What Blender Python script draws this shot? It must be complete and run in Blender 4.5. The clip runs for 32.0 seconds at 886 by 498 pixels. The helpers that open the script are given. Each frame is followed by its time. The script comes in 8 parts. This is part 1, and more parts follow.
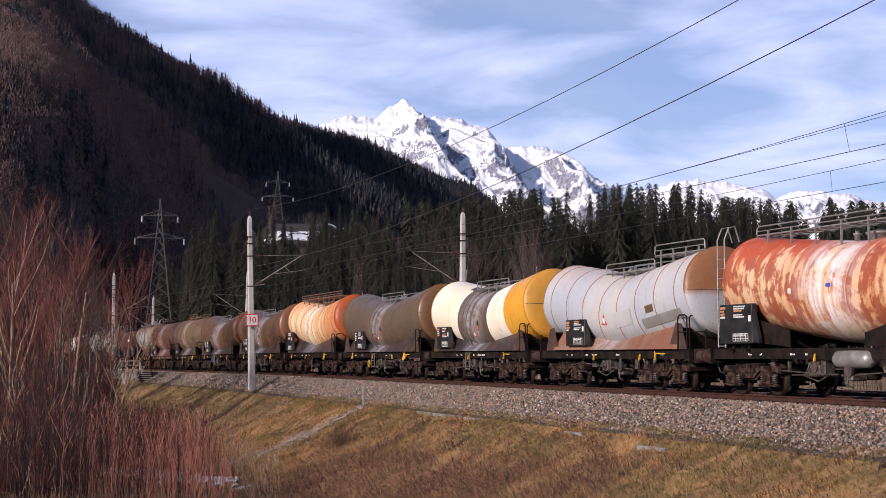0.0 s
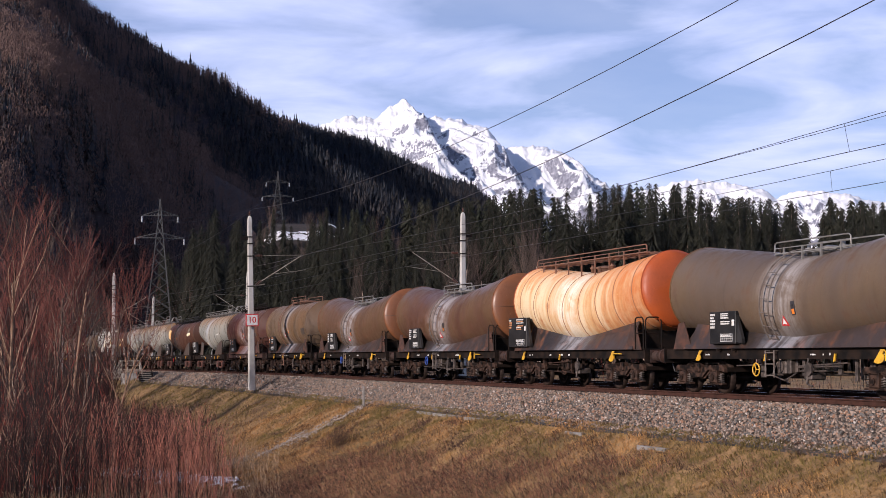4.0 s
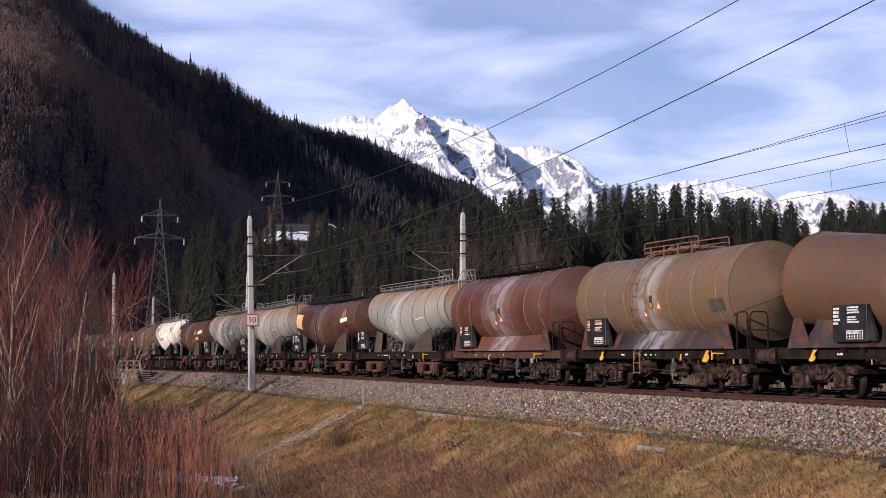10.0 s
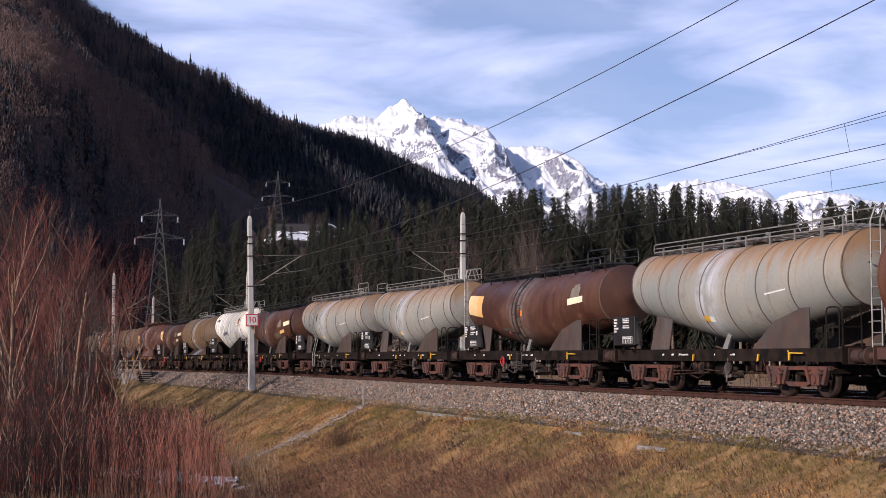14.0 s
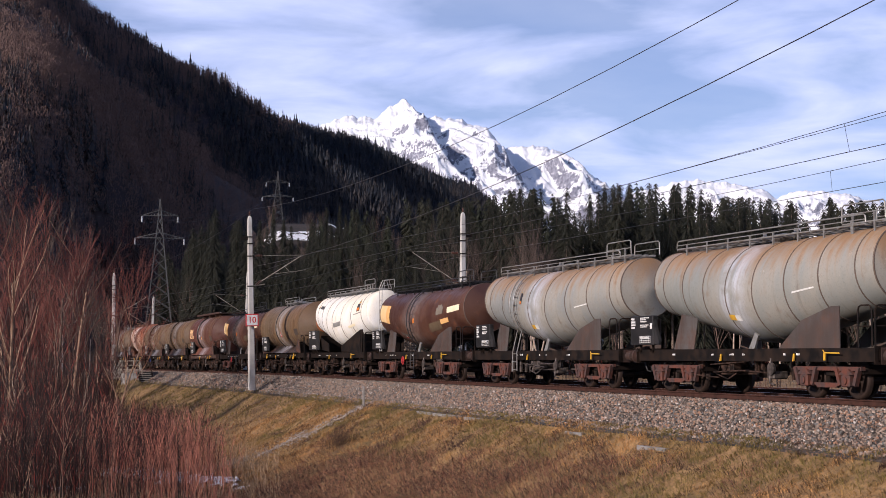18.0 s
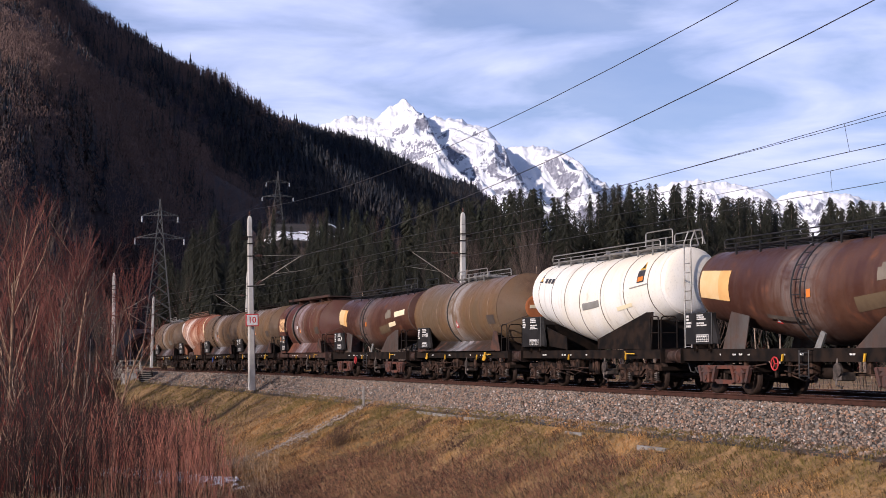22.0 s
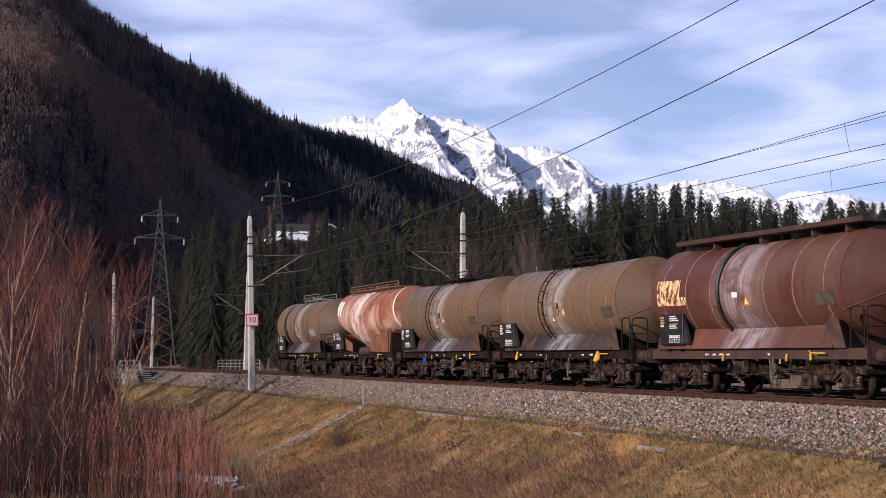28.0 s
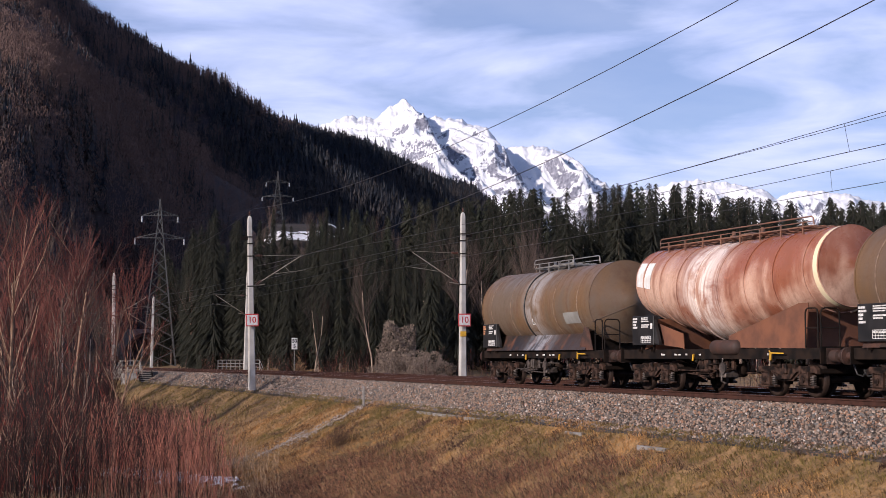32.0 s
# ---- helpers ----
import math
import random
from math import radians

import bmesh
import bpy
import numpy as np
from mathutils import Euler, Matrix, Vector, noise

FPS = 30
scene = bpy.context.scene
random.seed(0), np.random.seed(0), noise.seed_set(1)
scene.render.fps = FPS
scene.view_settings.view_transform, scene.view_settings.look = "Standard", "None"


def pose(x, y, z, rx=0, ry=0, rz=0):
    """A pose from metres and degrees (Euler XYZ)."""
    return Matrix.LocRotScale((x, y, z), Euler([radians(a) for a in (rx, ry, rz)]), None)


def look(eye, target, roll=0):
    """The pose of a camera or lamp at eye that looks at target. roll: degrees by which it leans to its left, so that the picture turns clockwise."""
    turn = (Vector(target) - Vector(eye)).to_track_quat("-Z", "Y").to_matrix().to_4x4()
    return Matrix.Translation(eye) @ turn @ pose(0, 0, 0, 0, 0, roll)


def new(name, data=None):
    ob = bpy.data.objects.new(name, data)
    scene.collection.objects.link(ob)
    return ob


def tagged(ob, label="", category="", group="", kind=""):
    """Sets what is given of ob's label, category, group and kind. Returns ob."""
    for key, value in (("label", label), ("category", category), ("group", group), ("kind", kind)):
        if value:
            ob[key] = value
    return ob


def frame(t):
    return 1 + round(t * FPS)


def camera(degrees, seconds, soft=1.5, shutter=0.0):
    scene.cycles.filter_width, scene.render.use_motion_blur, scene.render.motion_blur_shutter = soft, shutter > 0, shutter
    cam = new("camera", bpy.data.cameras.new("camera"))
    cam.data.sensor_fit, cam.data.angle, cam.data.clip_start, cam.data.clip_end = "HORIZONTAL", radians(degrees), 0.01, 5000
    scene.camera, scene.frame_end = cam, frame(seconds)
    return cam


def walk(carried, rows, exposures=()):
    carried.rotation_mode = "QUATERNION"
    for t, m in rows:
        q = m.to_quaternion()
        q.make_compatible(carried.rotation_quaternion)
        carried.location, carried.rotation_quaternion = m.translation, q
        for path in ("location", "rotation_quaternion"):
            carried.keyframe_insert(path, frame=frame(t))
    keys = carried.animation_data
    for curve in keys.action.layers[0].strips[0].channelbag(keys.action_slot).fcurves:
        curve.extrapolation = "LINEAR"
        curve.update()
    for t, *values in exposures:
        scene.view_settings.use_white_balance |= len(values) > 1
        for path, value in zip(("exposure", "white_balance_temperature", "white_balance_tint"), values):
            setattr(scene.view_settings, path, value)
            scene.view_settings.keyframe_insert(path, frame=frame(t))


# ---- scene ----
# ---- camera ----
EYE_Z = 1.055                       # above the rail head, which is z = 0
cam = camera(33.32, 32.0, soft=0.45, shutter=0.0)
eye_pose = look((0, 0, EYE_Z), (0, 100, EYE_Z + 7.245))
walk(cam, [(0.0, eye_pose), (32.0, eye_pose)], exposures=[(0.0, 0.10, 5900, 21), (32.0, 0.10, 5900, 21)])

# ---- sky and sun ----
SUN_AZ = Vector((-0.78, -0.63, 0)).normalized()
SUN_EL = radians(21)
SUN_DIR = SUN_AZ * math.cos(SUN_EL) + Vector((0, 0, math.sin(SUN_EL)))


def build_world():
    w = bpy.data.worlds.new("sky_world")
    scene.world = w
    w.use_nodes = True
    nt = w.node_tree
    nt.nodes.clear()
    out = nt.nodes.new("ShaderNodeOutputWorld")
    bg = nt.nodes.new("ShaderNodeBackground")
    bg.inputs[1].default_value = 0.082
    sky = nt.nodes.new("ShaderNodeTexSky")
    sky.sky_type = "NISHITA"
    sky.sun_disc = False
    sky.sun_elevation = SUN_EL
    sky.sun_rotation = math.atan2(SUN_DIR.x, SUN_DIR.y)
    sky.altitude = 600
    sky.air_density, sky.dust_density, sky.ozone_density = 1.0, 0.1, 4.0
    tc = nt.nodes.new("ShaderNodeTexCoord")
    # thin stratus: noise on the direction, flattened towards the horizon
    sep = nt.nodes.new("ShaderNodeSeparateXYZ")
    nt.links.new(tc.outputs["Generated"], sep.inputs[0])
    add = nt.nodes.new("ShaderNodeMath")
    add.operation = "ADD"
    add.inputs[1].default_value = 0.16
    nt.links.new(sep.outputs[2], add.inputs[0])
    comb = nt.nodes.new("ShaderNodeCombineXYZ")
    for i in (0, 1):
        dv = nt.nodes.new("ShaderNodeMath")
        dv.operation = "DIVIDE"
        nt.links.new(sep.outputs[i], dv.inputs[0])
        nt.links.new(add.outputs[0], dv.inputs[1])
        nt.links.new(dv.outputs[0], comb.inputs[i])
    mp = nt.nodes.new("ShaderNodeMapping")
    mp.inputs["Rotation"].default_value = (0, 0, 0.35)
    mp.inputs["Scale"].default_value = (1.5, 1.9, 1.0)
    mp.inputs["Location"].default_value = (2.55, 0.4, 0.0)
    nt.links.new(comb.outputs[0], mp.inputs[0])
    n1 = nt.nodes.new("ShaderNodeTexNoise")
    n1.inputs["Scale"].default_value = 1.3
    n1.inputs["Detail"].default_value = 6.0
    n1.inputs["Roughness"].default_value = 0.52
    n1.inputs["Distortion"].default_value = 0.5
    nt.links.new(mp.outputs[0], n1.inputs[0])
    r1 = nt.nodes.new("ShaderNodeValToRGB")
    r1.color_ramp.elements[0].position, r1.color_ramp.elements[0].color = 0.39, (0.36, 0.36, 0.36, 1)
    r1.color_ramp.elements[1].position, r1.color_ramp.elements[1].color = 0.61, (0.95, 0.95, 0.95, 1)
    nt.links.new(n1.outputs[0], r1.inputs[0])
    n2 = nt.nodes.new("ShaderNodeTexNoise")
    n2.inputs["Scale"].default_value = 2.6
    n2.inputs["Detail"].default_value = 5.0
    nt.links.new(mp.outputs[0], n2.inputs[0])
    shade = nt.nodes.new("ShaderNodeMix")
    shade.data_type = "RGBA"
    shade.inputs[6].default_value = (5.6, 6.9, 10.5, 1)
    shade.inputs[7].default_value = (11.3, 11.7, 13.4, 1)
    nt.links.new(n2.outputs[0], shade.inputs[0])
    mix = nt.nodes.new("ShaderNodeMix")
    mix.data_type = "RGBA"
    # the veil thins out towards the zenith
    thin = nt.nodes.new("ShaderNodeMapRange")
    thin.interpolation_type = "SMOOTHSTEP"
    for i, v in enumerate((0.16, 0.62, 1.0, 0.12)):
        thin.inputs[1 + i].default_value = v
    nt.links.new(sep.outputs[2], thin.inputs[0])
    veil = nt.nodes.new("ShaderNodeMath")
    veil.operation = "MULTIPLY"
    nt.links.new(r1.outputs[0], veil.inputs[0])
    nt.links.new(thin.outputs[0], veil.inputs[1])
    nt.links.new(veil.outputs[0], mix.inputs[0])
    nt.links.new(sky.outputs[0], mix.inputs[6])
    nt.links.new(shade.outputs[2], mix.inputs[7])
    nt.links.new(mix.outputs[2], bg.inputs[0])
    nt.links.new(bg.outputs[0], out.inputs[0])


build_world()
sun = new("sun", bpy.data.lights.new("sun", "SUN"))
sun.data.energy, sun.data.angle, sun.data.color = 5.0, radians(0.55), (1.0, 0.86, 0.68)
sun.matrix_world = look(SUN_DIR * 300, (0, 0, 0))
# ---- materials ----
class Nodes:
    """Short hand for building a node material."""

    def __init__(self, name, rough=0.7, metal=0.0):
        self.mat = bpy.data.materials.new(name)
        self.mat.use_nodes = True
        self.nt = self.mat.node_tree
        self.bsdf = self.nt.nodes["Principled BSDF"]
        self.bsdf.inputs["Roughness"].default_value = rough
        self.bsdf.inputs["Metallic"].default_value = metal
        self.tc = self.nt.nodes.new("ShaderNodeTexCoord")
        self.pos = self.tc.outputs["Object"]

    def node(self, kind):
        return self.nt.nodes.new(kind)

    def link(self, a, b):
        self.nt.links.new(a, b)

    def put(self, socket, v):
        if isinstance(v, (int, float)):
            socket.default_value = v
        elif isinstance(v, (tuple, list)):
            socket.default_value = (*v, 1) if len(v) == 3 and len(socket.default_value) == 4 else v
        else:
            self.link(v, socket)

    def world_pos(self):
        return self.node("ShaderNodeNewGeometry").outputs["Position"]

    def scaled(self, v, sx, sy, sz):
        m = self.node("ShaderNodeMapping")
        m.inputs["Scale"].default_value = (sx, sy, sz)
        self.put(m.inputs[0], v)
        return m.outputs[0]

    def noise(self, scale, detail=4.0, rough=0.55, v=None, dist=0.0):
        n = self.node("ShaderNodeTexNoise")
        n.inputs["Scale"].default_value = scale
        n.inputs["Detail"].default_value = detail
        n.inputs["Roughness"].default_value = rough
        n.inputs["Distortion"].default_value = dist
        self.put(n.inputs["Vector"], self.pos if v is None else v)
        return n.outputs["Fac"]

    def voronoi(self, scale, v=None, feature="F1", out="Distance"):
        n = self.node("ShaderNodeTexVoronoi")
        n.feature = feature
        n.inputs["Scale"].default_value = scale
        self.put(n.inputs["Vector"], self.pos if v is None else v)
        return n.outputs[out]

    def ramp(self, x, a, b, ca=0.0, cb=1.0):
        n = self.node("ShaderNodeMapRange")
        n.interpolation_type = "SMOOTHSTEP"
        self.put(n.inputs[0], x)
        for i, v in enumerate((a, b, ca, cb)):
            n.inputs[1 + i].default_value = v
        return n.outputs[0]

    def math(self, op, a, b=0.0):
        n = self.node("ShaderNodeMath")
        n.operation = op
        self.put(n.inputs[0], a)
        self.put(n.inputs[1], b)
        return n.outputs[0]

    def mix(self, f, a, b, mode="MIX"):
        n = self.node("ShaderNodeMix")
        n.data_type, n.blend_type = "RGBA", mode
        self.put(n.inputs[0], f)
        self.put(n.inputs[6], a)
        self.put(n.inputs[7], b)
        return n.outputs[2]

    def xyz(self, v=None):
        n = self.node("ShaderNodeSeparateXYZ")
        self.put(n.inputs[0], self.pos if v is None else v)
        return n.outputs

    def random(self):
        return self.node("ShaderNodeObjectInfo").outputs["Random"]

    def island(self):
        return self.node("ShaderNodeNewGeometry").outputs["Random Per Island"]

    def bump(self, h, strength=0.3, dist=0.02):
        n = self.node("ShaderNodeBump")
        n.inputs["Strength"].default_value = strength
        n.inputs["Distance"].default_value = dist
        self.put(n.inputs["Height"], h)
        self.link(n.outputs[0], self.bsdf.inputs["Normal"])

    def done(self, color, rough=None, metal=None):
        self.put(self.bsdf.inputs["Base Color"], color)
        if rough is not None:
            self.put(self.bsdf.inputs["Roughness"], rough)
        if metal is not None:
            self.put(self.bsdf.inputs["Metallic"], metal)
        return self.mat


def mat_plain(name, a, b, scale=3.0, rough=0.7, metal=0.0, bump=0.15, fine=40.0):
    k = Nodes(name, rough, metal)
    n = k.noise(scale, 5)
    f = k.noise(fine, 3)
    c = k.mix(k.ramp(n, 0.35, 0.65), a, b)
    c = k.mix(k.math("MULTIPLY", f, 0.25), c, tuple(x * 0.5 for x in a))
    k.bump(f, bump, 0.01)
    return k.done(c, k.ramp(n, 0.2, 0.8, rough - 0.1, min(1.0, rough + 0.1)))


def mat_tank(name, base, base2, rust=(0.16, 0.055, 0.02), rust_amount=0.3, top_rust=0.0, spill=0.0, spill_x=0.0,
             spill_col=(0.5, 0.48, 0.47), rough=0.44, metal=0.0, lower=None, lower_z=-9.0, streak=0.5, front=None, spill_w=1.7, crisp=0.10):
    """Weathered tank paint: two tones, rust patches, runs down the side, a pale spill band under the dome."""
    k = Nodes(name, rough, metal)
    p = k.xyz()
    runs = k.noise(1.0, 5, 0.62, k.scaled(k.pos, 3.1, 0.9, 0.28), 0.4)
    big = k.noise(0.42, 4, 0.5, None, 0.6)
    mid = k.noise(1.7, 7, 0.62, None, 0.3)
    fine = k.noise(21.0, 5, 0.65)
    c = k.mix(k.ramp(k.math("ADD", k.math("MULTIPLY", runs, streak * 0.6), k.math("MULTIPLY", big, 1 - streak * 0.6)), 0.40, 0.60), base, base2)
    if lower:
        edge = k.math("ADD", p[2], k.math("MULTIPLY", mid, 0.25))
        c = k.mix(k.ramp(edge, lower_z - 0.12, lower_z + 0.16, 1.0, 0.0), c, lower)
    t = 0.72 - 0.32 * rust_amount
    rr = k.math("ADD", k.math("MULTIPLY", mid, 0.62), k.math("MULTIPLY", runs, 0.38))
    c = k.mix(k.math("MULTIPLY", k.ramp(rr, t - 0.04 - crisp, t - 0.04 + crisp), 0.85), c, rust)
    if front:
        x0, x1, fc = front
        edge = k.math("ADD", p[0], k.math("MULTIPLY", k.math("SUBTRACT", runs, 0.5), 3.0))
        c = k.mix(k.math("MULTIPLY", k.ramp(edge, x0, x1), k.ramp(mid, 0.3, 0.62, 0.55, 1.0)), c, fc)
    if top_rust:
        zz = k.math("ADD", p[2], k.math("MULTIPLY", k.math("SUBTRACT", runs, 0.5), 2.2))
        c = k.mix(k.math("MULTIPLY", k.ramp(zz, 0.8 - 5.5 * crisp, 0.8 + 5.5 * crisp), top_rust), c, (rust[0] * 1.7, rust[1] * 1.9, rust[2] * 1.8))
    if spill:
        dx = k.math("ABSOLUTE", k.math("ADD", k.math("ADD", p[0], -spill_x), k.math("MULTIPLY", k.math("SUBTRACT", mid, 0.5), 0.5)))
        fall = k.ramp(dx, 0.2, spill_w, 1.0, 0.0)
        lines = k.noise(1.0, 4, 0.65, k.scaled(k.pos, 6.0, 0.5, 0.22), 0.5)
        patchy = k.ramp(k.noise(1.3, 6, 0.66, None, 0.8), 0.30, 0.55)
        m = k.math("MULTIPLY", k.math("MULTIPLY", fall, k.ramp(lines, 0.34, 0.60, 0.25, 1.0)), patchy)
        c = k.mix(k.math("MULTIPLY", m, spill), c, spill_col)
    # dark runs below the fittings, darker along the belly, speckle
    c = k.mix(k.math("MULTIPLY", k.ramp(runs, 0.58, 0.70), 0.35), c, tuple(0.45 * v for v in base))
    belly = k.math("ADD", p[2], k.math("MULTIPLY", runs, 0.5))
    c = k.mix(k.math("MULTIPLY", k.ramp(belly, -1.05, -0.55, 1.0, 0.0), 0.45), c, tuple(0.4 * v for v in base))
    c = k.mix(k.math("MULTIPLY", k.ramp(fine, 0.5, 0.72), 0.3), c, tuple(0.35 * v for v in base))
    scuff = k.math("MULTIPLY", k.ramp(k.noise(3.2, 8, 0.72, None, 1.2), 0.62, 0.70), k.ramp(big, 0.42, 0.58))
    c = k.mix(k.math("MULTIPLY", scuff, 0.45), c, tuple(min(0.85, 1.9 * v + 0.03) for v in base2))
    k.bump(k.math("ADD", k.math("MULTIPLY", mid, 0.7), k.math("MULTIPLY", fine, 0.12)), 0.10, 0.02)
    return k.done(c, k.ramp(rr, 0.38, 0.68, max(0.2, rough - 0.1), min(0.95, rough + 0.25)))


M = {}
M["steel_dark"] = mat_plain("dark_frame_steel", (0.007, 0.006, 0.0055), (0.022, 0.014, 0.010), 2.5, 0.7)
M["steel_rust"] = mat_plain("rusty_bogie_steel", (0.008, 0.006, 0.005), (0.072, 0.042, 0.030), 5.0, 0.66, 0.0, 0.4)
M["steel_redrust"] = mat_plain("red_rusty_bogie_steel", (0.11, 0.032, 0.017), (0.05, 0.03, 0.026), 4.0, 0.8, 0.0, 0.3)
M["frame_rust"] = mat_plain("rust_brown_frame_paint", (0.065, 0.028, 0.018), (0.032, 0.018, 0.013), 2.0, 0.7)
M["wheel"] = mat_plain("wheel_steel", (0.012, 0.009, 0.008), (0.04, 0.026, 0.02), 3.0, 0.55, 0.2)
M["spring"] = mat_plain("spring_steel", (0.12, 0.095, 0.08), (0.03, 0.024, 0.02), 6.0, 0.6, 0.3)
M["galv"] = mat_plain("galvanised_steel", (0.30, 0.30, 0.285), (0.20, 0.18, 0.155), 3.0, 0.5, 0.4)
M["rail_galv_rust"] = mat_plain("rusty_walkway_steel", (0.22, 0.10, 0.055), (0.13, 0.08, 0.06), 3.0, 0.7)
M["black"] = mat_plain("black_board_paint", (0.01, 0.01, 0.01), (0.022, 0.02, 0.019), 2.0, 0.5)
M["white"] = mat_plain("white_marking_paint", (0.75, 0.75, 0.72), (0.6, 0.58, 0.53), 5.0, 0.6)
M["pale_orange"] = mat_plain("rusted_marking_paint", (0.6, 0.28, 0.12), (0.45, 0.2, 0.1), 5.0, 0.7)
M["yellow"] = mat_plain("yellow_lever_paint", (0.75, 0.42, 0.02), (0.5, 0.28, 0.03), 4.0, 0.5)
M["red"] = mat_plain("red_sign_paint", (0.55, 0.03, 0.03), (0.45, 0.04, 0.04), 3.0, 0.5)
M["blue"] = mat_plain("blue_paint", (0.03, 0.08, 0.4), (0.05, 0.1, 0.35), 3.0, 0.5)
M["orange"] = mat_plain("orange_label_paint", (0.7, 0.2, 0.02), (0.6, 0.18, 0.03), 3.0, 0.5)
M["cream"] = mat_plain("cream_patch_paint", (0.78, 0.66, 0.42), (0.8, 0.72, 0.5), 1.5, 0.55)
M["tan_patch"] = mat_plain("tan_yellow_patch_paint", (0.75, 0.44, 0.16), (0.66, 0.36, 0.12), 1.5, 0.55)
M["cream_tan"] = mat_plain("faded_tan_patch_paint", (0.70, 0.46, 0.20), (0.76, 0.55, 0.29), 1.5, 0.55)
M["grey_patch"] = mat_plain("grey_patch_paint", (0.26, 0.26, 0.24), (0.2, 0.19, 0.17), 2.0, 0.55)
M["dark_patch"] = mat_plain("dark_stain_paint", (0.05, 0.042, 0.038), (0.09, 0.07, 0.055), 2.0, 0.5)
M["hose"] = mat_plain("black_rubber", (0.02, 0.02, 0.02), (0.035, 0.033, 0.03), 5.0, 0.6)
M["concrete"] = mat_plain("pale_pole_concrete", (0.52, 0.50, 0.46), (0.37, 0.35, 0.31), 1.2, 0.85, 0.0, 0.25)
M["concrete_grey"] = mat_plain("weathered_concrete", (0.27, 0.25, 0.225), (0.17, 0.155, 0.135), 1.5, 0.9, 0.0, 0.3)
# sleepers set near black too, for the shade under the train
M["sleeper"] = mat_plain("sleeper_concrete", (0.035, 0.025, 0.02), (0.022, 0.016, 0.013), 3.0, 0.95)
M["rail"] = mat_plain("rusty_rail_steel", (0.062, 0.028, 0.020), (0.04, 0.02, 0.015), 5.0, 0.8)
for key in ("steel_dark", "steel_rust", "wheel", "sleeper", "rail"):      # matt with grime and brake dust
    M[key].node_tree.nodes["Principled BSDF"].inputs["Specular IOR Level"].default_value = 0.12
M["rail_head"] = mat_plain("polished_rail_head", (0.32, 0.30, 0.29), (0.25, 0.23, 0.22), 5.0, 0.3, 0.9)
M["wire"] = mat_plain("dark_copper_wire", (0.035, 0.033, 0.035), (0.05, 0.045, 0.045), 3.0, 0.5, 0.3)
M["lattice"] = mat_plain("grey_lattice_steel", (0.075, 0.077, 0.075), (0.05, 0.05, 0.05), 1.0, 0.7, 0.1)
M["insulator"] = mat_plain("insulator_glaze", (0.55, 0.56, 0.55), (0.4, 0.42, 0.42), 4.0, 0.3)
M["insulator_brown"] = mat_plain("brown_insulator_glaze", (0.1, 0.04, 0.025), (0.12, 0.05, 0.03), 4.0, 0.3)


def part(name, bm, material, parent, label=""):
    """Links a bmesh as one mesh object under a thing or a part."""
    me = bpy.data.meshes.new(name)
    bm.to_mesh(me)
    bm.free()
    return part_mesh(name, me, material, parent, label)


def part_mesh(name, me, material, parent, label="", m=None):
    if material and not me.materials:
        me.materials.append(material)
    ob = new(name, me)
    ob.parent = parent
    if m is not None:
        ob.matrix_basis = m
    if label:
        tagged(ob, label)
    return ob


def mesh_of(name, bm, material):
    me = bpy.data.meshes.new(name)
    bm.to_mesh(me)
    bm.free()
    me.materials.append(material)
    return me


def box(bm, x0, x1, y0, y1, z0, z1, bevel=0.0):
    """An axis-aligned block, its edges chamfered by bevel."""
    g = bmesh.ops.create_cube(bm, size=1.0)
    for v in g["verts"]:
        v.co = ((x0 + x1) / 2 + v.co.x * (x1 - x0), (y0 + y1) / 2 + v.co.y * (y1 - y0), (z0 + z1) / 2 + v.co.z * (z1 - z0))
    if bevel:
        es = list({e for v in g["verts"] for e in v.link_edges})
        bmesh.ops.bevel(bm, geom=es, offset=bevel, segments=1, affect="EDGES")
    return g["verts"]


def prism(bm, pts, y0, y1):
    """A plate: the outline pts in x, z, from y0 to y1."""
    a = [bm.verts.new((x, y0, z)) for x, z in pts]
    b = [bm.verts.new((x, y1, z)) for x, z in pts]
    n = len(pts)
    bm.faces.new(a)
    bm.faces.new(b[::-1])
    for i in range(n):
        bm.faces.new((a[i], b[i], b[(i + 1) % n], a[(i + 1) % n]))


def tube(bm, pts, r, sides=6, r2=None):
    """A round bar along the points."""
    pts = [Vector(p) for p in pts]
    rings = []
    for i, p in enumerate(pts):
        d = (pts[min(i + 1, len(pts) - 1)] - pts[max(i - 1, 0)]).normalized()
        u = d.orthogonal().normalized() if i == 0 else (u - d * u.dot(d)).normalized()
        w = d.cross(u)
        rad = r if r2 is None else r + (r2 - r) * i / (len(pts) - 1)
        rings.append([bm.verts.new(p + (u * math.cos(a) + w * math.sin(a)) * rad) for a in [2 * math.pi * j / sides for j in range(sides)]])
    for a, b in zip(rings, rings[1:]):
        for j in range(sides):
            bm.faces.new((a[j], a[(j + 1) % sides], b[(j + 1) % sides], b[j]))
    bm.faces.new(rings[0][::-1])
    bm.faces.new(rings[-1])


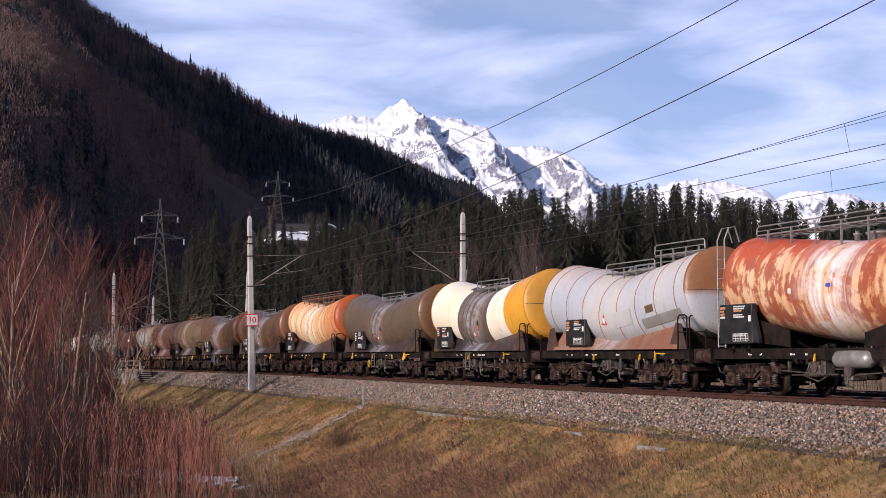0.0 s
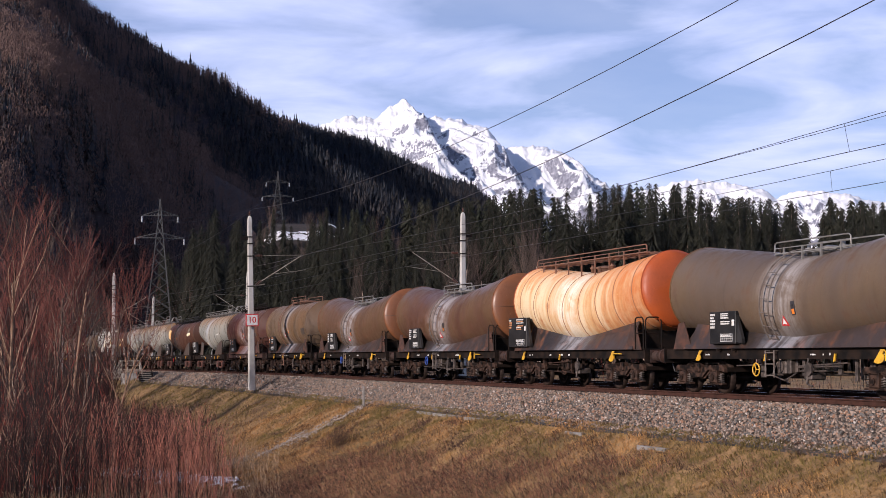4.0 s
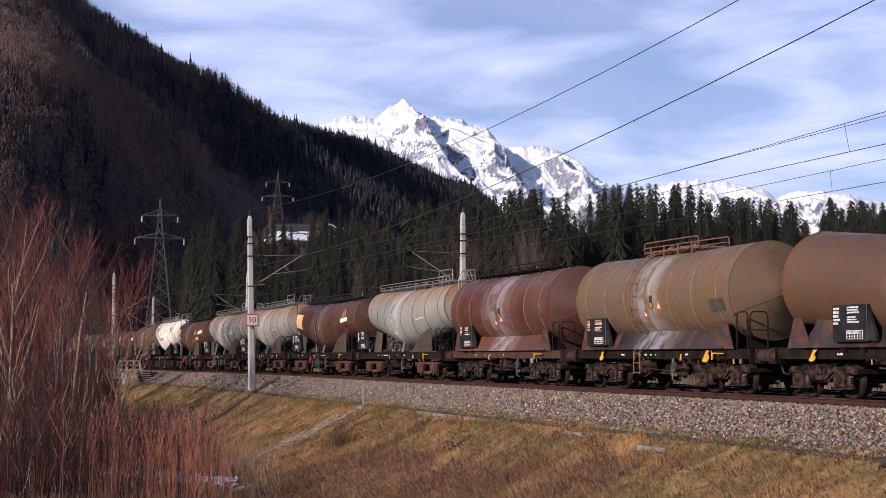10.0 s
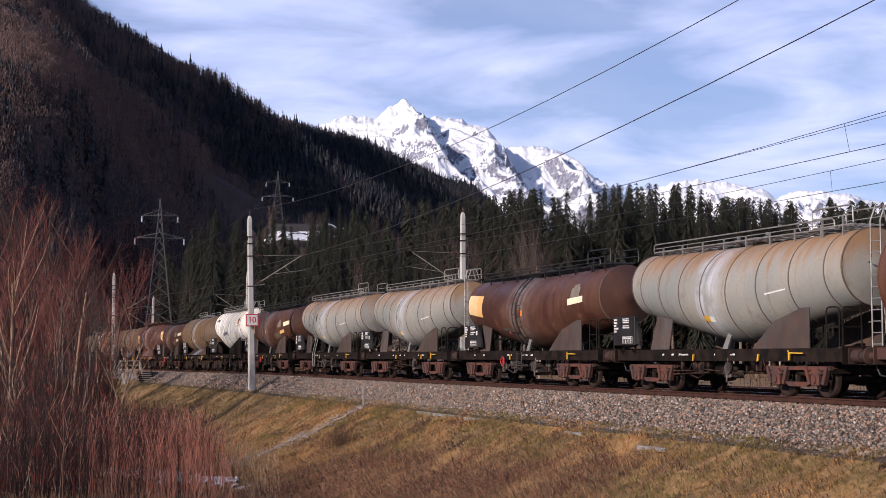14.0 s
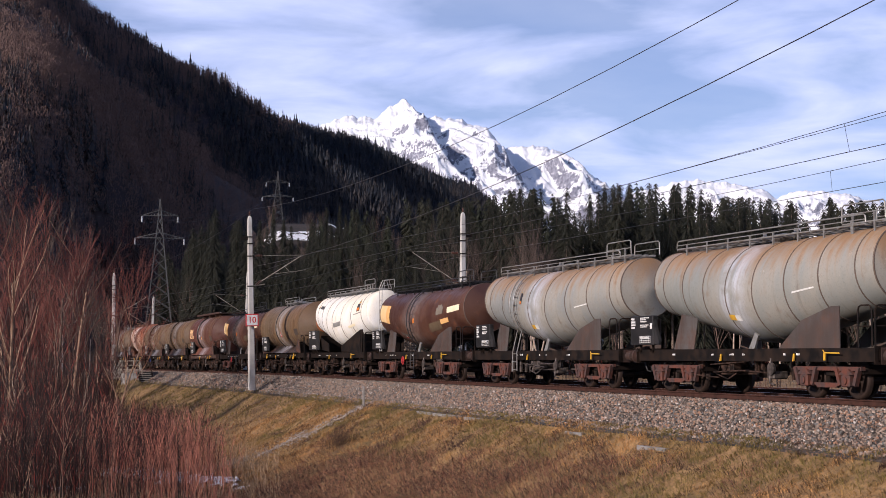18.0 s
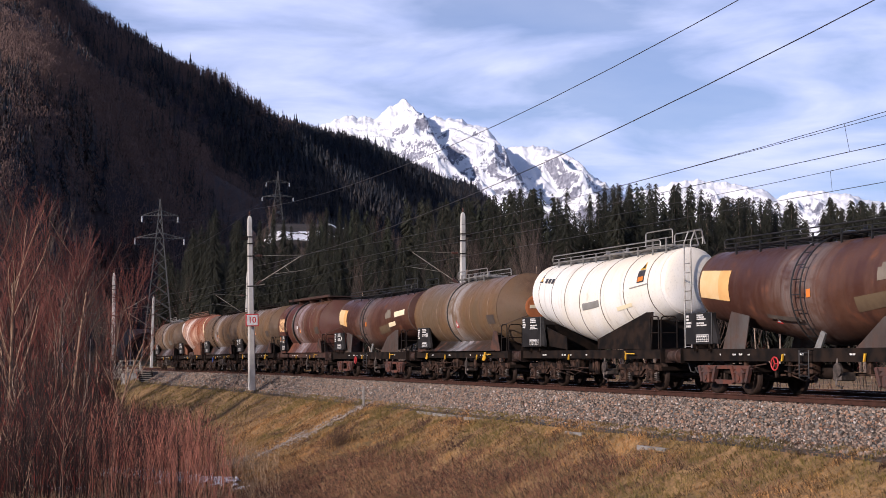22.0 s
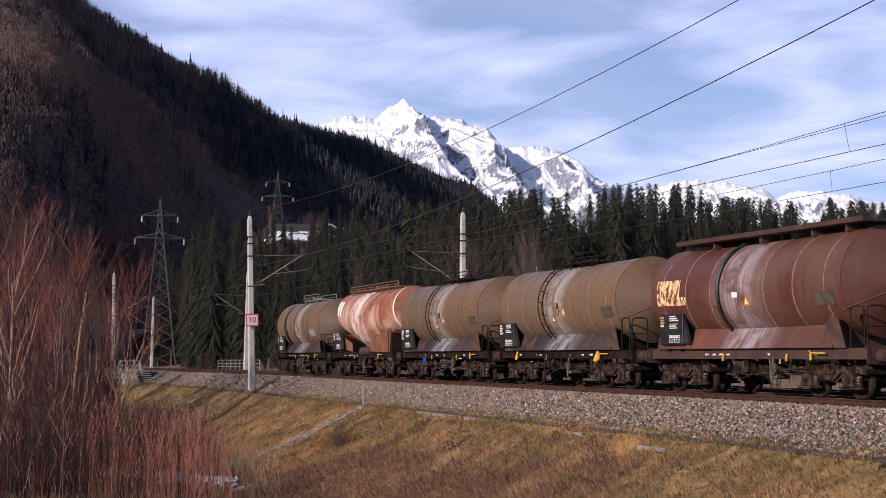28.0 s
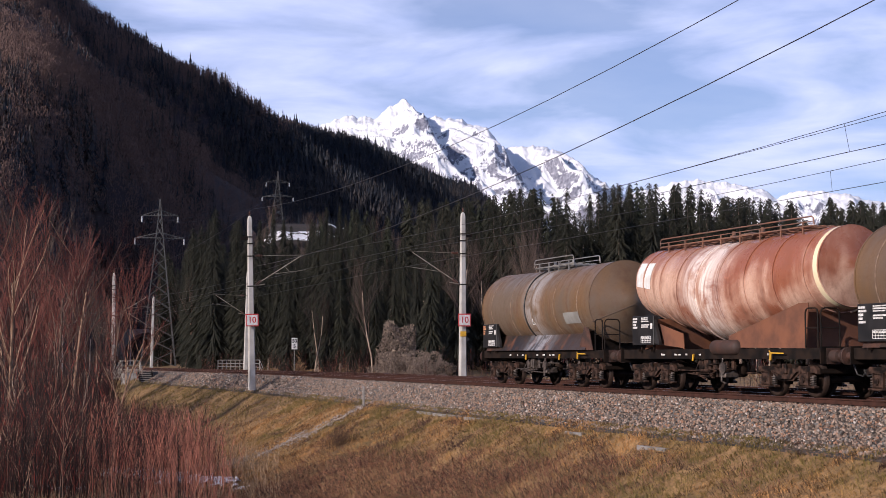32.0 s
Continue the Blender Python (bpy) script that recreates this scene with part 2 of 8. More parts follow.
def lathe(bm, prof, sides=24, axis="y"):
    """A turned body: prof is (radius, along) pairs round the axis."""
    rings = []
    for r, h in prof:
        ring = []
        for j in range(sides):
            a = 2 * math.pi * j / sides
            c, s = r * math.cos(a), r * math.sin(a)
            ring.append(bm.verts.new({"y": (c, h, s), "x": (h, c, s), "z": (c, s, h)}[axis]))
        rings.append(ring)
    for a, b in zip(rings, rings[1:]):
        for j in range(sides):
            bm.faces.new((a[j], a[(j + 1) % sides], b[(j + 1) % sides], b[j]))
    bm.faces.new(rings[0][::-1])
    bm.faces.new(rings[-1])
    return [v for ring in rings for v in ring]


def smooth(bm, angle=40):
    for f in bm.faces:
        f.smooth = True
    for e in bm.edges:
        if len(e.link_faces) == 2 and e.calc_face_angle(0) > radians(angle):
            e.smooth = False
    bmesh.ops.recalc_face_normals(bm, faces=bm.faces)


def flat_normals(bm):
    bmesh.ops.recalc_face_normals(bm, faces=bm.faces)
    return bm


def raw_mesh(name, verts, faces, material, smooth_it=False):
    """One mesh from numpy arrays of vertices and of triangles or quads."""
    me = bpy.data.meshes.new(name)
    nf, k = faces.shape
    me.vertices.add(len(verts))
    me.vertices.foreach_set("co", np.asarray(verts, np.float32).ravel())
    me.loops.add(nf * k)
    me.loops.foreach_set("vertex_index", faces.astype(np.int32).ravel())
    me.polygons.add(nf)
    me.polygons.foreach_set("loop_start", np.arange(0, nf * k, k, dtype=np.int32))
    me.polygons.foreach_set("use_smooth", np.full(nf, smooth_it))
    me.update(calc_edges=True)
    me.materials.append(material)
    return me
# ---- the line of the track ----
PHI = 0.34294                        # heading of the straight, from -y towards +x
RAIL_Y = 65.02                       # the near rail crosses the line of sight here
CURVE_S, CURVE_R, CURVE_L = -140.0, 740.0, 254.0


def track(s, d=0.0):
    """Plan position at s metres along (towards the eye) and d metres beside the near rail (towards the eye), height, heading."""
    a = PHI
    if s >= CURVE_S:
        x, y = math.sin(a) * s, RAIL_Y - math.cos(a) * s
    else:
        x, y = math.sin(a) * CURVE_S, RAIL_Y - math.cos(a) * CURVE_S
        u = CURVE_S - s
        arc = min(u, CURVE_L)
        b = a - arc / CURVE_R
        x -= CURVE_R * (math.cos(b) - math.cos(a))
        y += CURVE_R * (math.sin(a) - math.sin(b))
        a = b
        x -= math.sin(a) * (u - arc)
        y += math.cos(a) * (u - arc)
    z = -0.0036 * max(0.0, -s - 28.0) if s > -150 else -0.0036 * 122
    return x - math.cos(a) * d, y - math.sin(a) * d, z, a


def along(s, d=0.0, z=0.0):
    x, y, h, a = track(s, d)
    return Vector((x, y, h + z))


CENTRE_D, FAR_D = -0.75, -5.05       # track centres, measured from the near rail


def sweep(prof, s_list, closed=True):
    """Vertices and quads of a profile of (d, z) pairs carried along the track."""
    vs, fs, n = [], [], len(prof)
    for s in s_list:
        for d, z in prof:
            vs.append(along(s, d, z))
    for i in range(len(s_list) - 1):
        for j in range(n if closed else n - 1):
            k = (j + 1) % n
            fs.append((i * n + j, i * n + k, (i + 1) * n + k, (i + 1) * n + j))
    return np.array(vs), np.array(fs)


def s_steps(a, b, step):
    n = max(1, int(round((b - a) / step)))
    return [a + (b - a) * i / n for i in range(n + 1)]
# ---- the lie of the land ----
SN, CS = math.sin(PHI), math.cos(PHI)
ARC_C = (SN * CURVE_S + CURVE_R * CS, RAIL_Y - CS * CURVE_S + CURVE_R * SN)


def step01(x, a, b):
    t = np.clip((x - a) / (b - a), 0, 1)
    return t * t * (3 - 2 * t)


def track_sd(x, y):
    """Inverse of track(): s and d of plan points (numpy)."""
    s = x * SN - (y - RAIL_Y) * CS
    d = -(x * CS + (y - RAIL_Y) * SN)
    dx, dy = x - ARC_C[0], y - ARC_C[1]
    dist = np.hypot(dx, dy)
    turn = np.arctan2(-(dx * SN - dy * CS), -(dx * CS + dy * SN))
    on = s < CURVE_S
    return np.where(on, CURVE_S - CURVE_R * turn, s), np.where(on, dist - CURVE_R, d)


def wave(x, y, size, seed):
    """Smooth pseudo-random relief, about -1 to 1 (numpy)."""
    rng = np.random.RandomState(seed)
    out = np.zeros_like(x)
    for i in range(7):
        a, ph = rng.uniform(0, 2 * np.pi), rng.uniform(0, 2 * np.pi)
        f = rng.uniform(0.6, 1.9) / size
        out += np.sin(2 * np.pi * f * (x * np.cos(a) + y * np.sin(a)) + ph + 0.8 * np.sin(2 * np.pi * f * 0.6 * (y * np.cos(a) - x * np.sin(a)) + ph * 2))
    return out / 4.2


PLAIN_Z = -4.4


def crest(x, y):
    """Distance from the hill's crest (positive on the valley side) and the crest's height there."""
    dh = (x + 330) * 0.909 - (y - 750) * 0.416
    yf = 750 + ((x + 330) * 0.416 + (y - 750) * 0.909) * 0.909
    zc = (220 - 0.078 * (yf - 750)) * step01(yf, 120, 560) * step01(1900 - yf, 0, 420)
    return dh, zc, yf


HILL_K = [-0.36, -0.30, -0.244, -0.22, -0.20, -0.178, -0.155, -0.133, -0.119, -0.098, -0.08, -0.05, -0.016, 0.02, 0.035, 0.06, 0.10]
HILL_F = [1.204, 1.204, 1.094, 1.045, 1.024, 0.993, 0.97, 0.96, 0.984, 0.997, 0.992, 1.039, 1.051, 0.976, 0.85, 0.6, 0.5]


def ground_z(x, y):
    x, y = np.asarray(x, float), np.asarray(y, float)
    s, d = track_sd(x, y)
    r = np.hypot(x, y)
    grade = np.where(s > -150, -0.0036 * np.maximum(0, -s - 28.0), -0.44)
    # embankment towards the eye
    rough = 0.075 * wave(x, y, 2.6, 3) + 0.14 * wave(x, y, 7.0, 4) + 0.03 * wave(x, y, 1.0, 2)
    dn = d - 2.45
    ledge = 0.75 * np.exp(-((s + 71.0) / 4.5) ** 2) * step01(d, 2.7, 3.5) * step01(7.0 - d, 0, 2.5)
    slope = -1.0 + ledge + grade - 0.53 * np.maximum(dn, 0) + rough * step01(dn, 0.0, 1.2)
    plain = PLAIN_Z + 0.12 * wave(x, y, 9.0, 5) + 0.02 * wave(x, y, 1.4, 6)
    near = np.where(slope > plain, slope, plain)
    k = 0.7
    near = np.log(np.exp((slope - PLAIN_Z) * 2.2) + np.exp((plain - PLAIN_Z) * 2.2)) / 2.2 + PLAIN_Z
    # the far side: level, then a wooded bank that rises to the foot of the hill
    ratio = x / np.maximum(y, 1.0)
    amp = 46 * step01(0.055 - ratio, 0.0, 0.14) * step01(ratio, -0.34, -0.17)
    far = -0.75 + grade + amp * step01(-d, 17, 105) + 0.15 * wave(x, y, 12, 8) * step01(-d, 9, 20) + 2.5 * wave(x, y, 60, 9) * step01(-d, 40, 120)
    z = np.where(d > -1.0, near, far)
    z = np.where((d > -8.0) & (d < 2.45), np.minimum(z, -0.95 + grade), z)
    # the hill
    dh, zc, yf = crest(x, y)
    gully = 1 + 0.13 * wave(x, y, 240, 11) + 0.05 * wave(x, y, 90, 12)
    up = np.where(dh > 0, zc * (1 - dh / 400.0), zc * (1 + dh / 900.0))
    up = up + zc * 0.10 * np.sin(np.clip(dh / 400.0, 0, 1) * np.pi) * (wave(x, y, 420, 11) + 0.5 * wave(x, y, 190, 12) + 0.2 * wave(x, y, 90, 16))
    q = (x + 330) * 0.416 + (y - 750) * 0.909 + 0.30 * dh + 30 * wave(x, y, 260, 14)
    rib = np.abs(((q / 215.0) % 1.0) * 2 - 1)                                  # spurs and gullies down the slope
    up = up + zc * 0.19 * (rib - 0.5) * np.sin(np.clip(dh / 400.0, 0, 1) * np.pi) ** 1.7
    up = up * np.interp(ratio, HILL_K, HILL_F)                                  # the crest steps down towards the valley's mouth
    up = up * np.maximum(step01(np.abs(d + 2.7), 7.5, 36.0), step01(y, 446.0, 492.0))      # cutting that leads to the tunnel
    z = np.where(up > 0, np.maximum(z, z * 0.2 + up), z)
    # terrace of pasture half way up, in front of the woods
    terrace = -60 + 94 * step01(y, 340, 425) + 0.17 * np.clip(y - 425, 0, 62) + 0.5 * wave(x, y, 22, 18) - 60 * (1 - step01(ratio + 0.008 * wave(x, y, 40, 19), -0.175, -0.115) * step01(-ratio + 0.008 * wave(x, y, 40, 20), 0.035, 0.075)) - 40 * step01(y, 488, 530)
    z = np.maximum(z, terrace)
    # rising ground under the eye
    z = np.maximum(z, -0.55 - 5.0 * step01(r, 5.0, 17.0))
    return z


def mat_ground():
    k = Nodes("bank_grass_and_earth", 0.95)
    k.pos = k.world_pos()
    p = k.xyz()
    n1, n2, n3 = k.noise(0.23, 5), k.noise(1.1, 6), k.noise(9.0, 5, 0.65)
    blades = k.noise(1.0, 4, 0.7, k.scaled(k.pos, 30, 30, 6))
    tan, straw, green, brown = (0.23, 0.13, 0.05), (0.36, 0.215, 0.085), (0.095, 0.075, 0.018), (0.06, 0.03, 0.017)
    c = k.mix(k.ramp(n2, 0.40, 0.62), tan, straw)
    c = k.mix(k.math("MULTIPLY", k.ramp(n1, 0.5, 0.64), 0.6), c, green)
    c = k.mix(k.math("MULTIPLY", k.ramp(k.noise(0.9, 5), 0.55, 0.68), 0.6), c, brown)
    c = k.mix(k.math("MULTIPLY", k.ramp(n3, 0.35, 0.6, 1, 0), 0.55), c, (0.07, 0.045, 0.022))
    c = k.mix(k.math("MULTIPLY", k.ramp(blades, 0.5, 0.7), 0.3), c, (0.28, 0.19, 0.09))
    # forest floor on the hill, dead leaves and earth, blue haze mixed into its colour
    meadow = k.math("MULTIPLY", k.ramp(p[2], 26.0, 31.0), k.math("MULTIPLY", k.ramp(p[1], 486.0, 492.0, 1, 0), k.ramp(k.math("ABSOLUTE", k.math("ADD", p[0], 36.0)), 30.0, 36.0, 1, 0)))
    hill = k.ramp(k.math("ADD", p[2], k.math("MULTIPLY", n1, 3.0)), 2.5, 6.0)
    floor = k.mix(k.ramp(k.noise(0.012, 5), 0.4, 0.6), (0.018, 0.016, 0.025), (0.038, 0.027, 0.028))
    c = k.mix(k.math("MULTIPLY", k.ramp(k.math("ADD", p[2], k.math("MULTIPLY", n2, 0.4)), -3.9, -3.5, 1, 0), 0.75), c, (0.05, 0.028, 0.018))     # low plain turned a darker brown
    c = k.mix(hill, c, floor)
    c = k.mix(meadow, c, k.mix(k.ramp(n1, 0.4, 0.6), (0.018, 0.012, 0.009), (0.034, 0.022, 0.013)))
    k.bump(k.math("ADD", n3, k.math("MULTIPLY", blades, 0.6)), 0.6, 0.06)
    return k.done(c)


def build_ground():
    half = [i * 0.115 for i in range(int(19.6 / 0.115))]
    side = [20 + 2.5 * i for i in range(65)]
    ang = sorted({round(a, 4) for a in [*half, *side, 180.0]})
    ang = [-a for a in ang[::-1] if 0 < a < 180] + ang
    rad = [1.5 * 1.0145 ** i for i in range(562)]
    rad = [0.002, 0.5, 1.0] + [r for r in rad if r < 4880] + [4900.0]
    A, R = np.meshgrid(np.radians(ang), np.array(rad))
    x, y = R * np.sin(A), R * np.cos(A)
    z = ground_z(x, y)
    v = np.stack([x, y, z], -1).reshape(-1, 3)
    nr, na = len(rad), len(ang)
    i, j = np.meshgrid(np.arange(nr - 1), np.arange(na), indexing="ij")
    jn = (j + 1) % na
    f = np.stack([i * na + j, i * na + jn, (i + 1) * na + jn, (i + 1) * na + j], -1).reshape(-1, 4)[:, ::-1]
    c0 = len(v)
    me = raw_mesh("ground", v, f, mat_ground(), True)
    ob = new("ground", me)
    return tagged(ob, "valley ground with tan winter grass bank and wooded hillside", "ground", kind="structure")


build_ground()


# ---- snow lying on the ground ----
def mat_snow():
    k = Nodes("old_snow", 0.6)
    k.pos = k.world_pos()
    c = k.mix(k.ramp(k.noise(1.5, 5), 0.35, 0.7), (0.80, 0.82, 0.86), (0.62, 0.62, 0.63))
    k.bump(k.noise(4.0, 5), 0.4, 0.05)
    return k.done(c)


M["snow"] = mat_snow()


def snow_patch(cx, cy, lx, ly, turn, seed, step, lift=0.05):
    """A thin, ragged sheet of old snow that follows the ground."""
    rng = np.random.RandomState(seed)
    n = 46
    u = np.linspace(-1, 1, n)
    U, V = np.meshgrid(u, u)
    x = cx + U * lx * math.cos(turn) - V * ly * math.sin(turn)
    y = cy + U * lx * math.sin(turn) + V * ly * math.cos(turn)
    inside = 0.8 - np.hypot(U, V) + 0.6 * wave(x, y, step, seed) + 0.3 * wave(x, y, step * 0.35, seed + 1)
    z = ground_z(x, y) + lift * np.clip(inside * 5, -1.5, 1)
    idx = np.arange(n * n).reshape(n, n)
    q = np.stack([idx[:-1, :-1], idx[:-1, 1:], idx[1:, 1:], idx[1:, :-1]], -1).reshape(-1, 4)
    keep = (inside.ravel()[q] > -0.05).all(1)
    me = raw_mesh("snow_patch", np.stack([x, y, z], -1).reshape(-1, 3), q[keep], M["snow"], True)
    return tagged(new("snow_patch", me), "old white snow patch melting on the ground", "snow", "snow patches", kind="structure")


for row in ((-14.6, 68.6, 3.2, 1.7, -0.9, 1, 1.6, 0.16), (-11.9, 65.8, 2.8, 1.2, -1.0, 2, 1.5, 0.16), (-9.9, 63.0, 3.2, 1.0, -1.1, 3, 1.4, 0.14),
            (-8.1, 59.7, 0.8, 0.35, -1.1, 4, 0.8, 0.05), (-16.2, 62.5, 2.0, 0.7, -0.5, 5, 1.4, 0.05), (-34.0, 160.5, 2.6, 0.7, -1.2, 6, 1.5, 0.1), (-30.8, 152.5, 1.6, 0.5, -1.2, 7, 1.5, 0.1)):
    snow_patch(*row)
for row in ((-52, 446, 10, 12, 0.2, 11, 6, 0.3), (-42, 436, 8, 9, 0.35, 12, 5, 0.3), (-38, 452, 7, 8, 0.0, 13, 5, 0.3), (-24, 472, 10, 7, 0.3, 14, 5, 0.3), (-20, 440, 5, 6, 0.4, 15, 4, 0.3), (-30, 482, 8, 6, 0.2, 16, 5, 0.3), (-14, 428, 5, 5, 0.5, 17, 4, 0.25)):
    snow_patch(*row)
# ---- ballast, sleepers and rails ----
def mat_ballast():
    k = Nodes("ballast_gravel", 0.95)
    k.pos = k.world_pos()
    cell = k.voronoi(14.0, out="Color")
    dist = k.voronoi(14.0)
    n = k.noise(0.8, 5)
    sep = k.node("ShaderNodeSeparateColor")
    k.link(cell, sep.inputs[0])
    c = k.mix(sep.outputs[0], (0.02, 0.017, 0.014), (0.07, 0.06, 0.05))
    c = k.mix(k.ramp(sep.outputs[1], 0.78, 0.86), c, (0.18, 0.10, 0.06))
    c = k.mix(k.math("MULTIPLY", k.ramp(n, 0.4, 0.7), 0.4), c, (0.11, 0.075, 0.058))
    # train's shade painted over the bed beyond the near rail, with brake dust and oil
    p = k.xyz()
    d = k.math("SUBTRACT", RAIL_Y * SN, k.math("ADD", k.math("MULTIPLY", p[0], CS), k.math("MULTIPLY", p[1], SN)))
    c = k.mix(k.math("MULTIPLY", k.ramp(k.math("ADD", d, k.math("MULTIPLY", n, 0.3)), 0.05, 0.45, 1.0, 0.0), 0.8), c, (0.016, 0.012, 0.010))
    k.bump(k.ramp(dist, 0.0, 0.6, 1, 0), 1.0, 0.05)
    return k.done(c)


def mat_stone():
    k = Nodes("ballast_stone", 0.9)
    k.pos = k.world_pos()
    r = k.island()
    c = k.mix(r, (0.03, 0.024, 0.019), (0.38, 0.29, 0.225))
    c = k.mix(k.ramp(k.math("FRACT", k.math("MULTIPLY", r, 17.3)), 0.84, 0.87), c, (0.30, 0.165, 0.10))
    c = k.mix(k.ramp(k.math("FRACT", k.math("MULTIPLY", r, 41.7)), 0.965, 0.97), c, (0.5, 0.46, 0.41))
    c = k.mix(k.ramp(k.math("FRACT", k.math("MULTIPLY", r, 29.1)), 0.8, 0.82), c, (0.13, 0.125, 0.115))
    c = k.mix(k.math("MULTIPLY", k.ramp(k.noise(0.7, 4), 0.5, 0.75), 0.25), c, (0.22, 0.135, 0.095))
    k.bump(k.noise(60, 3), 0.3, 0.01)
    return k.done(c)


M["stone"] = mat_stone()
BALLAST = [(2.75, -1.12), (2.35, -0.98), (1.35, -0.42), (0.95, -0.235), (0.45, -0.215), (-2.0, -0.215), (-2.9, -0.3), (-3.6, -0.215), (-6.6, -0.215), (-7.1, -0.26), (-8.4, -0.95), (-8.4, -1.4), (2.75, -1.4)]


def build_ballast():
    v, f = sweep(BALLAST, s_steps(-400, -150, 5) + s_steps(-149, 60, 1.5))
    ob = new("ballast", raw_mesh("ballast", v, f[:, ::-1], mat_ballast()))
    tagged(ob, "grey brown gravel ballast bed under two tracks", "ballast", kind="structure")
    # loose stones on the shoulder that faces the eye
    rng = np.random.RandomState(7)
    n = 60000
    s = np.where(rng.rand(n) < 0.72, rng.uniform(-22, 37, n), rng.uniform(-112, -22, n))
    d = rng.uniform(0.12, 2.62, n)
    prof = sorted(BALLAST[:6])
    z = np.interp(d, [p[0] for p in prof], [p[1] for p in prof])
    grade = -0.0036 * np.maximum(0, -s - 28)
    x = SN * s - CS * d
    y = RAIL_Y - CS * s - SN * d
    size = rng.uniform(0.024, 0.060, n) * np.where(s < -22, 1.65, 1.0)
    oct_v = np.array([(1, 0, 0), (-0.9, 0.2, 0.1), (0.1, 1, 0), (0, -1, 0.15), (0.15, 0, 0.9), (-0.1, 0.1, -0.8)])
    oct_f = np.array([(0, 2, 4), (2, 1, 4), (1, 3, 4), (3, 0, 4), (2, 0, 5), (1, 2, 5), (3, 1, 5), (0, 3, 5)])
    q = rng.normal(size=(n, 3, 3))
    q, _ = np.linalg.qr(q)
    shape = oct_v[None] * rng.uniform(0.65, 1.15, (n, 6, 1)) * rng.uniform(0.7, 1.2, (n, 1, 3))
    v = np.einsum("nij,nkj->nki", q, shape) * size[:, None, None]
    v += np.stack([x, y, z + grade + size * 0.40], -1)[:, None]
    f = (oct_f[None] + (np.arange(n) * 6)[:, None, None]).reshape(-1, 3)
    st = new("ballast_stones", raw_mesh("ballast_stones", v.reshape(-1, 3), f, M["stone"]))
    tagged(st, "loose broken grey and rusty ballast stones", "gravel", kind="stuff")


build_ballast()

RAIL_PROF = [(0.036, 0.0), (0.036, -0.035), (0.010, -0.048), (0.010, -0.135), (0.075, -0.155), (0.075, -0.172), (-0.075, -0.172), (-0.075, -0.155), (-0.010, -0.135), (-0.010, -0.048), (-0.036, -0.035), (-0.036, 0.0)]


def build_rails():
    for d in (0.0, -1.5, FAR_D + 0.75, FAR_D - 0.75):
        v, f = sweep([(d + a, b) for a, b in RAIL_PROF], s_steps(-398, -150, 4) + s_steps(-146, 60, 4))
        me = raw_mesh("rail", v, f[:, ::-1], M["rail"])
        me.materials.append(M["rail_head"])
        idx = np.arange(len(f)) % len(RAIL_PROF)
        me.polygons.foreach_set("material_index", (idx == len(RAIL_PROF) - 1).astype(np.int32))
        tagged(new("rail", me), "rust brown steel rail with polished head", "rail", "rails of the two tracks", kind="structure")


build_rails()


def build_sleepers():
    bm = bmesh.new()
    vs = [(-0.13, -0.36), (0.13, -0.36), (0.10, -0.19), (-0.10, -0.19)]
    a = [bm.verts.new((x, -1.3, z)) for x, z in vs]
    b = [bm.verts.new((x, 1.3, z)) for x, z in vs]
    bm.faces.new(a)
    bm.faces.new(b[::-1])
    for i in range(4):
        bm.faces.new((a[i], b[i], b[(i + 1) % 4], a[(i + 1) % 4]))
    for y in (-0.90, -0.60, 0.60, 0.90):      # rail fastenings
        box(bm, -0.06, 0.06, y - 0.05, y + 0.05, -0.2, -0.135)
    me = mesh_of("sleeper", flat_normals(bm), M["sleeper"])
    for d, name in ((CENTRE_D, "near track"), (FAR_D, "far track")):
        bed = tagged(new("sleeper_row"), "brown concrete sleepers with rail fastenings, " + name, "sleepers", "sleeper rows", kind="structure")
        for i in range(240 if d == CENTRE_D else 170):
            s = 38 - 0.6 * i
            x, y, z, a = track(s, d)
            part_mesh("sleeper", me, None, bed, m=pose(x, y, z, 0, 0, math.degrees(a) - 90))


build_sleepers()
# ---- the goods train ----
def tank_profile(kind):
    """Radius and axis height at the ends and at the middle (height above the rail)."""
    return {"bent": (1.32, 3.01, 1.30, 2.42), "cone": (0.98, 3.30, 1.39, 2.81), "low_cone": (1.02, 3.10, 1.36, 2.68), "dip": (1.05, 3.37, 1.47, 2.89), "bowed": (1.23, 3.18, 1.30, 2.66), "plain": (1.39, 2.90, 1.39, 2.86)}[kind]


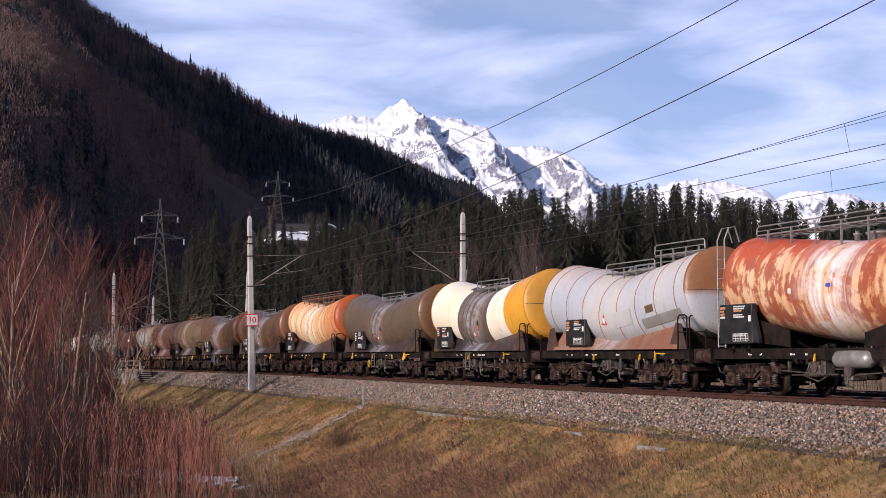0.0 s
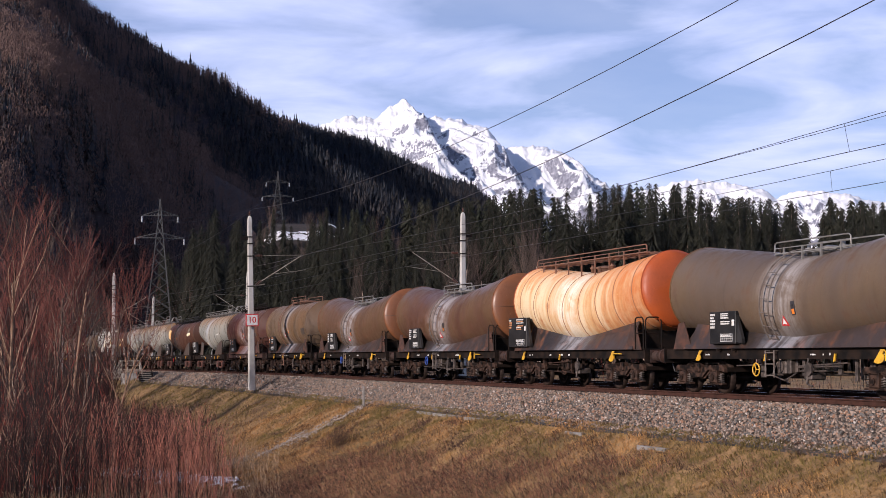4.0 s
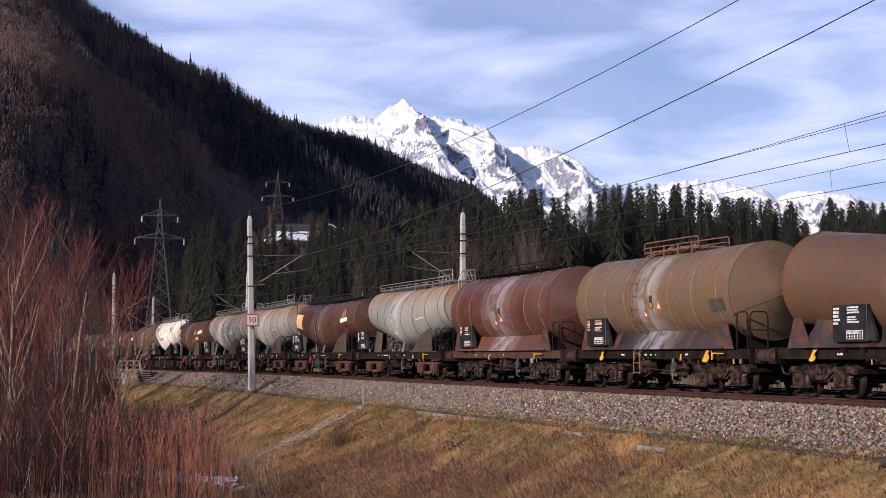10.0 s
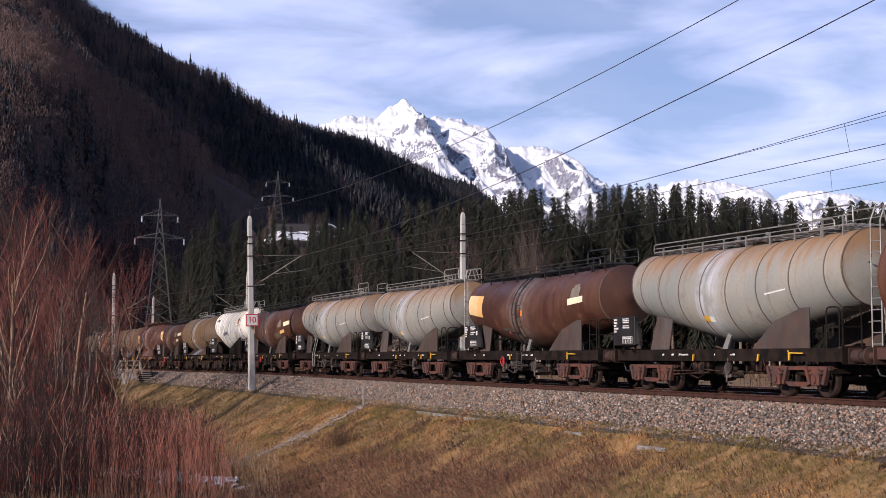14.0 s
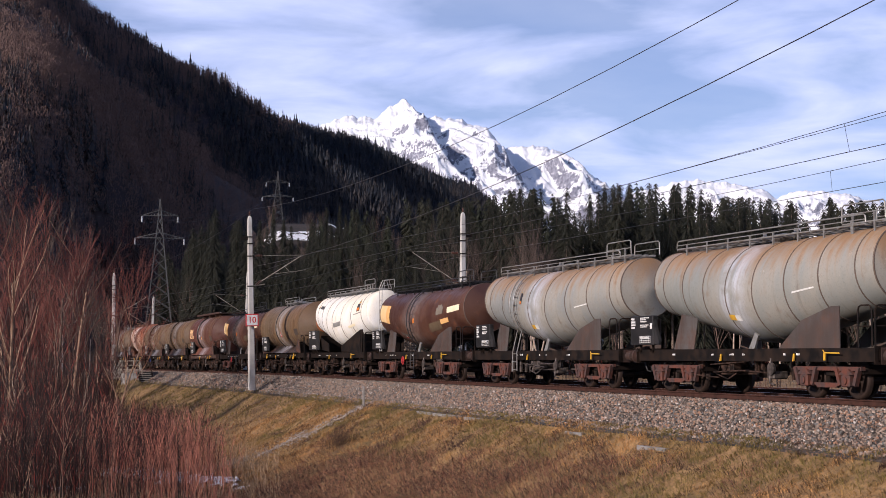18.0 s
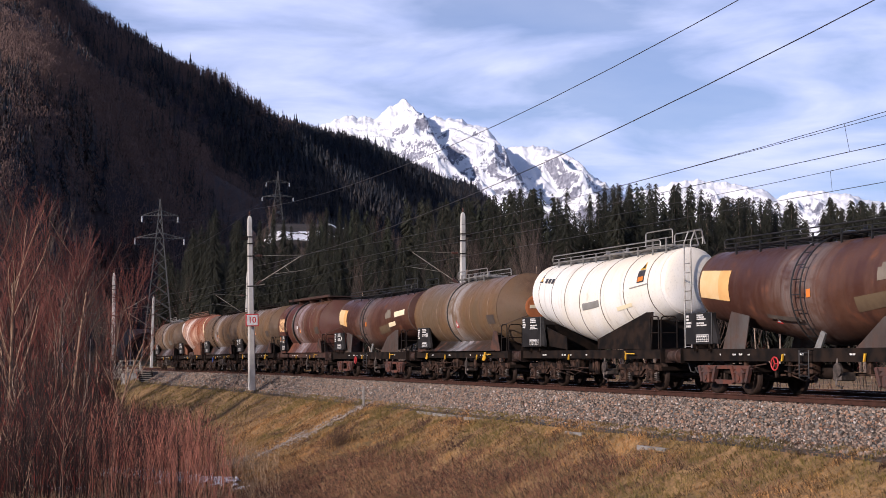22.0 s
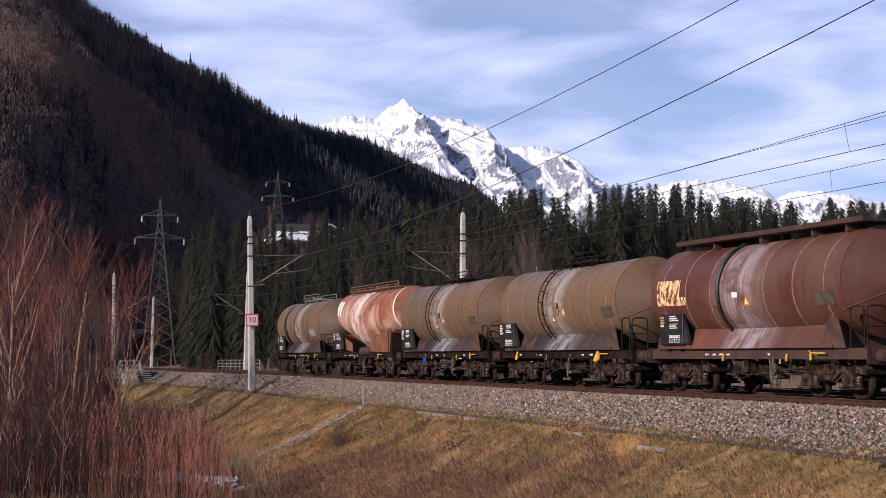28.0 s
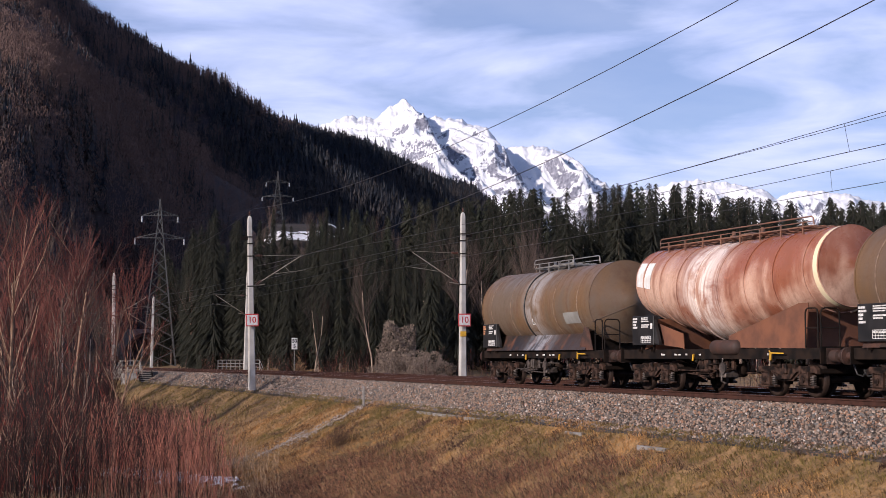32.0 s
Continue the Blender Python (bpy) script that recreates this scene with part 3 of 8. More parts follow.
class Tank:
    ZC = 2.9

    def __init__(self, kind, lo, hi):
        self.re, self.ze, self.rm, self.zm = tank_profile(kind)
        self.lo, self.hi, self.x0, self.half = lo, hi, (lo + hi) / 2, (hi - lo) / 2
        self.kind = kind

    def at(self, x):
        t = min(1.0, abs(x - self.x0) / self.half)
        if self.kind == "bent":
            t = (math.sqrt(t * t + 0.005) - 0.0707) / 0.9318
        else:
            t = (math.sqrt(t * t + 0.02) - 0.1414) / 0.8686
        return self.rm + (self.re - self.rm) * t, self.zm + (self.ze - self.zm) * t - self.ZC

    def tilt(self, x):
        """How far the rings lean with the bent axis."""
        if self.kind not in ("bent", "bowed"):
            return 0.0
        return (self.at(min(x + 0.3, self.hi))[1] - self.at(max(x - 0.3, self.lo))[1]) / 0.6 * (0.6 / (min(x + 0.3, self.hi) - max(x - 0.3, self.lo)))

    def point(self, x, deg, lift=0.0):
        """A point of the shell: deg is 0 on the side that faces the eye, 90 on top."""
        r, z = self.at(x)
        a = radians(deg)
        return Vector((x - self.tilt(x) * r * math.sin(a), -(r + lift) * math.cos(a), z + (r + lift) * math.sin(a)))

    def ring(self, bm, x, lift, sides, deg0=0, deg1=360):
        n = sides if deg1 - deg0 == 360 else sides + 1
        return [bm.verts.new(self.point(x, deg0 + (deg1 - deg0) * i / sides, lift)) for i in range(n)]

    def shell(self, x0, x1, lift=0.0, n=18, sides=48, deg0=0, deg1=360):
        bm = bmesh.new()
        rows = [self.ring(bm, x0 + (x1 - x0) * i / n, lift, sides, deg0, deg1) for i in range(n + 1)]
        full = deg1 - deg0 == 360
        for a, b in zip(rows, rows[1:]):
            m = len(a)
            for j in range(m if full else m - 1):
                bm.faces.new((a[j], a[(j + 1) % m], b[(j + 1) % m], b[j]))
        for f in bm.faces:
            f.smooth = True
        return bm

    def end(self, sign, dome=0.34, power=0.8, sides=48):
        bm = bmesh.new()
        r, z = self.at(self.hi)
        x0 = self.hi if sign > 0 else self.lo
        k = self.tilt(x0)
        rows = []
        for i in range(9):
            a = i / 8 * math.pi / 2
            rr, dx = r * math.cos(a), (dome * (1 - math.cos(a)) if power == 0 else dome * math.sin(a) ** power) if i else 0
            rows.append([bm.verts.new((x0 + sign * dx - k * rr * math.sin(t), -rr * math.cos(t), z + rr * math.sin(t))) for t in [2 * math.pi * j / sides for j in range(sides)]] if i < 8 else [bm.verts.new((x0 + sign * dome, 0, z))])
        for a, b in zip(rows, rows[1:]):
            for j in range(sides):
                if len(b) == 1:
                    bm.faces.new((a[j], a[(j + 1) % sides], b[0]))
                else:
                    bm.faces.new((a[j], a[(j + 1) % sides], b[(j + 1) % sides], b[j]))
        for f in bm.faces:
            f.smooth = True
        bmesh.ops.recalc_face_normals(bm, faces=bm.faces)
        return bm

    def band(self, x, width=0.05, lift=0.014, sides=48, deg0=0, deg1=360):
        bm = bmesh.new()
        a = self.ring(bm, x - width / 2, -0.004, sides, deg0, deg1)
        b = self.ring(bm, x - width / 2, lift, sides, deg0, deg1)
        c = self.ring(bm, x + width / 2, lift, sides, deg0, deg1)
        e = self.ring(bm, x + width / 2, -0.004, sides, deg0, deg1)
        m = len(a)
        for p, q in ((a, b), (b, c), (c, e)):
            for j in range(m if deg1 - deg0 == 360 else m - 1):
                bm.faces.new((p[j], p[(j + 1) % m], q[(j + 1) % m], q[j]))
        return flat_normals(bm)


def mirrored_box(bm, x0, x1, y0, y1, z0, z1, bevel=0.0):
    box(bm, x0, x1, y0, y1, z0, z1, bevel)
    box(bm, x0, x1, -y1, -y0, z0, z1, bevel)


def wheelset_mesh():
    bm = bmesh.new()
    for sg in (-1, 1):
        y = 0.75 * sg
        prof = [(0.07, y - 0.09), (0.10, y - 0.085), (0.13, y - 0.03), (0.36, y - 0.02), (0.39, y - 0.065), (0.46, y - 0.068), (0.462, y + 0.02), (0.485, y + 0.05), (0.485, y + 0.065), (0.39, y + 0.07), (0.36, y + 0.015), (0.13, y + 0.02), (0.10, y + 0.085), (0.07, y + 0.09)]
        prof = [(r, y - (h - y) * sg) for r, h in prof]
        lathe(bm, prof, 28, "y")
    lathe(bm, [(0.075, -1.05), (0.085, -0.7), (0.08, 0.7), (0.075, 1.05)], 12, "y")
    smooth(bm)
    return mesh_of("wheelset", bm, M["wheel"])


def coil_mesh():
    bm = bmesh.new()
    pts = [(0.075 * math.cos(a), 0.075 * math.sin(a), 0.26 * i / 40) for i in range(41) for a in [i / 40 * 2 * math.pi * 4.5]]
    tube(bm, pts, 0.018, 5)
    lathe(bm, [(0.04, 0.0), (0.04, 0.26)], 8, "z")
    return mesh_of("coil_spring", flat_normals(bm), M["spring"])


def side_frame_mesh(old):
    """One cheek of a bogie, with its two axle-box guides. old: the plate-framed kind with wedge-shaped hangers."""
    bm = bmesh.new()
    y0, y1 = -1.09, -0.97
    if not old:
        top = [(-1.42, 0.70), (-1.30, 0.80), (-0.62, 0.80), (-0.40, 0.74), (0.40, 0.74), (0.62, 0.80), (1.30, 0.80), (1.42, 0.70)]
        low = [(1.42, 0.60), (1.25, 0.64), (0.66, 0.62), (0.34, 0.42), (-0.34, 0.42), (-0.66, 0.62), (-1.25, 0.64), (-1.42, 0.60)]
        prism(bm, top + low, y0, y1)
        prism(bm, [(-0.60, 0.66), (-0.30, 0.46), (0.30, 0.46), (0.60, 0.66), (0.24, 0.56), (-0.24, 0.56)], y0 - 0.07, y0)
        for x in (-0.9, 0.9):
            box(bm, x - 0.16, x + 0.16, -1.17, -0.93, 0.30, 0.62, 0.03)       # axle box
            box(bm, x - 0.42, x + 0.42, -1.13, -0.95, 0.24, 0.30, 0.015)      # spring seat
            lathe_at(bm, x, -1.2, 0.46, 0.09, 0.05)
            box(bm, x - 0.20, x - 0.17, -1.15, -0.93, 0.3, 0.66)
            box(bm, x + 0.17, x + 0.20, -1.15, -0.93, 0.3, 0.66)
        box(bm, -0.10, 0.10, -1.16, -0.95, 0.60, 0.86, 0.02)
    else:
        prism(bm, [(-1.45, 0.80), (1.45, 0.80), (1.45, 0.70), (-1.45, 0.70)], y0, y1)
        for x in (-0.9, 0.9):
            box(bm, x - 0.17, x + 0.17, -1.18, -0.95, 0.30, 0.60, 0.03)
            prism(bm, [(x - 0.30, 0.60), (x + 0.30, 0.60), (x + 0.10, 0.74), (x - 0.10, 0.74)], -1.16, -1.0)
            prism(bm, [(x - 0.52, 0.78), (x - 0.40, 0.78), (x - 0.24, 0.36), (x - 0.34, 0.32)], -1.14, -1.02)
            prism(bm, [(x + 0.40, 0.78), (x + 0.52, 0.78), (x + 0.34, 0.32), (x + 0.24, 0.36)], -1.14, -1.02)
            lathe_at(bm, x, -1.21, 0.46, 0.10, 0.05)
        prism(bm, [(-0.58, 0.40), (0.58, 0.40), (0.40, 0.28), (-0.40, 0.28)], y0, y1)
    return mesh_of("side_frame", flat_normals(bm), M["steel_redrust"] if old else M["steel_rust"])


def lathe_at(bm, x, y, z, r, h):
    for v in lathe(bm, [(r, 0), (r, h), (r * 0.8, h)], 12, "y"):
        v.co += Vector((x, y, z))


def bolster_mesh():
    bm = bmesh.new()
    box(bm, -0.22, 0.22, -0.97, 0.97, 0.56, 0.84, 0.03)
    for x in (-1.36, 1.36):
        box(bm, x - 0.06, x + 0.06, -1.0, 1.0, 0.62, 0.74)
    lathe(bm, [(0.25, 0.84), (0.22, 0.98)], 16, "z")
    for x in (-0.34, 0.34):                       # brake beams and blocks
        box(bm, x - 0.04, x + 0.04, -0.8, 0.8, 0.40, 0.47)
        mirrored_box(bm, x - 0.10, x + 0.06, 0.69, 0.81, 0.32, 0.58)
    return mesh_of("bolster", flat_normals(bm), M["steel_dark"])


WHEELSET, COIL, BOLSTER = wheelset_mesh(), coil_mesh(), bolster_mesh()
SIDE = {False: side_frame_mesh(False), True: side_frame_mesh(True)}
WHEELSETS = []


def add_bogie(wagon, x, old):
    b = part_mesh("bogie", BOLSTER, None, wagon, m=pose(x, 0, 0))
    part_mesh("side_frame", SIDE[old], None, b)
    part_mesh("side_frame", SIDE[old], None, b, m=pose(0, 0, 0, 0, 0, 180))
    for ax in (-0.9, 0.9):
        w = part_mesh("wheelset", WHEELSET, None, b, m=pose(ax, 0, 0.46))
        WHEELSETS.append((w, ax))
        if not old:
            for sg in (-1, 1):
                for dx in (-0.29, 0.29):
                    part_mesh("coil_spring", COIL, None, b, m=pose(ax + dx, 1.04 * sg, 0.30))
    return b


def frame_mesh(L, mat_key, deep):
    bm = bmesh.new()
    h = L / 2 - 0.62
    z0 = 0.92 if deep else 0.98
    for sg in (-1, 1):
        y = 1.16 * sg
        box(bm, -h, h, min(y, y - 0.02 * sg), max(y, y - 0.02 * sg), z0, 1.26)
        mirrored = sorted((y - 0.02 * sg, y - 0.12 * sg))
        box(bm, -h, h, mirrored[0], mirrored[1], 1.22, 1.26)
        box(bm, -h, h, mirrored[0], mirrored[1], z0, z0 + 0.04)
        for i in range(int(h)):                       # web stiffeners
            x = -h + 0.9 + i * 2.0
            if x < h - 0.4:
                box(bm, x - 0.02, x + 0.02, mirrored[0], mirrored[1], z0 + 0.04, 1.22)
        box(bm, h - 0.03 if sg > 0 else -h, h if sg > 0 else -h + 0.03, -1.25, 1.25, 0.86, 1.3)
    box(bm, -h, h, -0.32, -0.16, 0.98, 1.22)
    box(bm, -h, h, 0.16, 0.32, 0.98, 1.22)
    for x in (-h + 0.9, h - 0.9, 0.0, -2.2, 2.2):
        box(bm, x - 0.08, x + 0.08, -1.1, 1.1, 1.0, 1.2)
    return flat_normals(bm)


def buffer_mesh():
    bm = bmesh.new()
    lathe(bm, [(0.16, 0.0), (0.16, 0.30), (0.14, 0.31), (0.10, 0.32), (0.10, 0.55), (0.12, 0.56), (0.22, 0.575), (0.225, 0.61), (0.19, 0.62)], 16, "x")
    box(bm, -0.02, 0.015, -0.2, 0.2, -0.2, 0.2)
    smooth(bm)
    return mesh_of("buffer", bm, M["frame_rust"])


BUFFER = buffer_mesh()


def coupling_mesh():
    bm = bmesh.new()
    tube(bm, [(0, 0, 0), (0.25, 0, -0.02), (0.34, 0, 0.06), (0.30, 0, 0.12)], 0.035, 6)
    for i in range(3):
        x = 0.12 + i * 0.19
        tube(bm, [(x, -0.06, -0.05 - 0.03 * i), (x + 0.2, -0.06, -0.10 - 0.02 * i), (x + 0.2, 0.06, -0.10 - 0.02 * i), (x, 0.06, -0.05 - 0.03 * i)], 0.02, 5)
    tube(bm, [(-0.02, 0.35, -0.1), (0.2, 0.36, -0.42), (0.45, 0.37, -0.46), (0.6, 0.38, -0.3)], 0.022, 6)
    tube(bm, [(-0.02, -0.35, -0.1), (0.2, -0.36, -0.42), (0.45, -0.37, -0.46), (0.6, -0.38, -0.3)], 0.022, 6)
    return mesh_of("screw_coupling", flat_normals(bm), M["hose"])


COUPLING = coupling_mesh()


def end_rail_mesh(h=1.0, w=0.55):
    bm = bmesh.new()
    c = 0.12
    tube(bm, [(0, 0, 0), (0, 0, h - c), (0.04, 0, h - 0.03), (c, 0, h), (w - c, 0, h), (w - 0.04, 0, h - 0.03), (w, 0, h - c), (w, 0, 0)], 0.022, 6)
    tube(bm, [(0, 0, h * 0.5), (w, 0, h * 0.5)], 0.016, 6)
    return mesh_of("end_handrail", flat_normals(bm), M["steel_dark"])


END_RAIL = end_rail_mesh()


def board_mesh(w, h, seed, rusty):
    """The black data board's field: a column of large marks, a block of small rows, a ruled load table."""
    rng = random.Random(seed)
    bm, bo = bmesh.new(), bmesh.new()

    def row(target, x, x1, z, hh):
        while x < x1:
            cw = rng.uniform(0.016, 0.034)
            box(target, x, min(x + cw, x1), -0.004, 0.002, z - hh, z)
            x += cw + 0.011
    z = h - 0.06
    for q in range(rng.choice((4, 5))):                 # large marks
        hh = rng.choice((0.055, 0.065))
        row(bo if rusty and rng.random() < 0.7 else bm, -w / 2 + 0.05, -w / 2 + rng.uniform(0.20, 0.36), z, hh)
        z -= hh + 0.03
    z = h - 0.05
    for q in range(rng.choice((5, 6))):                 # small rows
        hh = rng.choice((0.032, 0.040))
        x = -w * 0.06
        row(bo if rusty and rng.random() < 0.35 else bm, x, x + rng.uniform(0.25, 0.40) * w, z, hh)
        z -= hh + 0.022
        if q == 2:
            z -= 0.05
    tx, tz, tw, th = -w * 0.08, 0.07, w * 0.46, 0.20      # ruled table
    for q in range(4):
        box(bm, tx, tx + tw, -0.004, 0.002, tz + th * q / 3 - 0.006, tz + th * q / 3 + 0.006)
    for q in range(7):
        box(bm, tx + tw * q / 6 - 0.006, tx + tw * q / 6 + 0.006, -0.006, 0.002, tz, tz + th)
    for q in range(5):
        row(bm, tx + tw * (q + 0.25) / 6, tx + tw * (q + 0.8) / 6, tz + th * 0.9, 0.04)
    if rng.random() < 0.6:
        box(bm, w / 2 - 0.19, w / 2 - 0.06, -0.004, 0.002, h * 0.55, h * 0.55 + 0.17)
    return bm, bo


def plate_box(wagon, x, seed, rusty, w=1.15, h=0.86, label=""):
    bm = bmesh.new()
    prism(bm, [(-w / 2, 0), (w / 2, 0), (w / 2, h), (-w / 2, h)], 0.0, 0.16)
    bmesh.ops.bevel(bm, geom=bm.edges[:], offset=0.012, segments=1, affect="EDGES")
    prism(bm, [(w / 2 - 0.02, 0.05), (w / 2 + 0.30, 0.0), (w / 2 + 0.30, 0.12), (w / 2 - 0.02, h - 0.08)], 0.03, 0.12)
    b = part("data_board", flat_normals(bm), M["black"], wagon, label or "black data board with rows of white marks")
    b.matrix_basis = pose(x, -1.36, 1.40)
    m1, m2 = board_mesh(w, h, seed, rusty)
    o = tagged(part("marking", m1, M["white"], b), kind="stuff")
    if len(m2.verts):
        tagged(part("faded_marking", m2, M["pale_orange"], b), kind="stuff")
    else:
        m2.free()
    for sx in (-0.4, 0.4):
        br = bmesh.new()
        box(br, sx - 0.03, sx + 0.03, 0.16, 0.22, -0.2, h * 0.7)
        box(br, sx - 0.03, sx + 0.03, 0.05, 0.22, -0.2, -0.14)
        part("bracket", br, M["steel_dark"], b)
    return b


def ladder_on(tank, wagon, x, mat, lo=-62, hi=100, w=0.42, off=0.16):
    """A ladder that follows the shell up and over."""
    bm = bmesh.new()
    degs = [lo + (hi - lo) * i / 22 for i in range(23)]
    for dx in (-w / 2, w / 2):
        tube(bm, [tank.point(x + dx, a, off) for a in degs], 0.022, 5)
    for a in degs[1::2]:
        tube(bm, [tank.point(x - w / 2, a, off), tank.point(x + w / 2, a, off)], 0.014, 5)
    foot = tank.point(x, lo, off)
    for dx in (-w / 2, w / 2):
        tube(bm, [foot + Vector((dx, 0, 0)), Vector((x + dx, -1.30, 1.2 - Tank.ZC)), Vector((x + dx, -1.30, 0.50 - Tank.ZC))], 0.022, 5)
    for z in (0.55, 0.85, 1.15):
        tube(bm, [(x - w / 2, -1.30, z - Tank.ZC), (x + w / 2, -1.30, z - Tank.ZC)], 0.016, 5)
    o = part("ladder", flat_normals(bm), mat, wagon)
    o.location.z = Tank.ZC


def walkway(tank, wagon, x0, x1, mat, rail_h=0.42, side=-0.55, both=False, posts=5, label=""):
    """Gangway on top of the tank: gratings, stanchions, and a railing."""
    tops = [tank.at(q)[1] + tank.at(q)[0] for q in (x0, (x0 + x1) / 2, x1)]
    z0 = (max(tops) if x1 - x0 > 5 else tops[1] + 0.05) + 0.04
    zc = tank.at((x0 + x1) / 2)
    bm = bmesh.new()
    w = abs(side)
    for y in (-w, -w * 0.5, -0.03, w * 0.45):
        box(bm, x0, x1, y, y + 0.10, z0, z0 + 0.035)
    n = max(2, int((x1 - x0) / 0.6))
    for i in range(n + 1):
        x = x0 + (x1 - x0) * i / n
        box(bm, x - 0.02, x + 0.02, -w, w * 0.6, z0 - 0.03, z0)
    g = part("walkway", flat_normals(bm), mat, wagon, label)
    g.location.z = Tank.ZC
    for y in (side, -side * 0.9) if both else (side,):
        rb = bmesh.new()
        tube(rb, [(x0, y, z0 + 0.05), (x0 + 0.02, y, z0 + rail_h - 0.05), (x0 + 0.1, y, z0 + rail_h), (x1 - 0.1, y, z0 + rail_h), (x1 - 0.02, y, z0 + rail_h - 0.05), (x1, y, z0 + 0.05)], 0.02, 6)
        tube(rb, [(x0, y, z0 + rail_h * 0.5), (x1, y, z0 + rail_h * 0.5)], 0.014, 5)
        o = part("handrail", flat_normals(rb), mat, wagon)
        o.location.z = Tank.ZC
    pb = bmesh.new()
    box(pb, -0.022, 0.022, -0.022, 0.022, 0, 1.0)
    pm = mesh_of("stanchion", pb, mat)
    for i in range(posts):
        x = x0 + (x1 - x0) * (i + 0.5) / posts
        r, z = tank.at(x)
        y = side * 0.98
        zs = z + math.sqrt(max(0.01, r * r - y * y)) - 0.02
        o = part_mesh("stanchion", pm, None, wagon, m=pose(x, y, Tank.ZC + zs))
        o.scale.z = max(0.1, z0 + rail_h * 0.55 - zs)
    return z0


def dome_parts(tank, wagon, x, mat, z_extra=0.0):
    """Manhole and valves on top."""
    r, z = tank.at(x)
    bm = bmesh.new()
    lathe(bm, [(0.30, -0.08), (0.30, 0.12), (0.36, 0.13), (0.36, 0.18), (0.28, 0.20), (0.08, 0.24)], 20, "z")
    smooth(bm)
    o = part("manhole", bm, mat, wagon)
    o.location = (x, 0, Tank.ZC + z + r + z_extra)
    vb = bmesh.new()
    lathe(vb, [(0.07, -0.1), (0.07, 0.15), (0.11, 0.16), (0.11, 0.20), (0.05, 0.21), (0.05, 0.32)], 12, "z")
    smooth(vb)
    vm = mesh_of("valve", vb, mat)
    for dx in (-0.75, 0.8):
        part_mesh("valve", vm, None, wagon, m=pose(x + dx, -0.15, Tank.ZC + z + r))


def patch(tank, wagon, x0, x1, a0, a1, mat, name="painted_patch", lift=0.007, label=""):
    o = part(name, tank.shell(x0, x1, lift, 6, 8, a0, a1), mat, wagon, label)
    o.location.z = Tank.ZC
    return o


def sign_triangle(tank, wagon, x, deg, size, mat, inner):
    """A warning triangle stuck on the shell."""
    for s, m, lift in ((size, mat, 0.009), (size * 0.55, inner, 0.013)):
        bm = bmesh.new()
        r, _ = tank.at(x)
        up = math.degrees(s / r)
        mid = deg + math.degrees((size - s) * 0.35 / r)
        v = [bm.verts.new(tank.point(x - s * 0.55, mid, lift)), bm.verts.new(tank.point(x + s * 0.55, mid, lift)), bm.verts.new(tank.point(x, mid + up, lift))]
        bm.faces.new(v)
        o = part("warning_label", bm, m, wagon)
        o.location.z = Tank.ZC


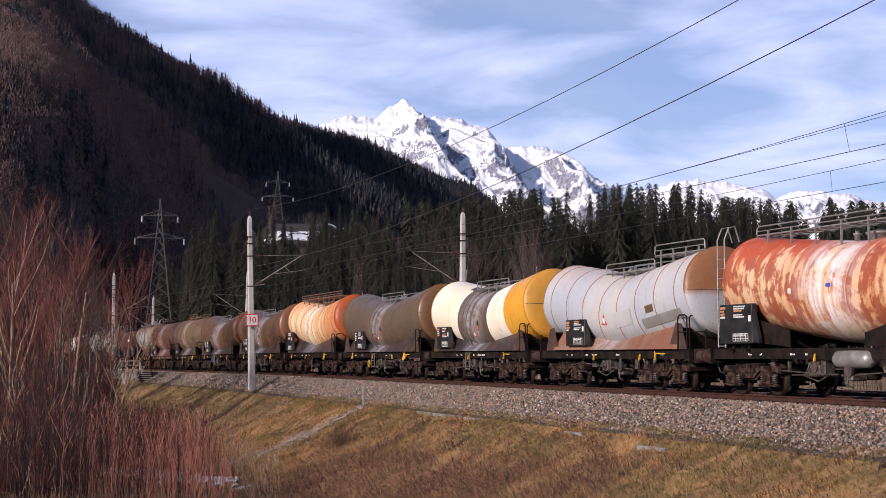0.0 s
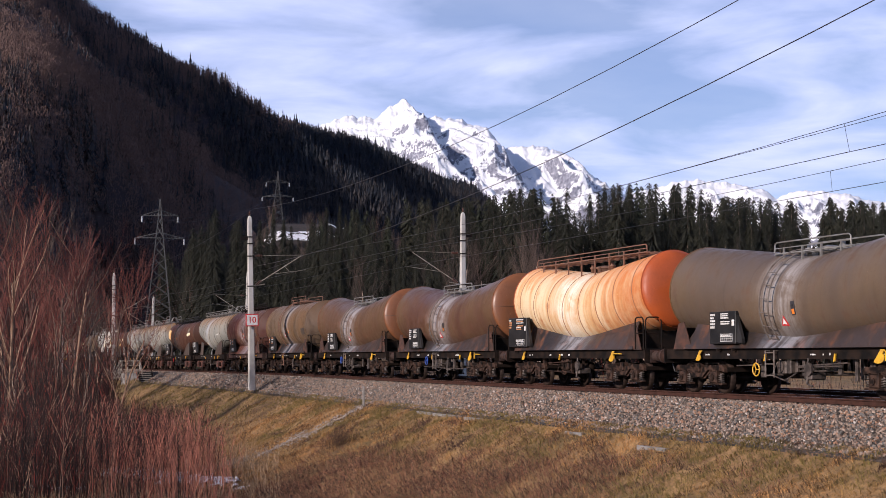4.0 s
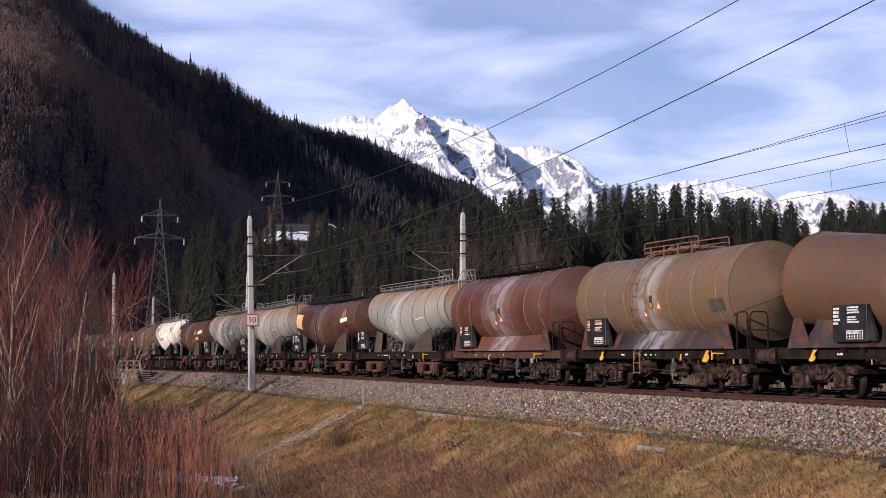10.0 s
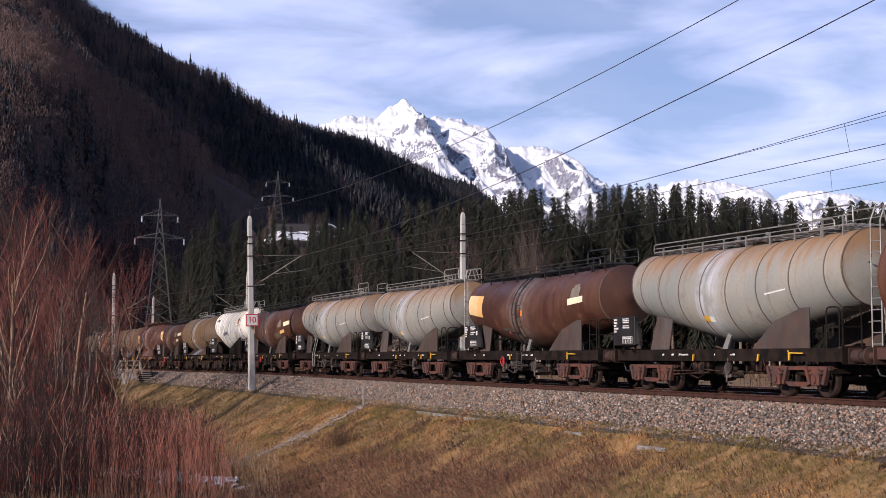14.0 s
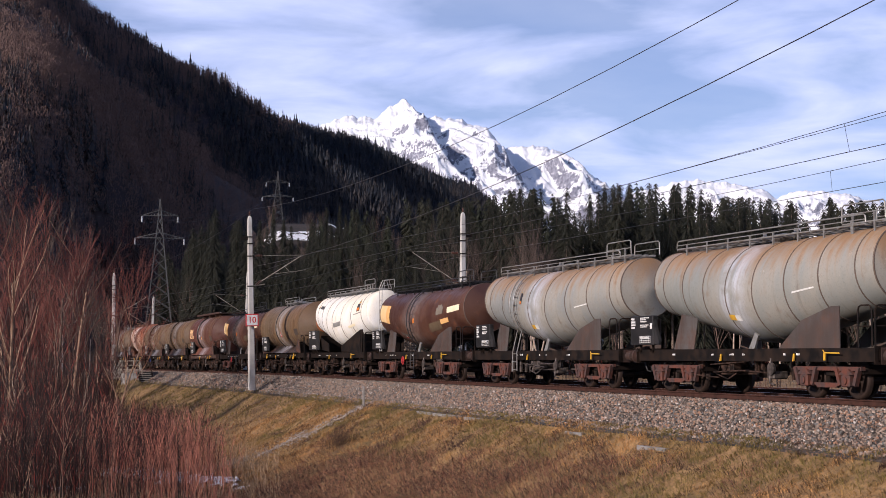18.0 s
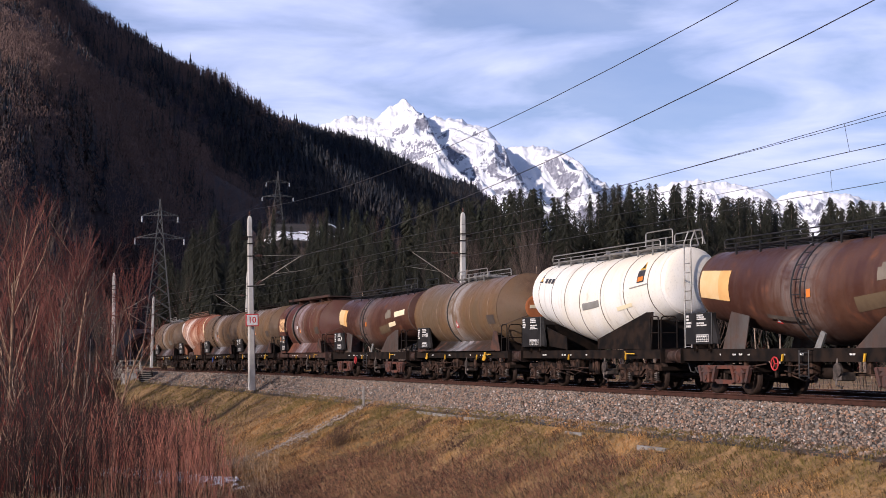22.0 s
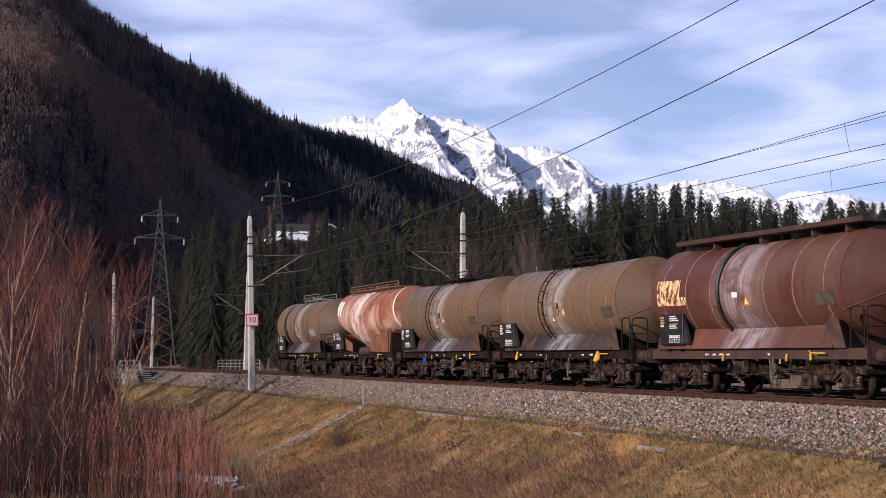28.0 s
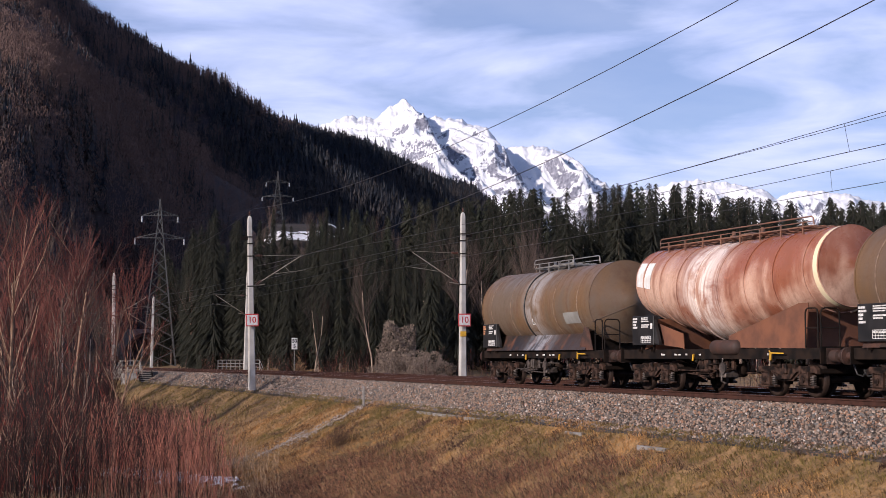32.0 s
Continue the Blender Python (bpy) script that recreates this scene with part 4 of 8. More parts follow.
def underside(wagon, seed, L, label_levers=True, old=False):
    """Brake gear, air tank, levers and hoses between the bogies."""
    rng = random.Random(seed)
    bm = bmesh.new()
    k = len(bm.verts)
    lathe(bm, [(0.10, -0.62), (0.19, -0.55), (0.19, 0.55), (0.10, 0.62)], 16, "x")
    smooth(bm)
    o = part("air_tank", bm, M["steel_dark"], wagon)
    o.location = (rng.uniform(-0.2, 0.9), -0.62, 0.66)
    bm = bmesh.new()
    x = rng.uniform(-1.6, -0.6)
    box(bm, x, x + 0.42, -1.02, -0.55, 0.58, 0.95, 0.03)
    tube(bm, [(x + 0.2, -1.05, 0.78), (x + 0.2, -0.4, 0.78)], 0.15, 12)
    box(bm, x + 0.55, x + 0.75, -1.08, -0.8, 0.6, 0.96, 0.02)
    tube(bm, [(-2.2, -0.5, 0.55), (2.2, -0.55, 0.60)], 0.03, 6)
    tube(bm, [(-2.4, 0.3, 0.62), (2.3, 0.25, 0.58)], 0.04, 6)
    tube(bm, [(x, -1.0, 0.9), (x - 0.1, -1.1, 0.55), (x + 0.5, -1.1, 0.42), (x + 0.9, -1.0, 0.62)], 0.02, 6)
    for q in range(9):                               # rods, brackets and pipes
        xx = rng.uniform(-3.2, 3.2)
        yy = rng.uniform(-1.1, -0.7)
        box(bm, xx, xx + rng.uniform(0.05, 0.2), yy, yy + 0.08, rng.uniform(0.4, 0.7), 0.98, 0.008)
    for q in range(4):
        xx, zz = rng.uniform(-3.0, 1.0), rng.uniform(0.5, 0.85)
        tube(bm, [(xx, -1.12, zz), (xx + rng.uniform(0.8, 2.2), -1.12, zz + rng.uniform(-0.12, 0.12))], 0.02, 6)
    part("brake_gear", flat_normals(bm), M["steel_rust" if rng.random() < 0.6 else "spring"], wagon)
    bm = bmesh.new()
    x = rng.uniform(0.5, 1.6)
    tube(bm, [(x, -1.15, 1.0), (x, -1.2, 0.35), (x + 0.25, -1.2, 0.30)], 0.03, 6)
    lathe_at(bm, x + 0.1, -1.24, 0.72, 0.17, 0.06)
    box(bm, x - 0.14, x + 0.2, -1.2, -0.75, 0.45, 0.66, 0.03)
    part("outlet_valve", flat_normals(bm), M["spring"], wagon)
    if label_levers:
        bm = bmesh.new()
        xl = L / 2 - rng.uniform(2.7, 3.2)
        tube(bm, [(xl, -1.24, 1.2), (xl + 0.12, -1.28, 1.14), (xl + 0.75, -1.28, 1.13)], 0.018, 6)
        prism(bm, [(xl + 0.08, 1.14), (xl + 0.15, 1.14), (xl + 0.13, 0.95), (xl + 0.08, 0.95)], -1.29, -1.26)
        part("brake_lever", flat_normals(bm), M["yellow"], wagon, "yellow brake changeover lever")
        for x0, r in ((-L / 2 + rng.uniform(2.3, 2.8), 0.10), (L / 2 - rng.uniform(2.9, 3.4), 0.14)) if 300 + 3 <= seed <= 300 + 7 or seed in (315, 318) else ():
            fb = bmesh.new()          # fan-shaped plate with its handle
            fan = [(x0, 1.22)] + [(x0 - 0.1 + 1.7 * r * math.cos(a), 1.02 + r * math.sin(a)) for a in [math.pi * (1.25 + q / 8) for q in range(9)]] + [(x0 + 0.16, 1.22)]
            prism(fb, fan, -1.26, -1.235)
            part("brake_plate", flat_normals(fb), M["yellow"], wagon, "yellow brake indicator plate")
    bm = bmesh.new()
    for i in range(7):
        xx = rng.uniform(-L / 2 + 2.4, L / 2 - 2.4)
        for q in range(rng.randint(1, 4)):
            box(bm, xx + q * 0.06, xx + q * 0.06 + 0.04, -1.186, -1.178, 1.08, 1.08 + rng.uniform(0.03, 0.06))
    tagged(part("marking", bm, M["white"], wagon), kind="stuff")


def skirt_mesh(tank, lo, hi, rise, z_low=1.27, y_low=1.30, inset=0.3):
    """Sloping apron from the sole bar up to the shell, on both sides; its upper edge follows the bend of the tank."""
    bm = bmesh.new()
    n = 12
    for sg in (-1, 1):
        rows = []
        for i in range(n + 1):
            t = i / n
            xl, xu = lo + (hi - lo) * t, lo + inset + (hi - lo - 2 * inset) * t
            r, z = tank.at(xu)
            zt = max(z_low + 0.3, Tank.ZC + z - r + rise)
            dz = Tank.ZC + z - zt
            yt = math.sqrt(max(0.04, r * r - dz * dz)) - 0.02
            zk, yk = z_low + (zt - z_low) * 0.72, min(1.12, yt + 0.10)
            rows.append([bm.verts.new(q) for q in ((xl, y_low * sg, z_low), (xu, yk * sg, zk), (xu, yt * sg, zt), (xu, (yt - 0.02) * sg, zt - 0.02), (xu, (yk - 0.03) * sg, zk - 0.01), (xl, (y_low - 0.03) * sg, z_low - 0.005))])
        for a, b in zip(rows, rows[1:]):
            for j in range(6):
                bm.faces.new((a[j], a[(j + 1) % 6], b[(j + 1) % 6], b[j]))
        bm.faces.new(rows[0])
        bm.faces.new(rows[-1][::-1])
    return flat_normals(bm)


def plate_pair(name, pts, mat, wagon, y=1.13, thick=0.025):
    """The same upright plate on both sides of the wagon."""
    for sg in (-1, 1):
        bm = bmesh.new()
        prism(bm, pts, min(y * sg, (y - thick) * sg), max(y * sg, (y - thick) * sg))
        part(name, flat_normals(bm), mat, wagon)


def torus_mesh(r, tube_r, mat):
    bm = bmesh.new()
    pts = [(r * math.cos(2 * math.pi * i / 18), 0, r * math.sin(2 * math.pi * i / 18)) for i in range(19)]
    tube(bm, pts, tube_r, 5)
    for i in range(3):
        a = i * 2.094
        tube(bm, [(0, 0, 0), (r * math.cos(a), 0, r * math.sin(a))], tube_r * 0.8, 4)
    return mesh_of("handwheel", flat_normals(bm), mat)
# Each wagon by the place of its data board along the train (metres, at the start), from the leading one to the last.
BOARDS = [26.0, 15.5, 1.8, -10.9, -25.8, -38.0, -52.1, -66.2, -78.5, -93.4, -107.1, -122.0, -135.6, -149.9, -162.45, -174.4, -188.3, -200.8, -213.8, -226.0, -237.8, -250.75]
# Coupling planes between the wagons, from the leading end to the tail.
COUPLINGS = [36.4, 23.4, 11.2, -1.05, -15.25, -27.85, -42.0, -56.3, -68.8, -81.3, -95.0, -109.8, -123.3, -137.8, -151.9, -164.15, -176.6, -190.8, -203.1, -215.5, -227.9, -240.25, -252.6]
BROWN = dict(base=(0.088, 0.042, 0.027), base2=(0.115, 0.066, 0.034), rust=(0.11, 0.045, 0.02), rust_amount=0.35, spill=0.75, spill_col=(0.42, 0.40, 0.40))
OLIVE = dict(base=(0.135, 0.092, 0.058), base2=(0.15, 0.086, 0.04), rust=(0.10, 0.05, 0.026), rust_amount=0.25, spill=0.55, spill_w=1.3, spill_col=(0.44, 0.42, 0.41))
GREY = dict(spill_w=1.0, base=(0.225, 0.235, 0.215), base2=(0.285, 0.27, 0.23), rust=(0.17, 0.085, 0.038), rust_amount=0.14, top_rust=0.95, spill=0.55, spill_col=(0.56, 0.59, 0.66))
MAROON = dict(base=(0.085, 0.028, 0.021), base2=(0.105, 0.05, 0.028), rust=(0.10, 0.03, 0.018), rust_amount=0.3, spill=0.45, spill_col=(0.5, 0.44, 0.46))
PATCHED = dict(base=(0.054, 0.021, 0.014), base2=(0.082, 0.036, 0.021), rust=(0.18, 0.055, 0.018), rust_amount=0.15, spill=0.35, spill_col=(0.3, 0.27, 0.25))
WAGONS = [
    dict(kind="dip", paint=dict(base=(0.66, 0.44, 0.26), base2=(0.50, 0.22, 0.08), rust=(0.26, 0.038, 0.013), rust_amount=0.56, top_rust=0.9, crisp=0.035, spill=0.9, spill_col=(0.8, 0.76, 0.72), streak=0.9), walk="long", label="rust red and white stained tank wagon with dipped belly"),
    dict(kind="bent", paint=dict(base=(0.385, 0.41, 0.45), base2=(0.45, 0.455, 0.45), rust=(0.40, 0.22, 0.11), rust_amount=0.1, top_rust=0.3, spill=0.5, spill_col=(0.55, 0.47, 0.36)), ends=(0.30, 0.13, 0.05), bands=8, walk="mid", end_ladder=True, label="pale grey tank wagon with rusty weld seams and orange end"),
    dict(kind="bent", paint=dict(base=(0.075, 0.048, 0.032), base2=(0.11, 0.075, 0.05), rust_amount=0.2, spill=0.6), ends=(0.62, 0.30, 0.035), sleeves=((-9, -1.7, "ivory"), (1.6, 9, "ivory"), (3.4, 9, "amber")), walk="ladder", label="tank wagon with ivory and amber end bands round a brown middle"),
    dict(kind="bent", paint=dict(OLIVE, base=(0.10, 0.072, 0.052), base2=(0.12, 0.082, 0.05)), ends=(0.17, 0.085, 0.03), walk="ladder", label="dirty brown bent tank wagon with pale spill band"),
    # cream base lightened to hold the sun's highlight on the barrel
    dict(kind="bowed", paint=dict(base=(0.74, 0.58, 0.36), base2=(0.62, 0.36, 0.15), rust=(0.45, 0.13, 0.025), rust_amount=0.22, top_rust=0.4, spill=0.9, spill_col=(0.85, 0.78, 0.64), streak=0.9, front=(0.8, 5.6, (0.50, 0.15, 0.035))), ends=(0.42, 0.085, 0.018), bands=8, band_col="rust", walk="long_low", label="cream and orange rusted tank wagon with bowed barrel"),
    dict(kind="bent", paint=BROWN, ends=(0.21, 0.08, 0.03), walk="ladder", label="dark brown bent tank wagon with pale spill band"),
    dict(kind="bent", paint=dict(BROWN, base=(0.10, 0.055, 0.032)), ends=(0.21, 0.08, 0.03), walk="ladder", label="brown bent tank wagon with scraped shell and ladder"),
    dict(kind="plain", paint=OLIVE, bands=7, walk="rusty", label="olive brown ribbed tank wagon with rusty gangway"),
    dict(kind="plain", paint=MAROON, bands=7, walk="low", frame="frame_rust", label="maroon ribbed tank wagon on rusty frame"),
    dict(kind="dip", paint=GREY, bands=8, walk="long", old=True, end_ladder=True, label="pale grey tank wagon with dipped belly and long gangway"),
    dict(kind="dip", paint=PATCHED, walk="black", old=True, patches=1, label="dark brown tank wagon with cream and tan painted patches"),
    dict(kind="dip", paint=GREY, bands=8, walk="long", old=True, end_ladder=True, label="pale grey tank wagon with rust streaked top"),
    dict(kind="dip", paint=dict(GREY, base=(0.22, 0.23, 0.22)), bands=8, walk="long", old=True, mid_ladder=True, label="grey tank wagon with rusty top and side ladder"),
    dict(kind="dip", paint=PATCHED, walk="black", old=True, patches=2, label="chocolate brown tank wagon with tan and cream patches"),
    dict(kind="dip", paint=dict(base=(0.80, 0.79, 0.75), base2=(0.76, 0.72, 0.62), rust=(0.42, 0.27, 0.12), rust_amount=0.05, top_rust=0.18, streak=0.3), bands=7, walk="galv_low", end_ladder=True, label="white tank wagon with dipped belly and yellowed top"),
    dict(kind="plain", paint=dict(OLIVE, base=(0.125, 0.085, 0.05)), bands=5, walk="galv_mid", disc=True, label="olive brown tank wagon with orange disc on its end"),
    dict(kind="dip", paint=PATCHED, walk="black", old=True, patches=2, label="brown rust streaked tank wagon with painted patches"),
    dict(kind="plain", paint=MAROON, bands=7, walk="canopy", frame="frame_rust", label="maroon tank wagon with flat roof plate and graffiti"),
    dict(kind="plain", paint=OLIVE, bands=7, walk="dark_mid", label="olive brown ribbed tank wagon with dark ladder"),
    dict(kind="plain", paint=dict(OLIVE, base=(0.12, 0.08, 0.052)), bands=6, walk="dark_mid", label="brown grey ribbed tank wagon with spill streaks"),
    # pale blotches and spill streaks paint in the sun's white highlights
    dict(kind="dip", paint=dict(base=(0.58, 0.38, 0.28), base2=(0.26, 0.092, 0.05), rust=(0.16, 0.048, 0.024), rust_amount=0.30, top_rust=0.75, spill=0.95, spill_col=(0.8, 0.7, 0.62), rough=0.30, streak=0.3), bands=8, walk="copper", label="copper coloured ribbed tank wagon with cream patch"),
    dict(kind="plain", paint=dict(OLIVE, base=(0.13, 0.095, 0.066)), bands=5, walk="galv_mid", label="last tank wagon, olive grey, with galvanised gangway"),
]
M["ivory"] = mat_tank("ivory_band_paint", (0.76, 0.68, 0.50), (0.80, 0.76, 0.66), rust_amount=0.05)
M["amber"] = mat_tank("amber_band_paint", (0.66, 0.33, 0.03), (0.62, 0.29, 0.025), rust_amount=0.05)
M["seam_rust"] = mat_plain("rusty_weld_seam", (0.36, 0.17, 0.08), (0.28, 0.15, 0.09), 6.0, 0.8)
M["seam_dark"] = mat_plain("dark_weld_seam", (0.09, 0.065, 0.05), (0.13, 0.09, 0.065), 6.0, 0.8)
# paler copy of the seam, with the light on its ridge in the colour
M["seam_lit"] = mat_plain("lit_weld_seam", (0.27, 0.19, 0.13), (0.14, 0.09, 0.06), 6.0, 0.7)
M["saddle_grey"] = mat_tank("grey_saddle_paint", (0.085, 0.08, 0.075), (0.06, 0.045, 0.038), rust_amount=0.4, rust=(0.09, 0.045, 0.028))
M["saddle_brown"] = mat_plain("brown_saddle_paint", (0.085, 0.036, 0.022), (0.03, 0.018, 0.014), 2.5, 0.75)
M["label_dark"] = mat_plain("dark_label", (0.03, 0.028, 0.03), (0.05, 0.045, 0.05), 4.0, 0.5)
M["arch_grey"] = mat_plain("grey_buff_patch_paint", (0.20, 0.17, 0.13), (0.16, 0.13, 0.10), 2.0, 0.5)
M["olive_patch"] = mat_plain("olive_patch_paint", (0.12, 0.085, 0.05), (0.09, 0.06, 0.035), 2.0, 0.5)
M["pale_patch"] = mat_plain("pale_repaint", (0.46, 0.46, 0.45), (0.42, 0.42, 0.40), 2.0, 0.5)
M["copper_saddle"] = mat_plain("rust_orange_saddle_paint", (0.19, 0.075, 0.036), (0.11, 0.045, 0.025), 1.5, 0.7)
M["disc_orange"] = mat_plain("faded_orange_paint", (0.42, 0.13, 0.03), (0.32, 0.10, 0.03), 2.0, 0.6)
M["ladder_steel"] = mat_plain("dull_ladder_steel", (0.17, 0.15, 0.13), (0.10, 0.07, 0.055), 3.0, 0.6)


def mat_graffiti():
    k = Nodes("scratched_graffiti_paint", 0.6)
    n = k.noise(1.0, 6, 0.7, k.scaled(k.pos, 7, 3, 3.5), 0.8)
    return k.done(k.mix(k.ramp(n, 0.44, 0.52), (0.11, 0.036, 0.028), (0.72, 0.46, 0.22)))


M["graffiti"] = mat_graffiti()
TRAIN = []


def build_wagon(i):
    cfg = WAGONS[i]
    front, rear = COUPLINGS[i], COUPLINGS[i + 1]
    L = front - rear
    mid = (front + rear) / 2
    old = cfg.get("old", False)
    kind = cfg["kind"]
    wagon = tagged(new("tank_wagon"), cfg["label"], "tank wagon", "wagons of the goods train")
    dip = kind in ("dip", "bowed")
    gap_r, gap_f = {"bent": (1.15, 0.72), "dip": (1.35, 0.95), "bowed": (1.3, 0.85), "plain": (1.05, 1.45)}[kind]
    tank = Tank("low_cone" if cfg.get("patches") else "cone" if old else "bowed" if i == 0 else kind, -L / 2 + gap_r, L / 2 - gap_f)
    lo, hi = tank.lo, tank.hi
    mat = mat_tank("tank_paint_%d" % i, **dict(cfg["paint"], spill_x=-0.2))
    if "ends" in cfg:
        e = cfg["ends"]
        mat_end = mat_tank("tank_end_paint_%d" % i, e, tuple(v * 0.8 for v in e), rust=tuple(v * 0.6 for v in e), rust_amount=0.25, lower=(0.40, 0.41, 0.42) if i == 1 else None, lower_z=0.12)
    else:
        mat_end = mat

    def on_tank(name, bm, m, label=""):
        o = part(name, bm, m, wagon, label)
        o.location.z = Tank.ZC
        return o
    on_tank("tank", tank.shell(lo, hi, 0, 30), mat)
    for sg in (-1, 1):
        dome, power = {"bent": (0.30, 1.0), "dip": (0.26, 0) if old or i == 20 else (0.36, 0.9), "bowed": (0.36, 0.9), "plain": (0.62 if sg > 0 else 0.3, 0 if sg > 0 else 1.0)}[kind]
        end = on_tank("tank_end", tank.end(sg, dome, power), mat_end)
        if sg > 0 and kind in ("bent", "plain"):
            sb = bmesh.new()              # welded joint across the end plate
            r, z = tank.at(hi)
            n = 9
            y0, y1, dz = (-0.97, 0.97, 0.0) if kind == "bent" else (-0.93, 0.1, -0.5)
            pts = []
            for q in range(n + 1):
                t = q / n
                yy, zz = r * (y0 + (y1 - y0) * t), r * (dz + (0.0 if kind == "bent" else 0.45 * t))
                rho = min(1.0, math.hypot(yy, zz) / r)
                pts.append((hi + (dome * (1 - rho) if power == 0 else dome * math.sin(math.acos(rho)) ** power) + 0.006, yy, z + zz))
            tube(sb, pts, 0.012, 5)
            on_tank("end_seam", sb, M["seam_dark"])
    for a, b, m in cfg.get("sleeves", ()):
        a, b = max(a, lo), min(b, hi)
        on_tank("painted_band", tank.shell(a, b, 0.006 if m == "ivory" else 0.010, 8), M[m])
    nb = cfg.get("bands", 0)
    if nb:
        seam = M["seam_rust"] if i == 1 or cfg.get("band_col") == "rust" else M["seam_dark"] if old or i == 14 else M["seam_lit"] if kind == "plain" else mat
        for j in range(nb):
            on_tank("weld_seam", tank.band(lo + (hi - lo) * (j + 0.5) / nb, 0.03 if i == 14 else 0.09 if i == 20 else 0.04, 0.026 if i == 20 else 0.010), seam)
    for sg in (-1, 1):
        on_tank("end_rim", tank.band(hi - 0.02 if sg > 0 else lo + 0.02, 0.05, 0.014), M["seam_dark"] if old else mat_end)
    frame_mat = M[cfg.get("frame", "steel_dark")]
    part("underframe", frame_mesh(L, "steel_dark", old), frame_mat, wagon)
    for sx in (-1, 1):
        for sy in (-1, 1):
            part_mesh("buffer", BUFFER, None, wagon, m=pose(sx * (L / 2 - 0.62), sy * 0.875, 1.06, 0, 0, 0 if sx > 0 else 180))
        part_mesh("screw_coupling", COUPLING, None, wagon, m=pose(sx * (L / 2 - 0.55), 0, 1.02, 0, 0, 0 if sx > 0 else 180))
    bx = L / 2 - (2.85 if old else 2.45)
    add_bogie(wagon, bx, old), add_bogie(wagon, -bx, old)
    if old:
        plate_pair("saddle", [(lo + 1.5, 1.26), (lo + 2.7, 1.26), (lo + 2.95, 2.15), (lo + 2.0, 2.3)], M["saddle_grey"], wagon)
        plate_pair("saddle", [(hi - 4.0, 1.26), (hi - 1.25, 1.26), (hi - 1.25, 2.30), (hi - 1.6, 2.30), (hi - 2.9, 1.98)], M["saddle_grey"], wagon)
        for sg in (-1, 1):
            part("saddle_leg", saddle_leg(tank.x0 + 0.2, sg), M["galv"], wagon)
    elif kind == "dip":
        mt = M["copper_saddle"] if i == 20 else M["steel_dark"]
        plate_pair("saddle", [(lo + 0.7, 1.26), (lo + 1.6, 1.42), (lo + 3.1, 1.30), (lo + 3.2, 1.26), (lo + 3.15, 1.72), (lo + 1.4, 2.1)], mt, wagon)
        plate_pair("saddle", [(hi - 4.3, 1.30), (hi - 0.5, 1.26), (hi - 0.35, 2.42), (hi - 0.8, 2.42), (hi - 4.3, 1.62)], mt, wagon)
        for x in (lo + 1.2, hi - 0.9):
            cb = bmesh.new()
            box(cb, x - 0.03, x + 0.03, -1.05, 1.05, 1.26, 2.2)
            part("cross_plate", cb, mt, wagon)
    else:
        part("apron", skirt_mesh(tank, lo + 0.75, hi - 0.55, 0.22 if i == 15 else 0.36 if kind in ("plain", "bowed") else 0.44), mat_apron(i, cfg), wagon)
        for sg, x in ((-1, lo + 0.55), (1, hi - 0.55)):
            plate_pair("end_saddle", [(x - 0.6 * sg, 1.26), (x + 0.5 * sg, 1.26), (x + 0.18 * sg, 2.02), (x - 0.15 * sg, 2.06)], M["saddle_brown"], wagon, 1.24)
            cb = bmesh.new()
            box(cb, x - 0.04, x + 0.04, -1.2, 1.2, 1.26, 1.9)
            part("cross_plate", cb, frame_mat, wagon)
    xb = BOARDS[i] - mid - (0.4 if i < 2 else -0.2 if i == 14 else 0.1)
    plate_box(wagon, xb, 100 + i, i in (0, 1, 2, 4, 7, 8, 17, 21), 1.7 if i in (0, 4, 14) else 1.5 if old or i in (1, 2) else 1.4, 1.08 if i in (0, 4, 14) else 0.90)
    part_mesh("end_handrail", END_RAIL, None, wagon, m=pose(L / 2 - 1.25, -1.26, 1.27))
    part_mesh("end_handrail", END_RAIL, None, wagon, m=pose(L / 2 - 0.66, -1.2, 1.27, 0, 0, 90))
    part_mesh("end_handrail", END_RAIL, None, wagon, m=pose(-L / 2 + 0.66, 0.6, 1.27, 0, 0, 90))
    underside(wagon, 300 + i, L, True, old)
    gear = cfg["walk"]
    wm = {"long": M["galv"], "mid": M["galv"], "ladder": M["galv"], "long_low": M["rail_galv_rust"], "rusty": M["rail_galv_rust"], "low": M["steel_dark"], "black": M["black"], "galv_low": M["galv"], "galv_mid": M["galv"], "canopy": M["frame_rust"], "dark_mid": M["steel_dark"], "copper": M["rail_galv_rust"]}[gear]
    c = tank.x0
    if gear in ("long", "galv_low", "copper", "black", "long_low", "low"):
        walkway(tank, wagon, lo + 0.7, hi - 0.9, wm, 0.26, posts=8)
        if gear in ("long", "galv_low", "black"):
            walkway(tank, wagon, hi - 1.9, hi - 0.1, wm, 0.5, posts=2, both=True)
    elif gear == "canopy":
        rb = bmesh.new()
        z = tank.at(c)[0] + tank.at(c)[1] + 0.12
        prism(rb, [(lo + 0.6, z), (hi + 0.2, z), (hi + 0.2, z + 0.05), (lo + 0.6, z + 0.05)], -0.85, 0.85)
        prism(rb, [(lo + 0.6, z + 0.05), (hi + 0.2, z + 0.05), (hi + 0.2, z + 0.12), (lo + 0.6, z + 0.12)], -0.86, -0.8)
        for x in (-2.5, 0, 2.5, 4):
            box(rb, x - 0.05, x + 0.05, -0.7, 0.7, z - 0.2, z)
        on_tank("roof_plate", flat_normals(rb), wm, "flat rust brown roof plate")
        pb = bmesh.new()
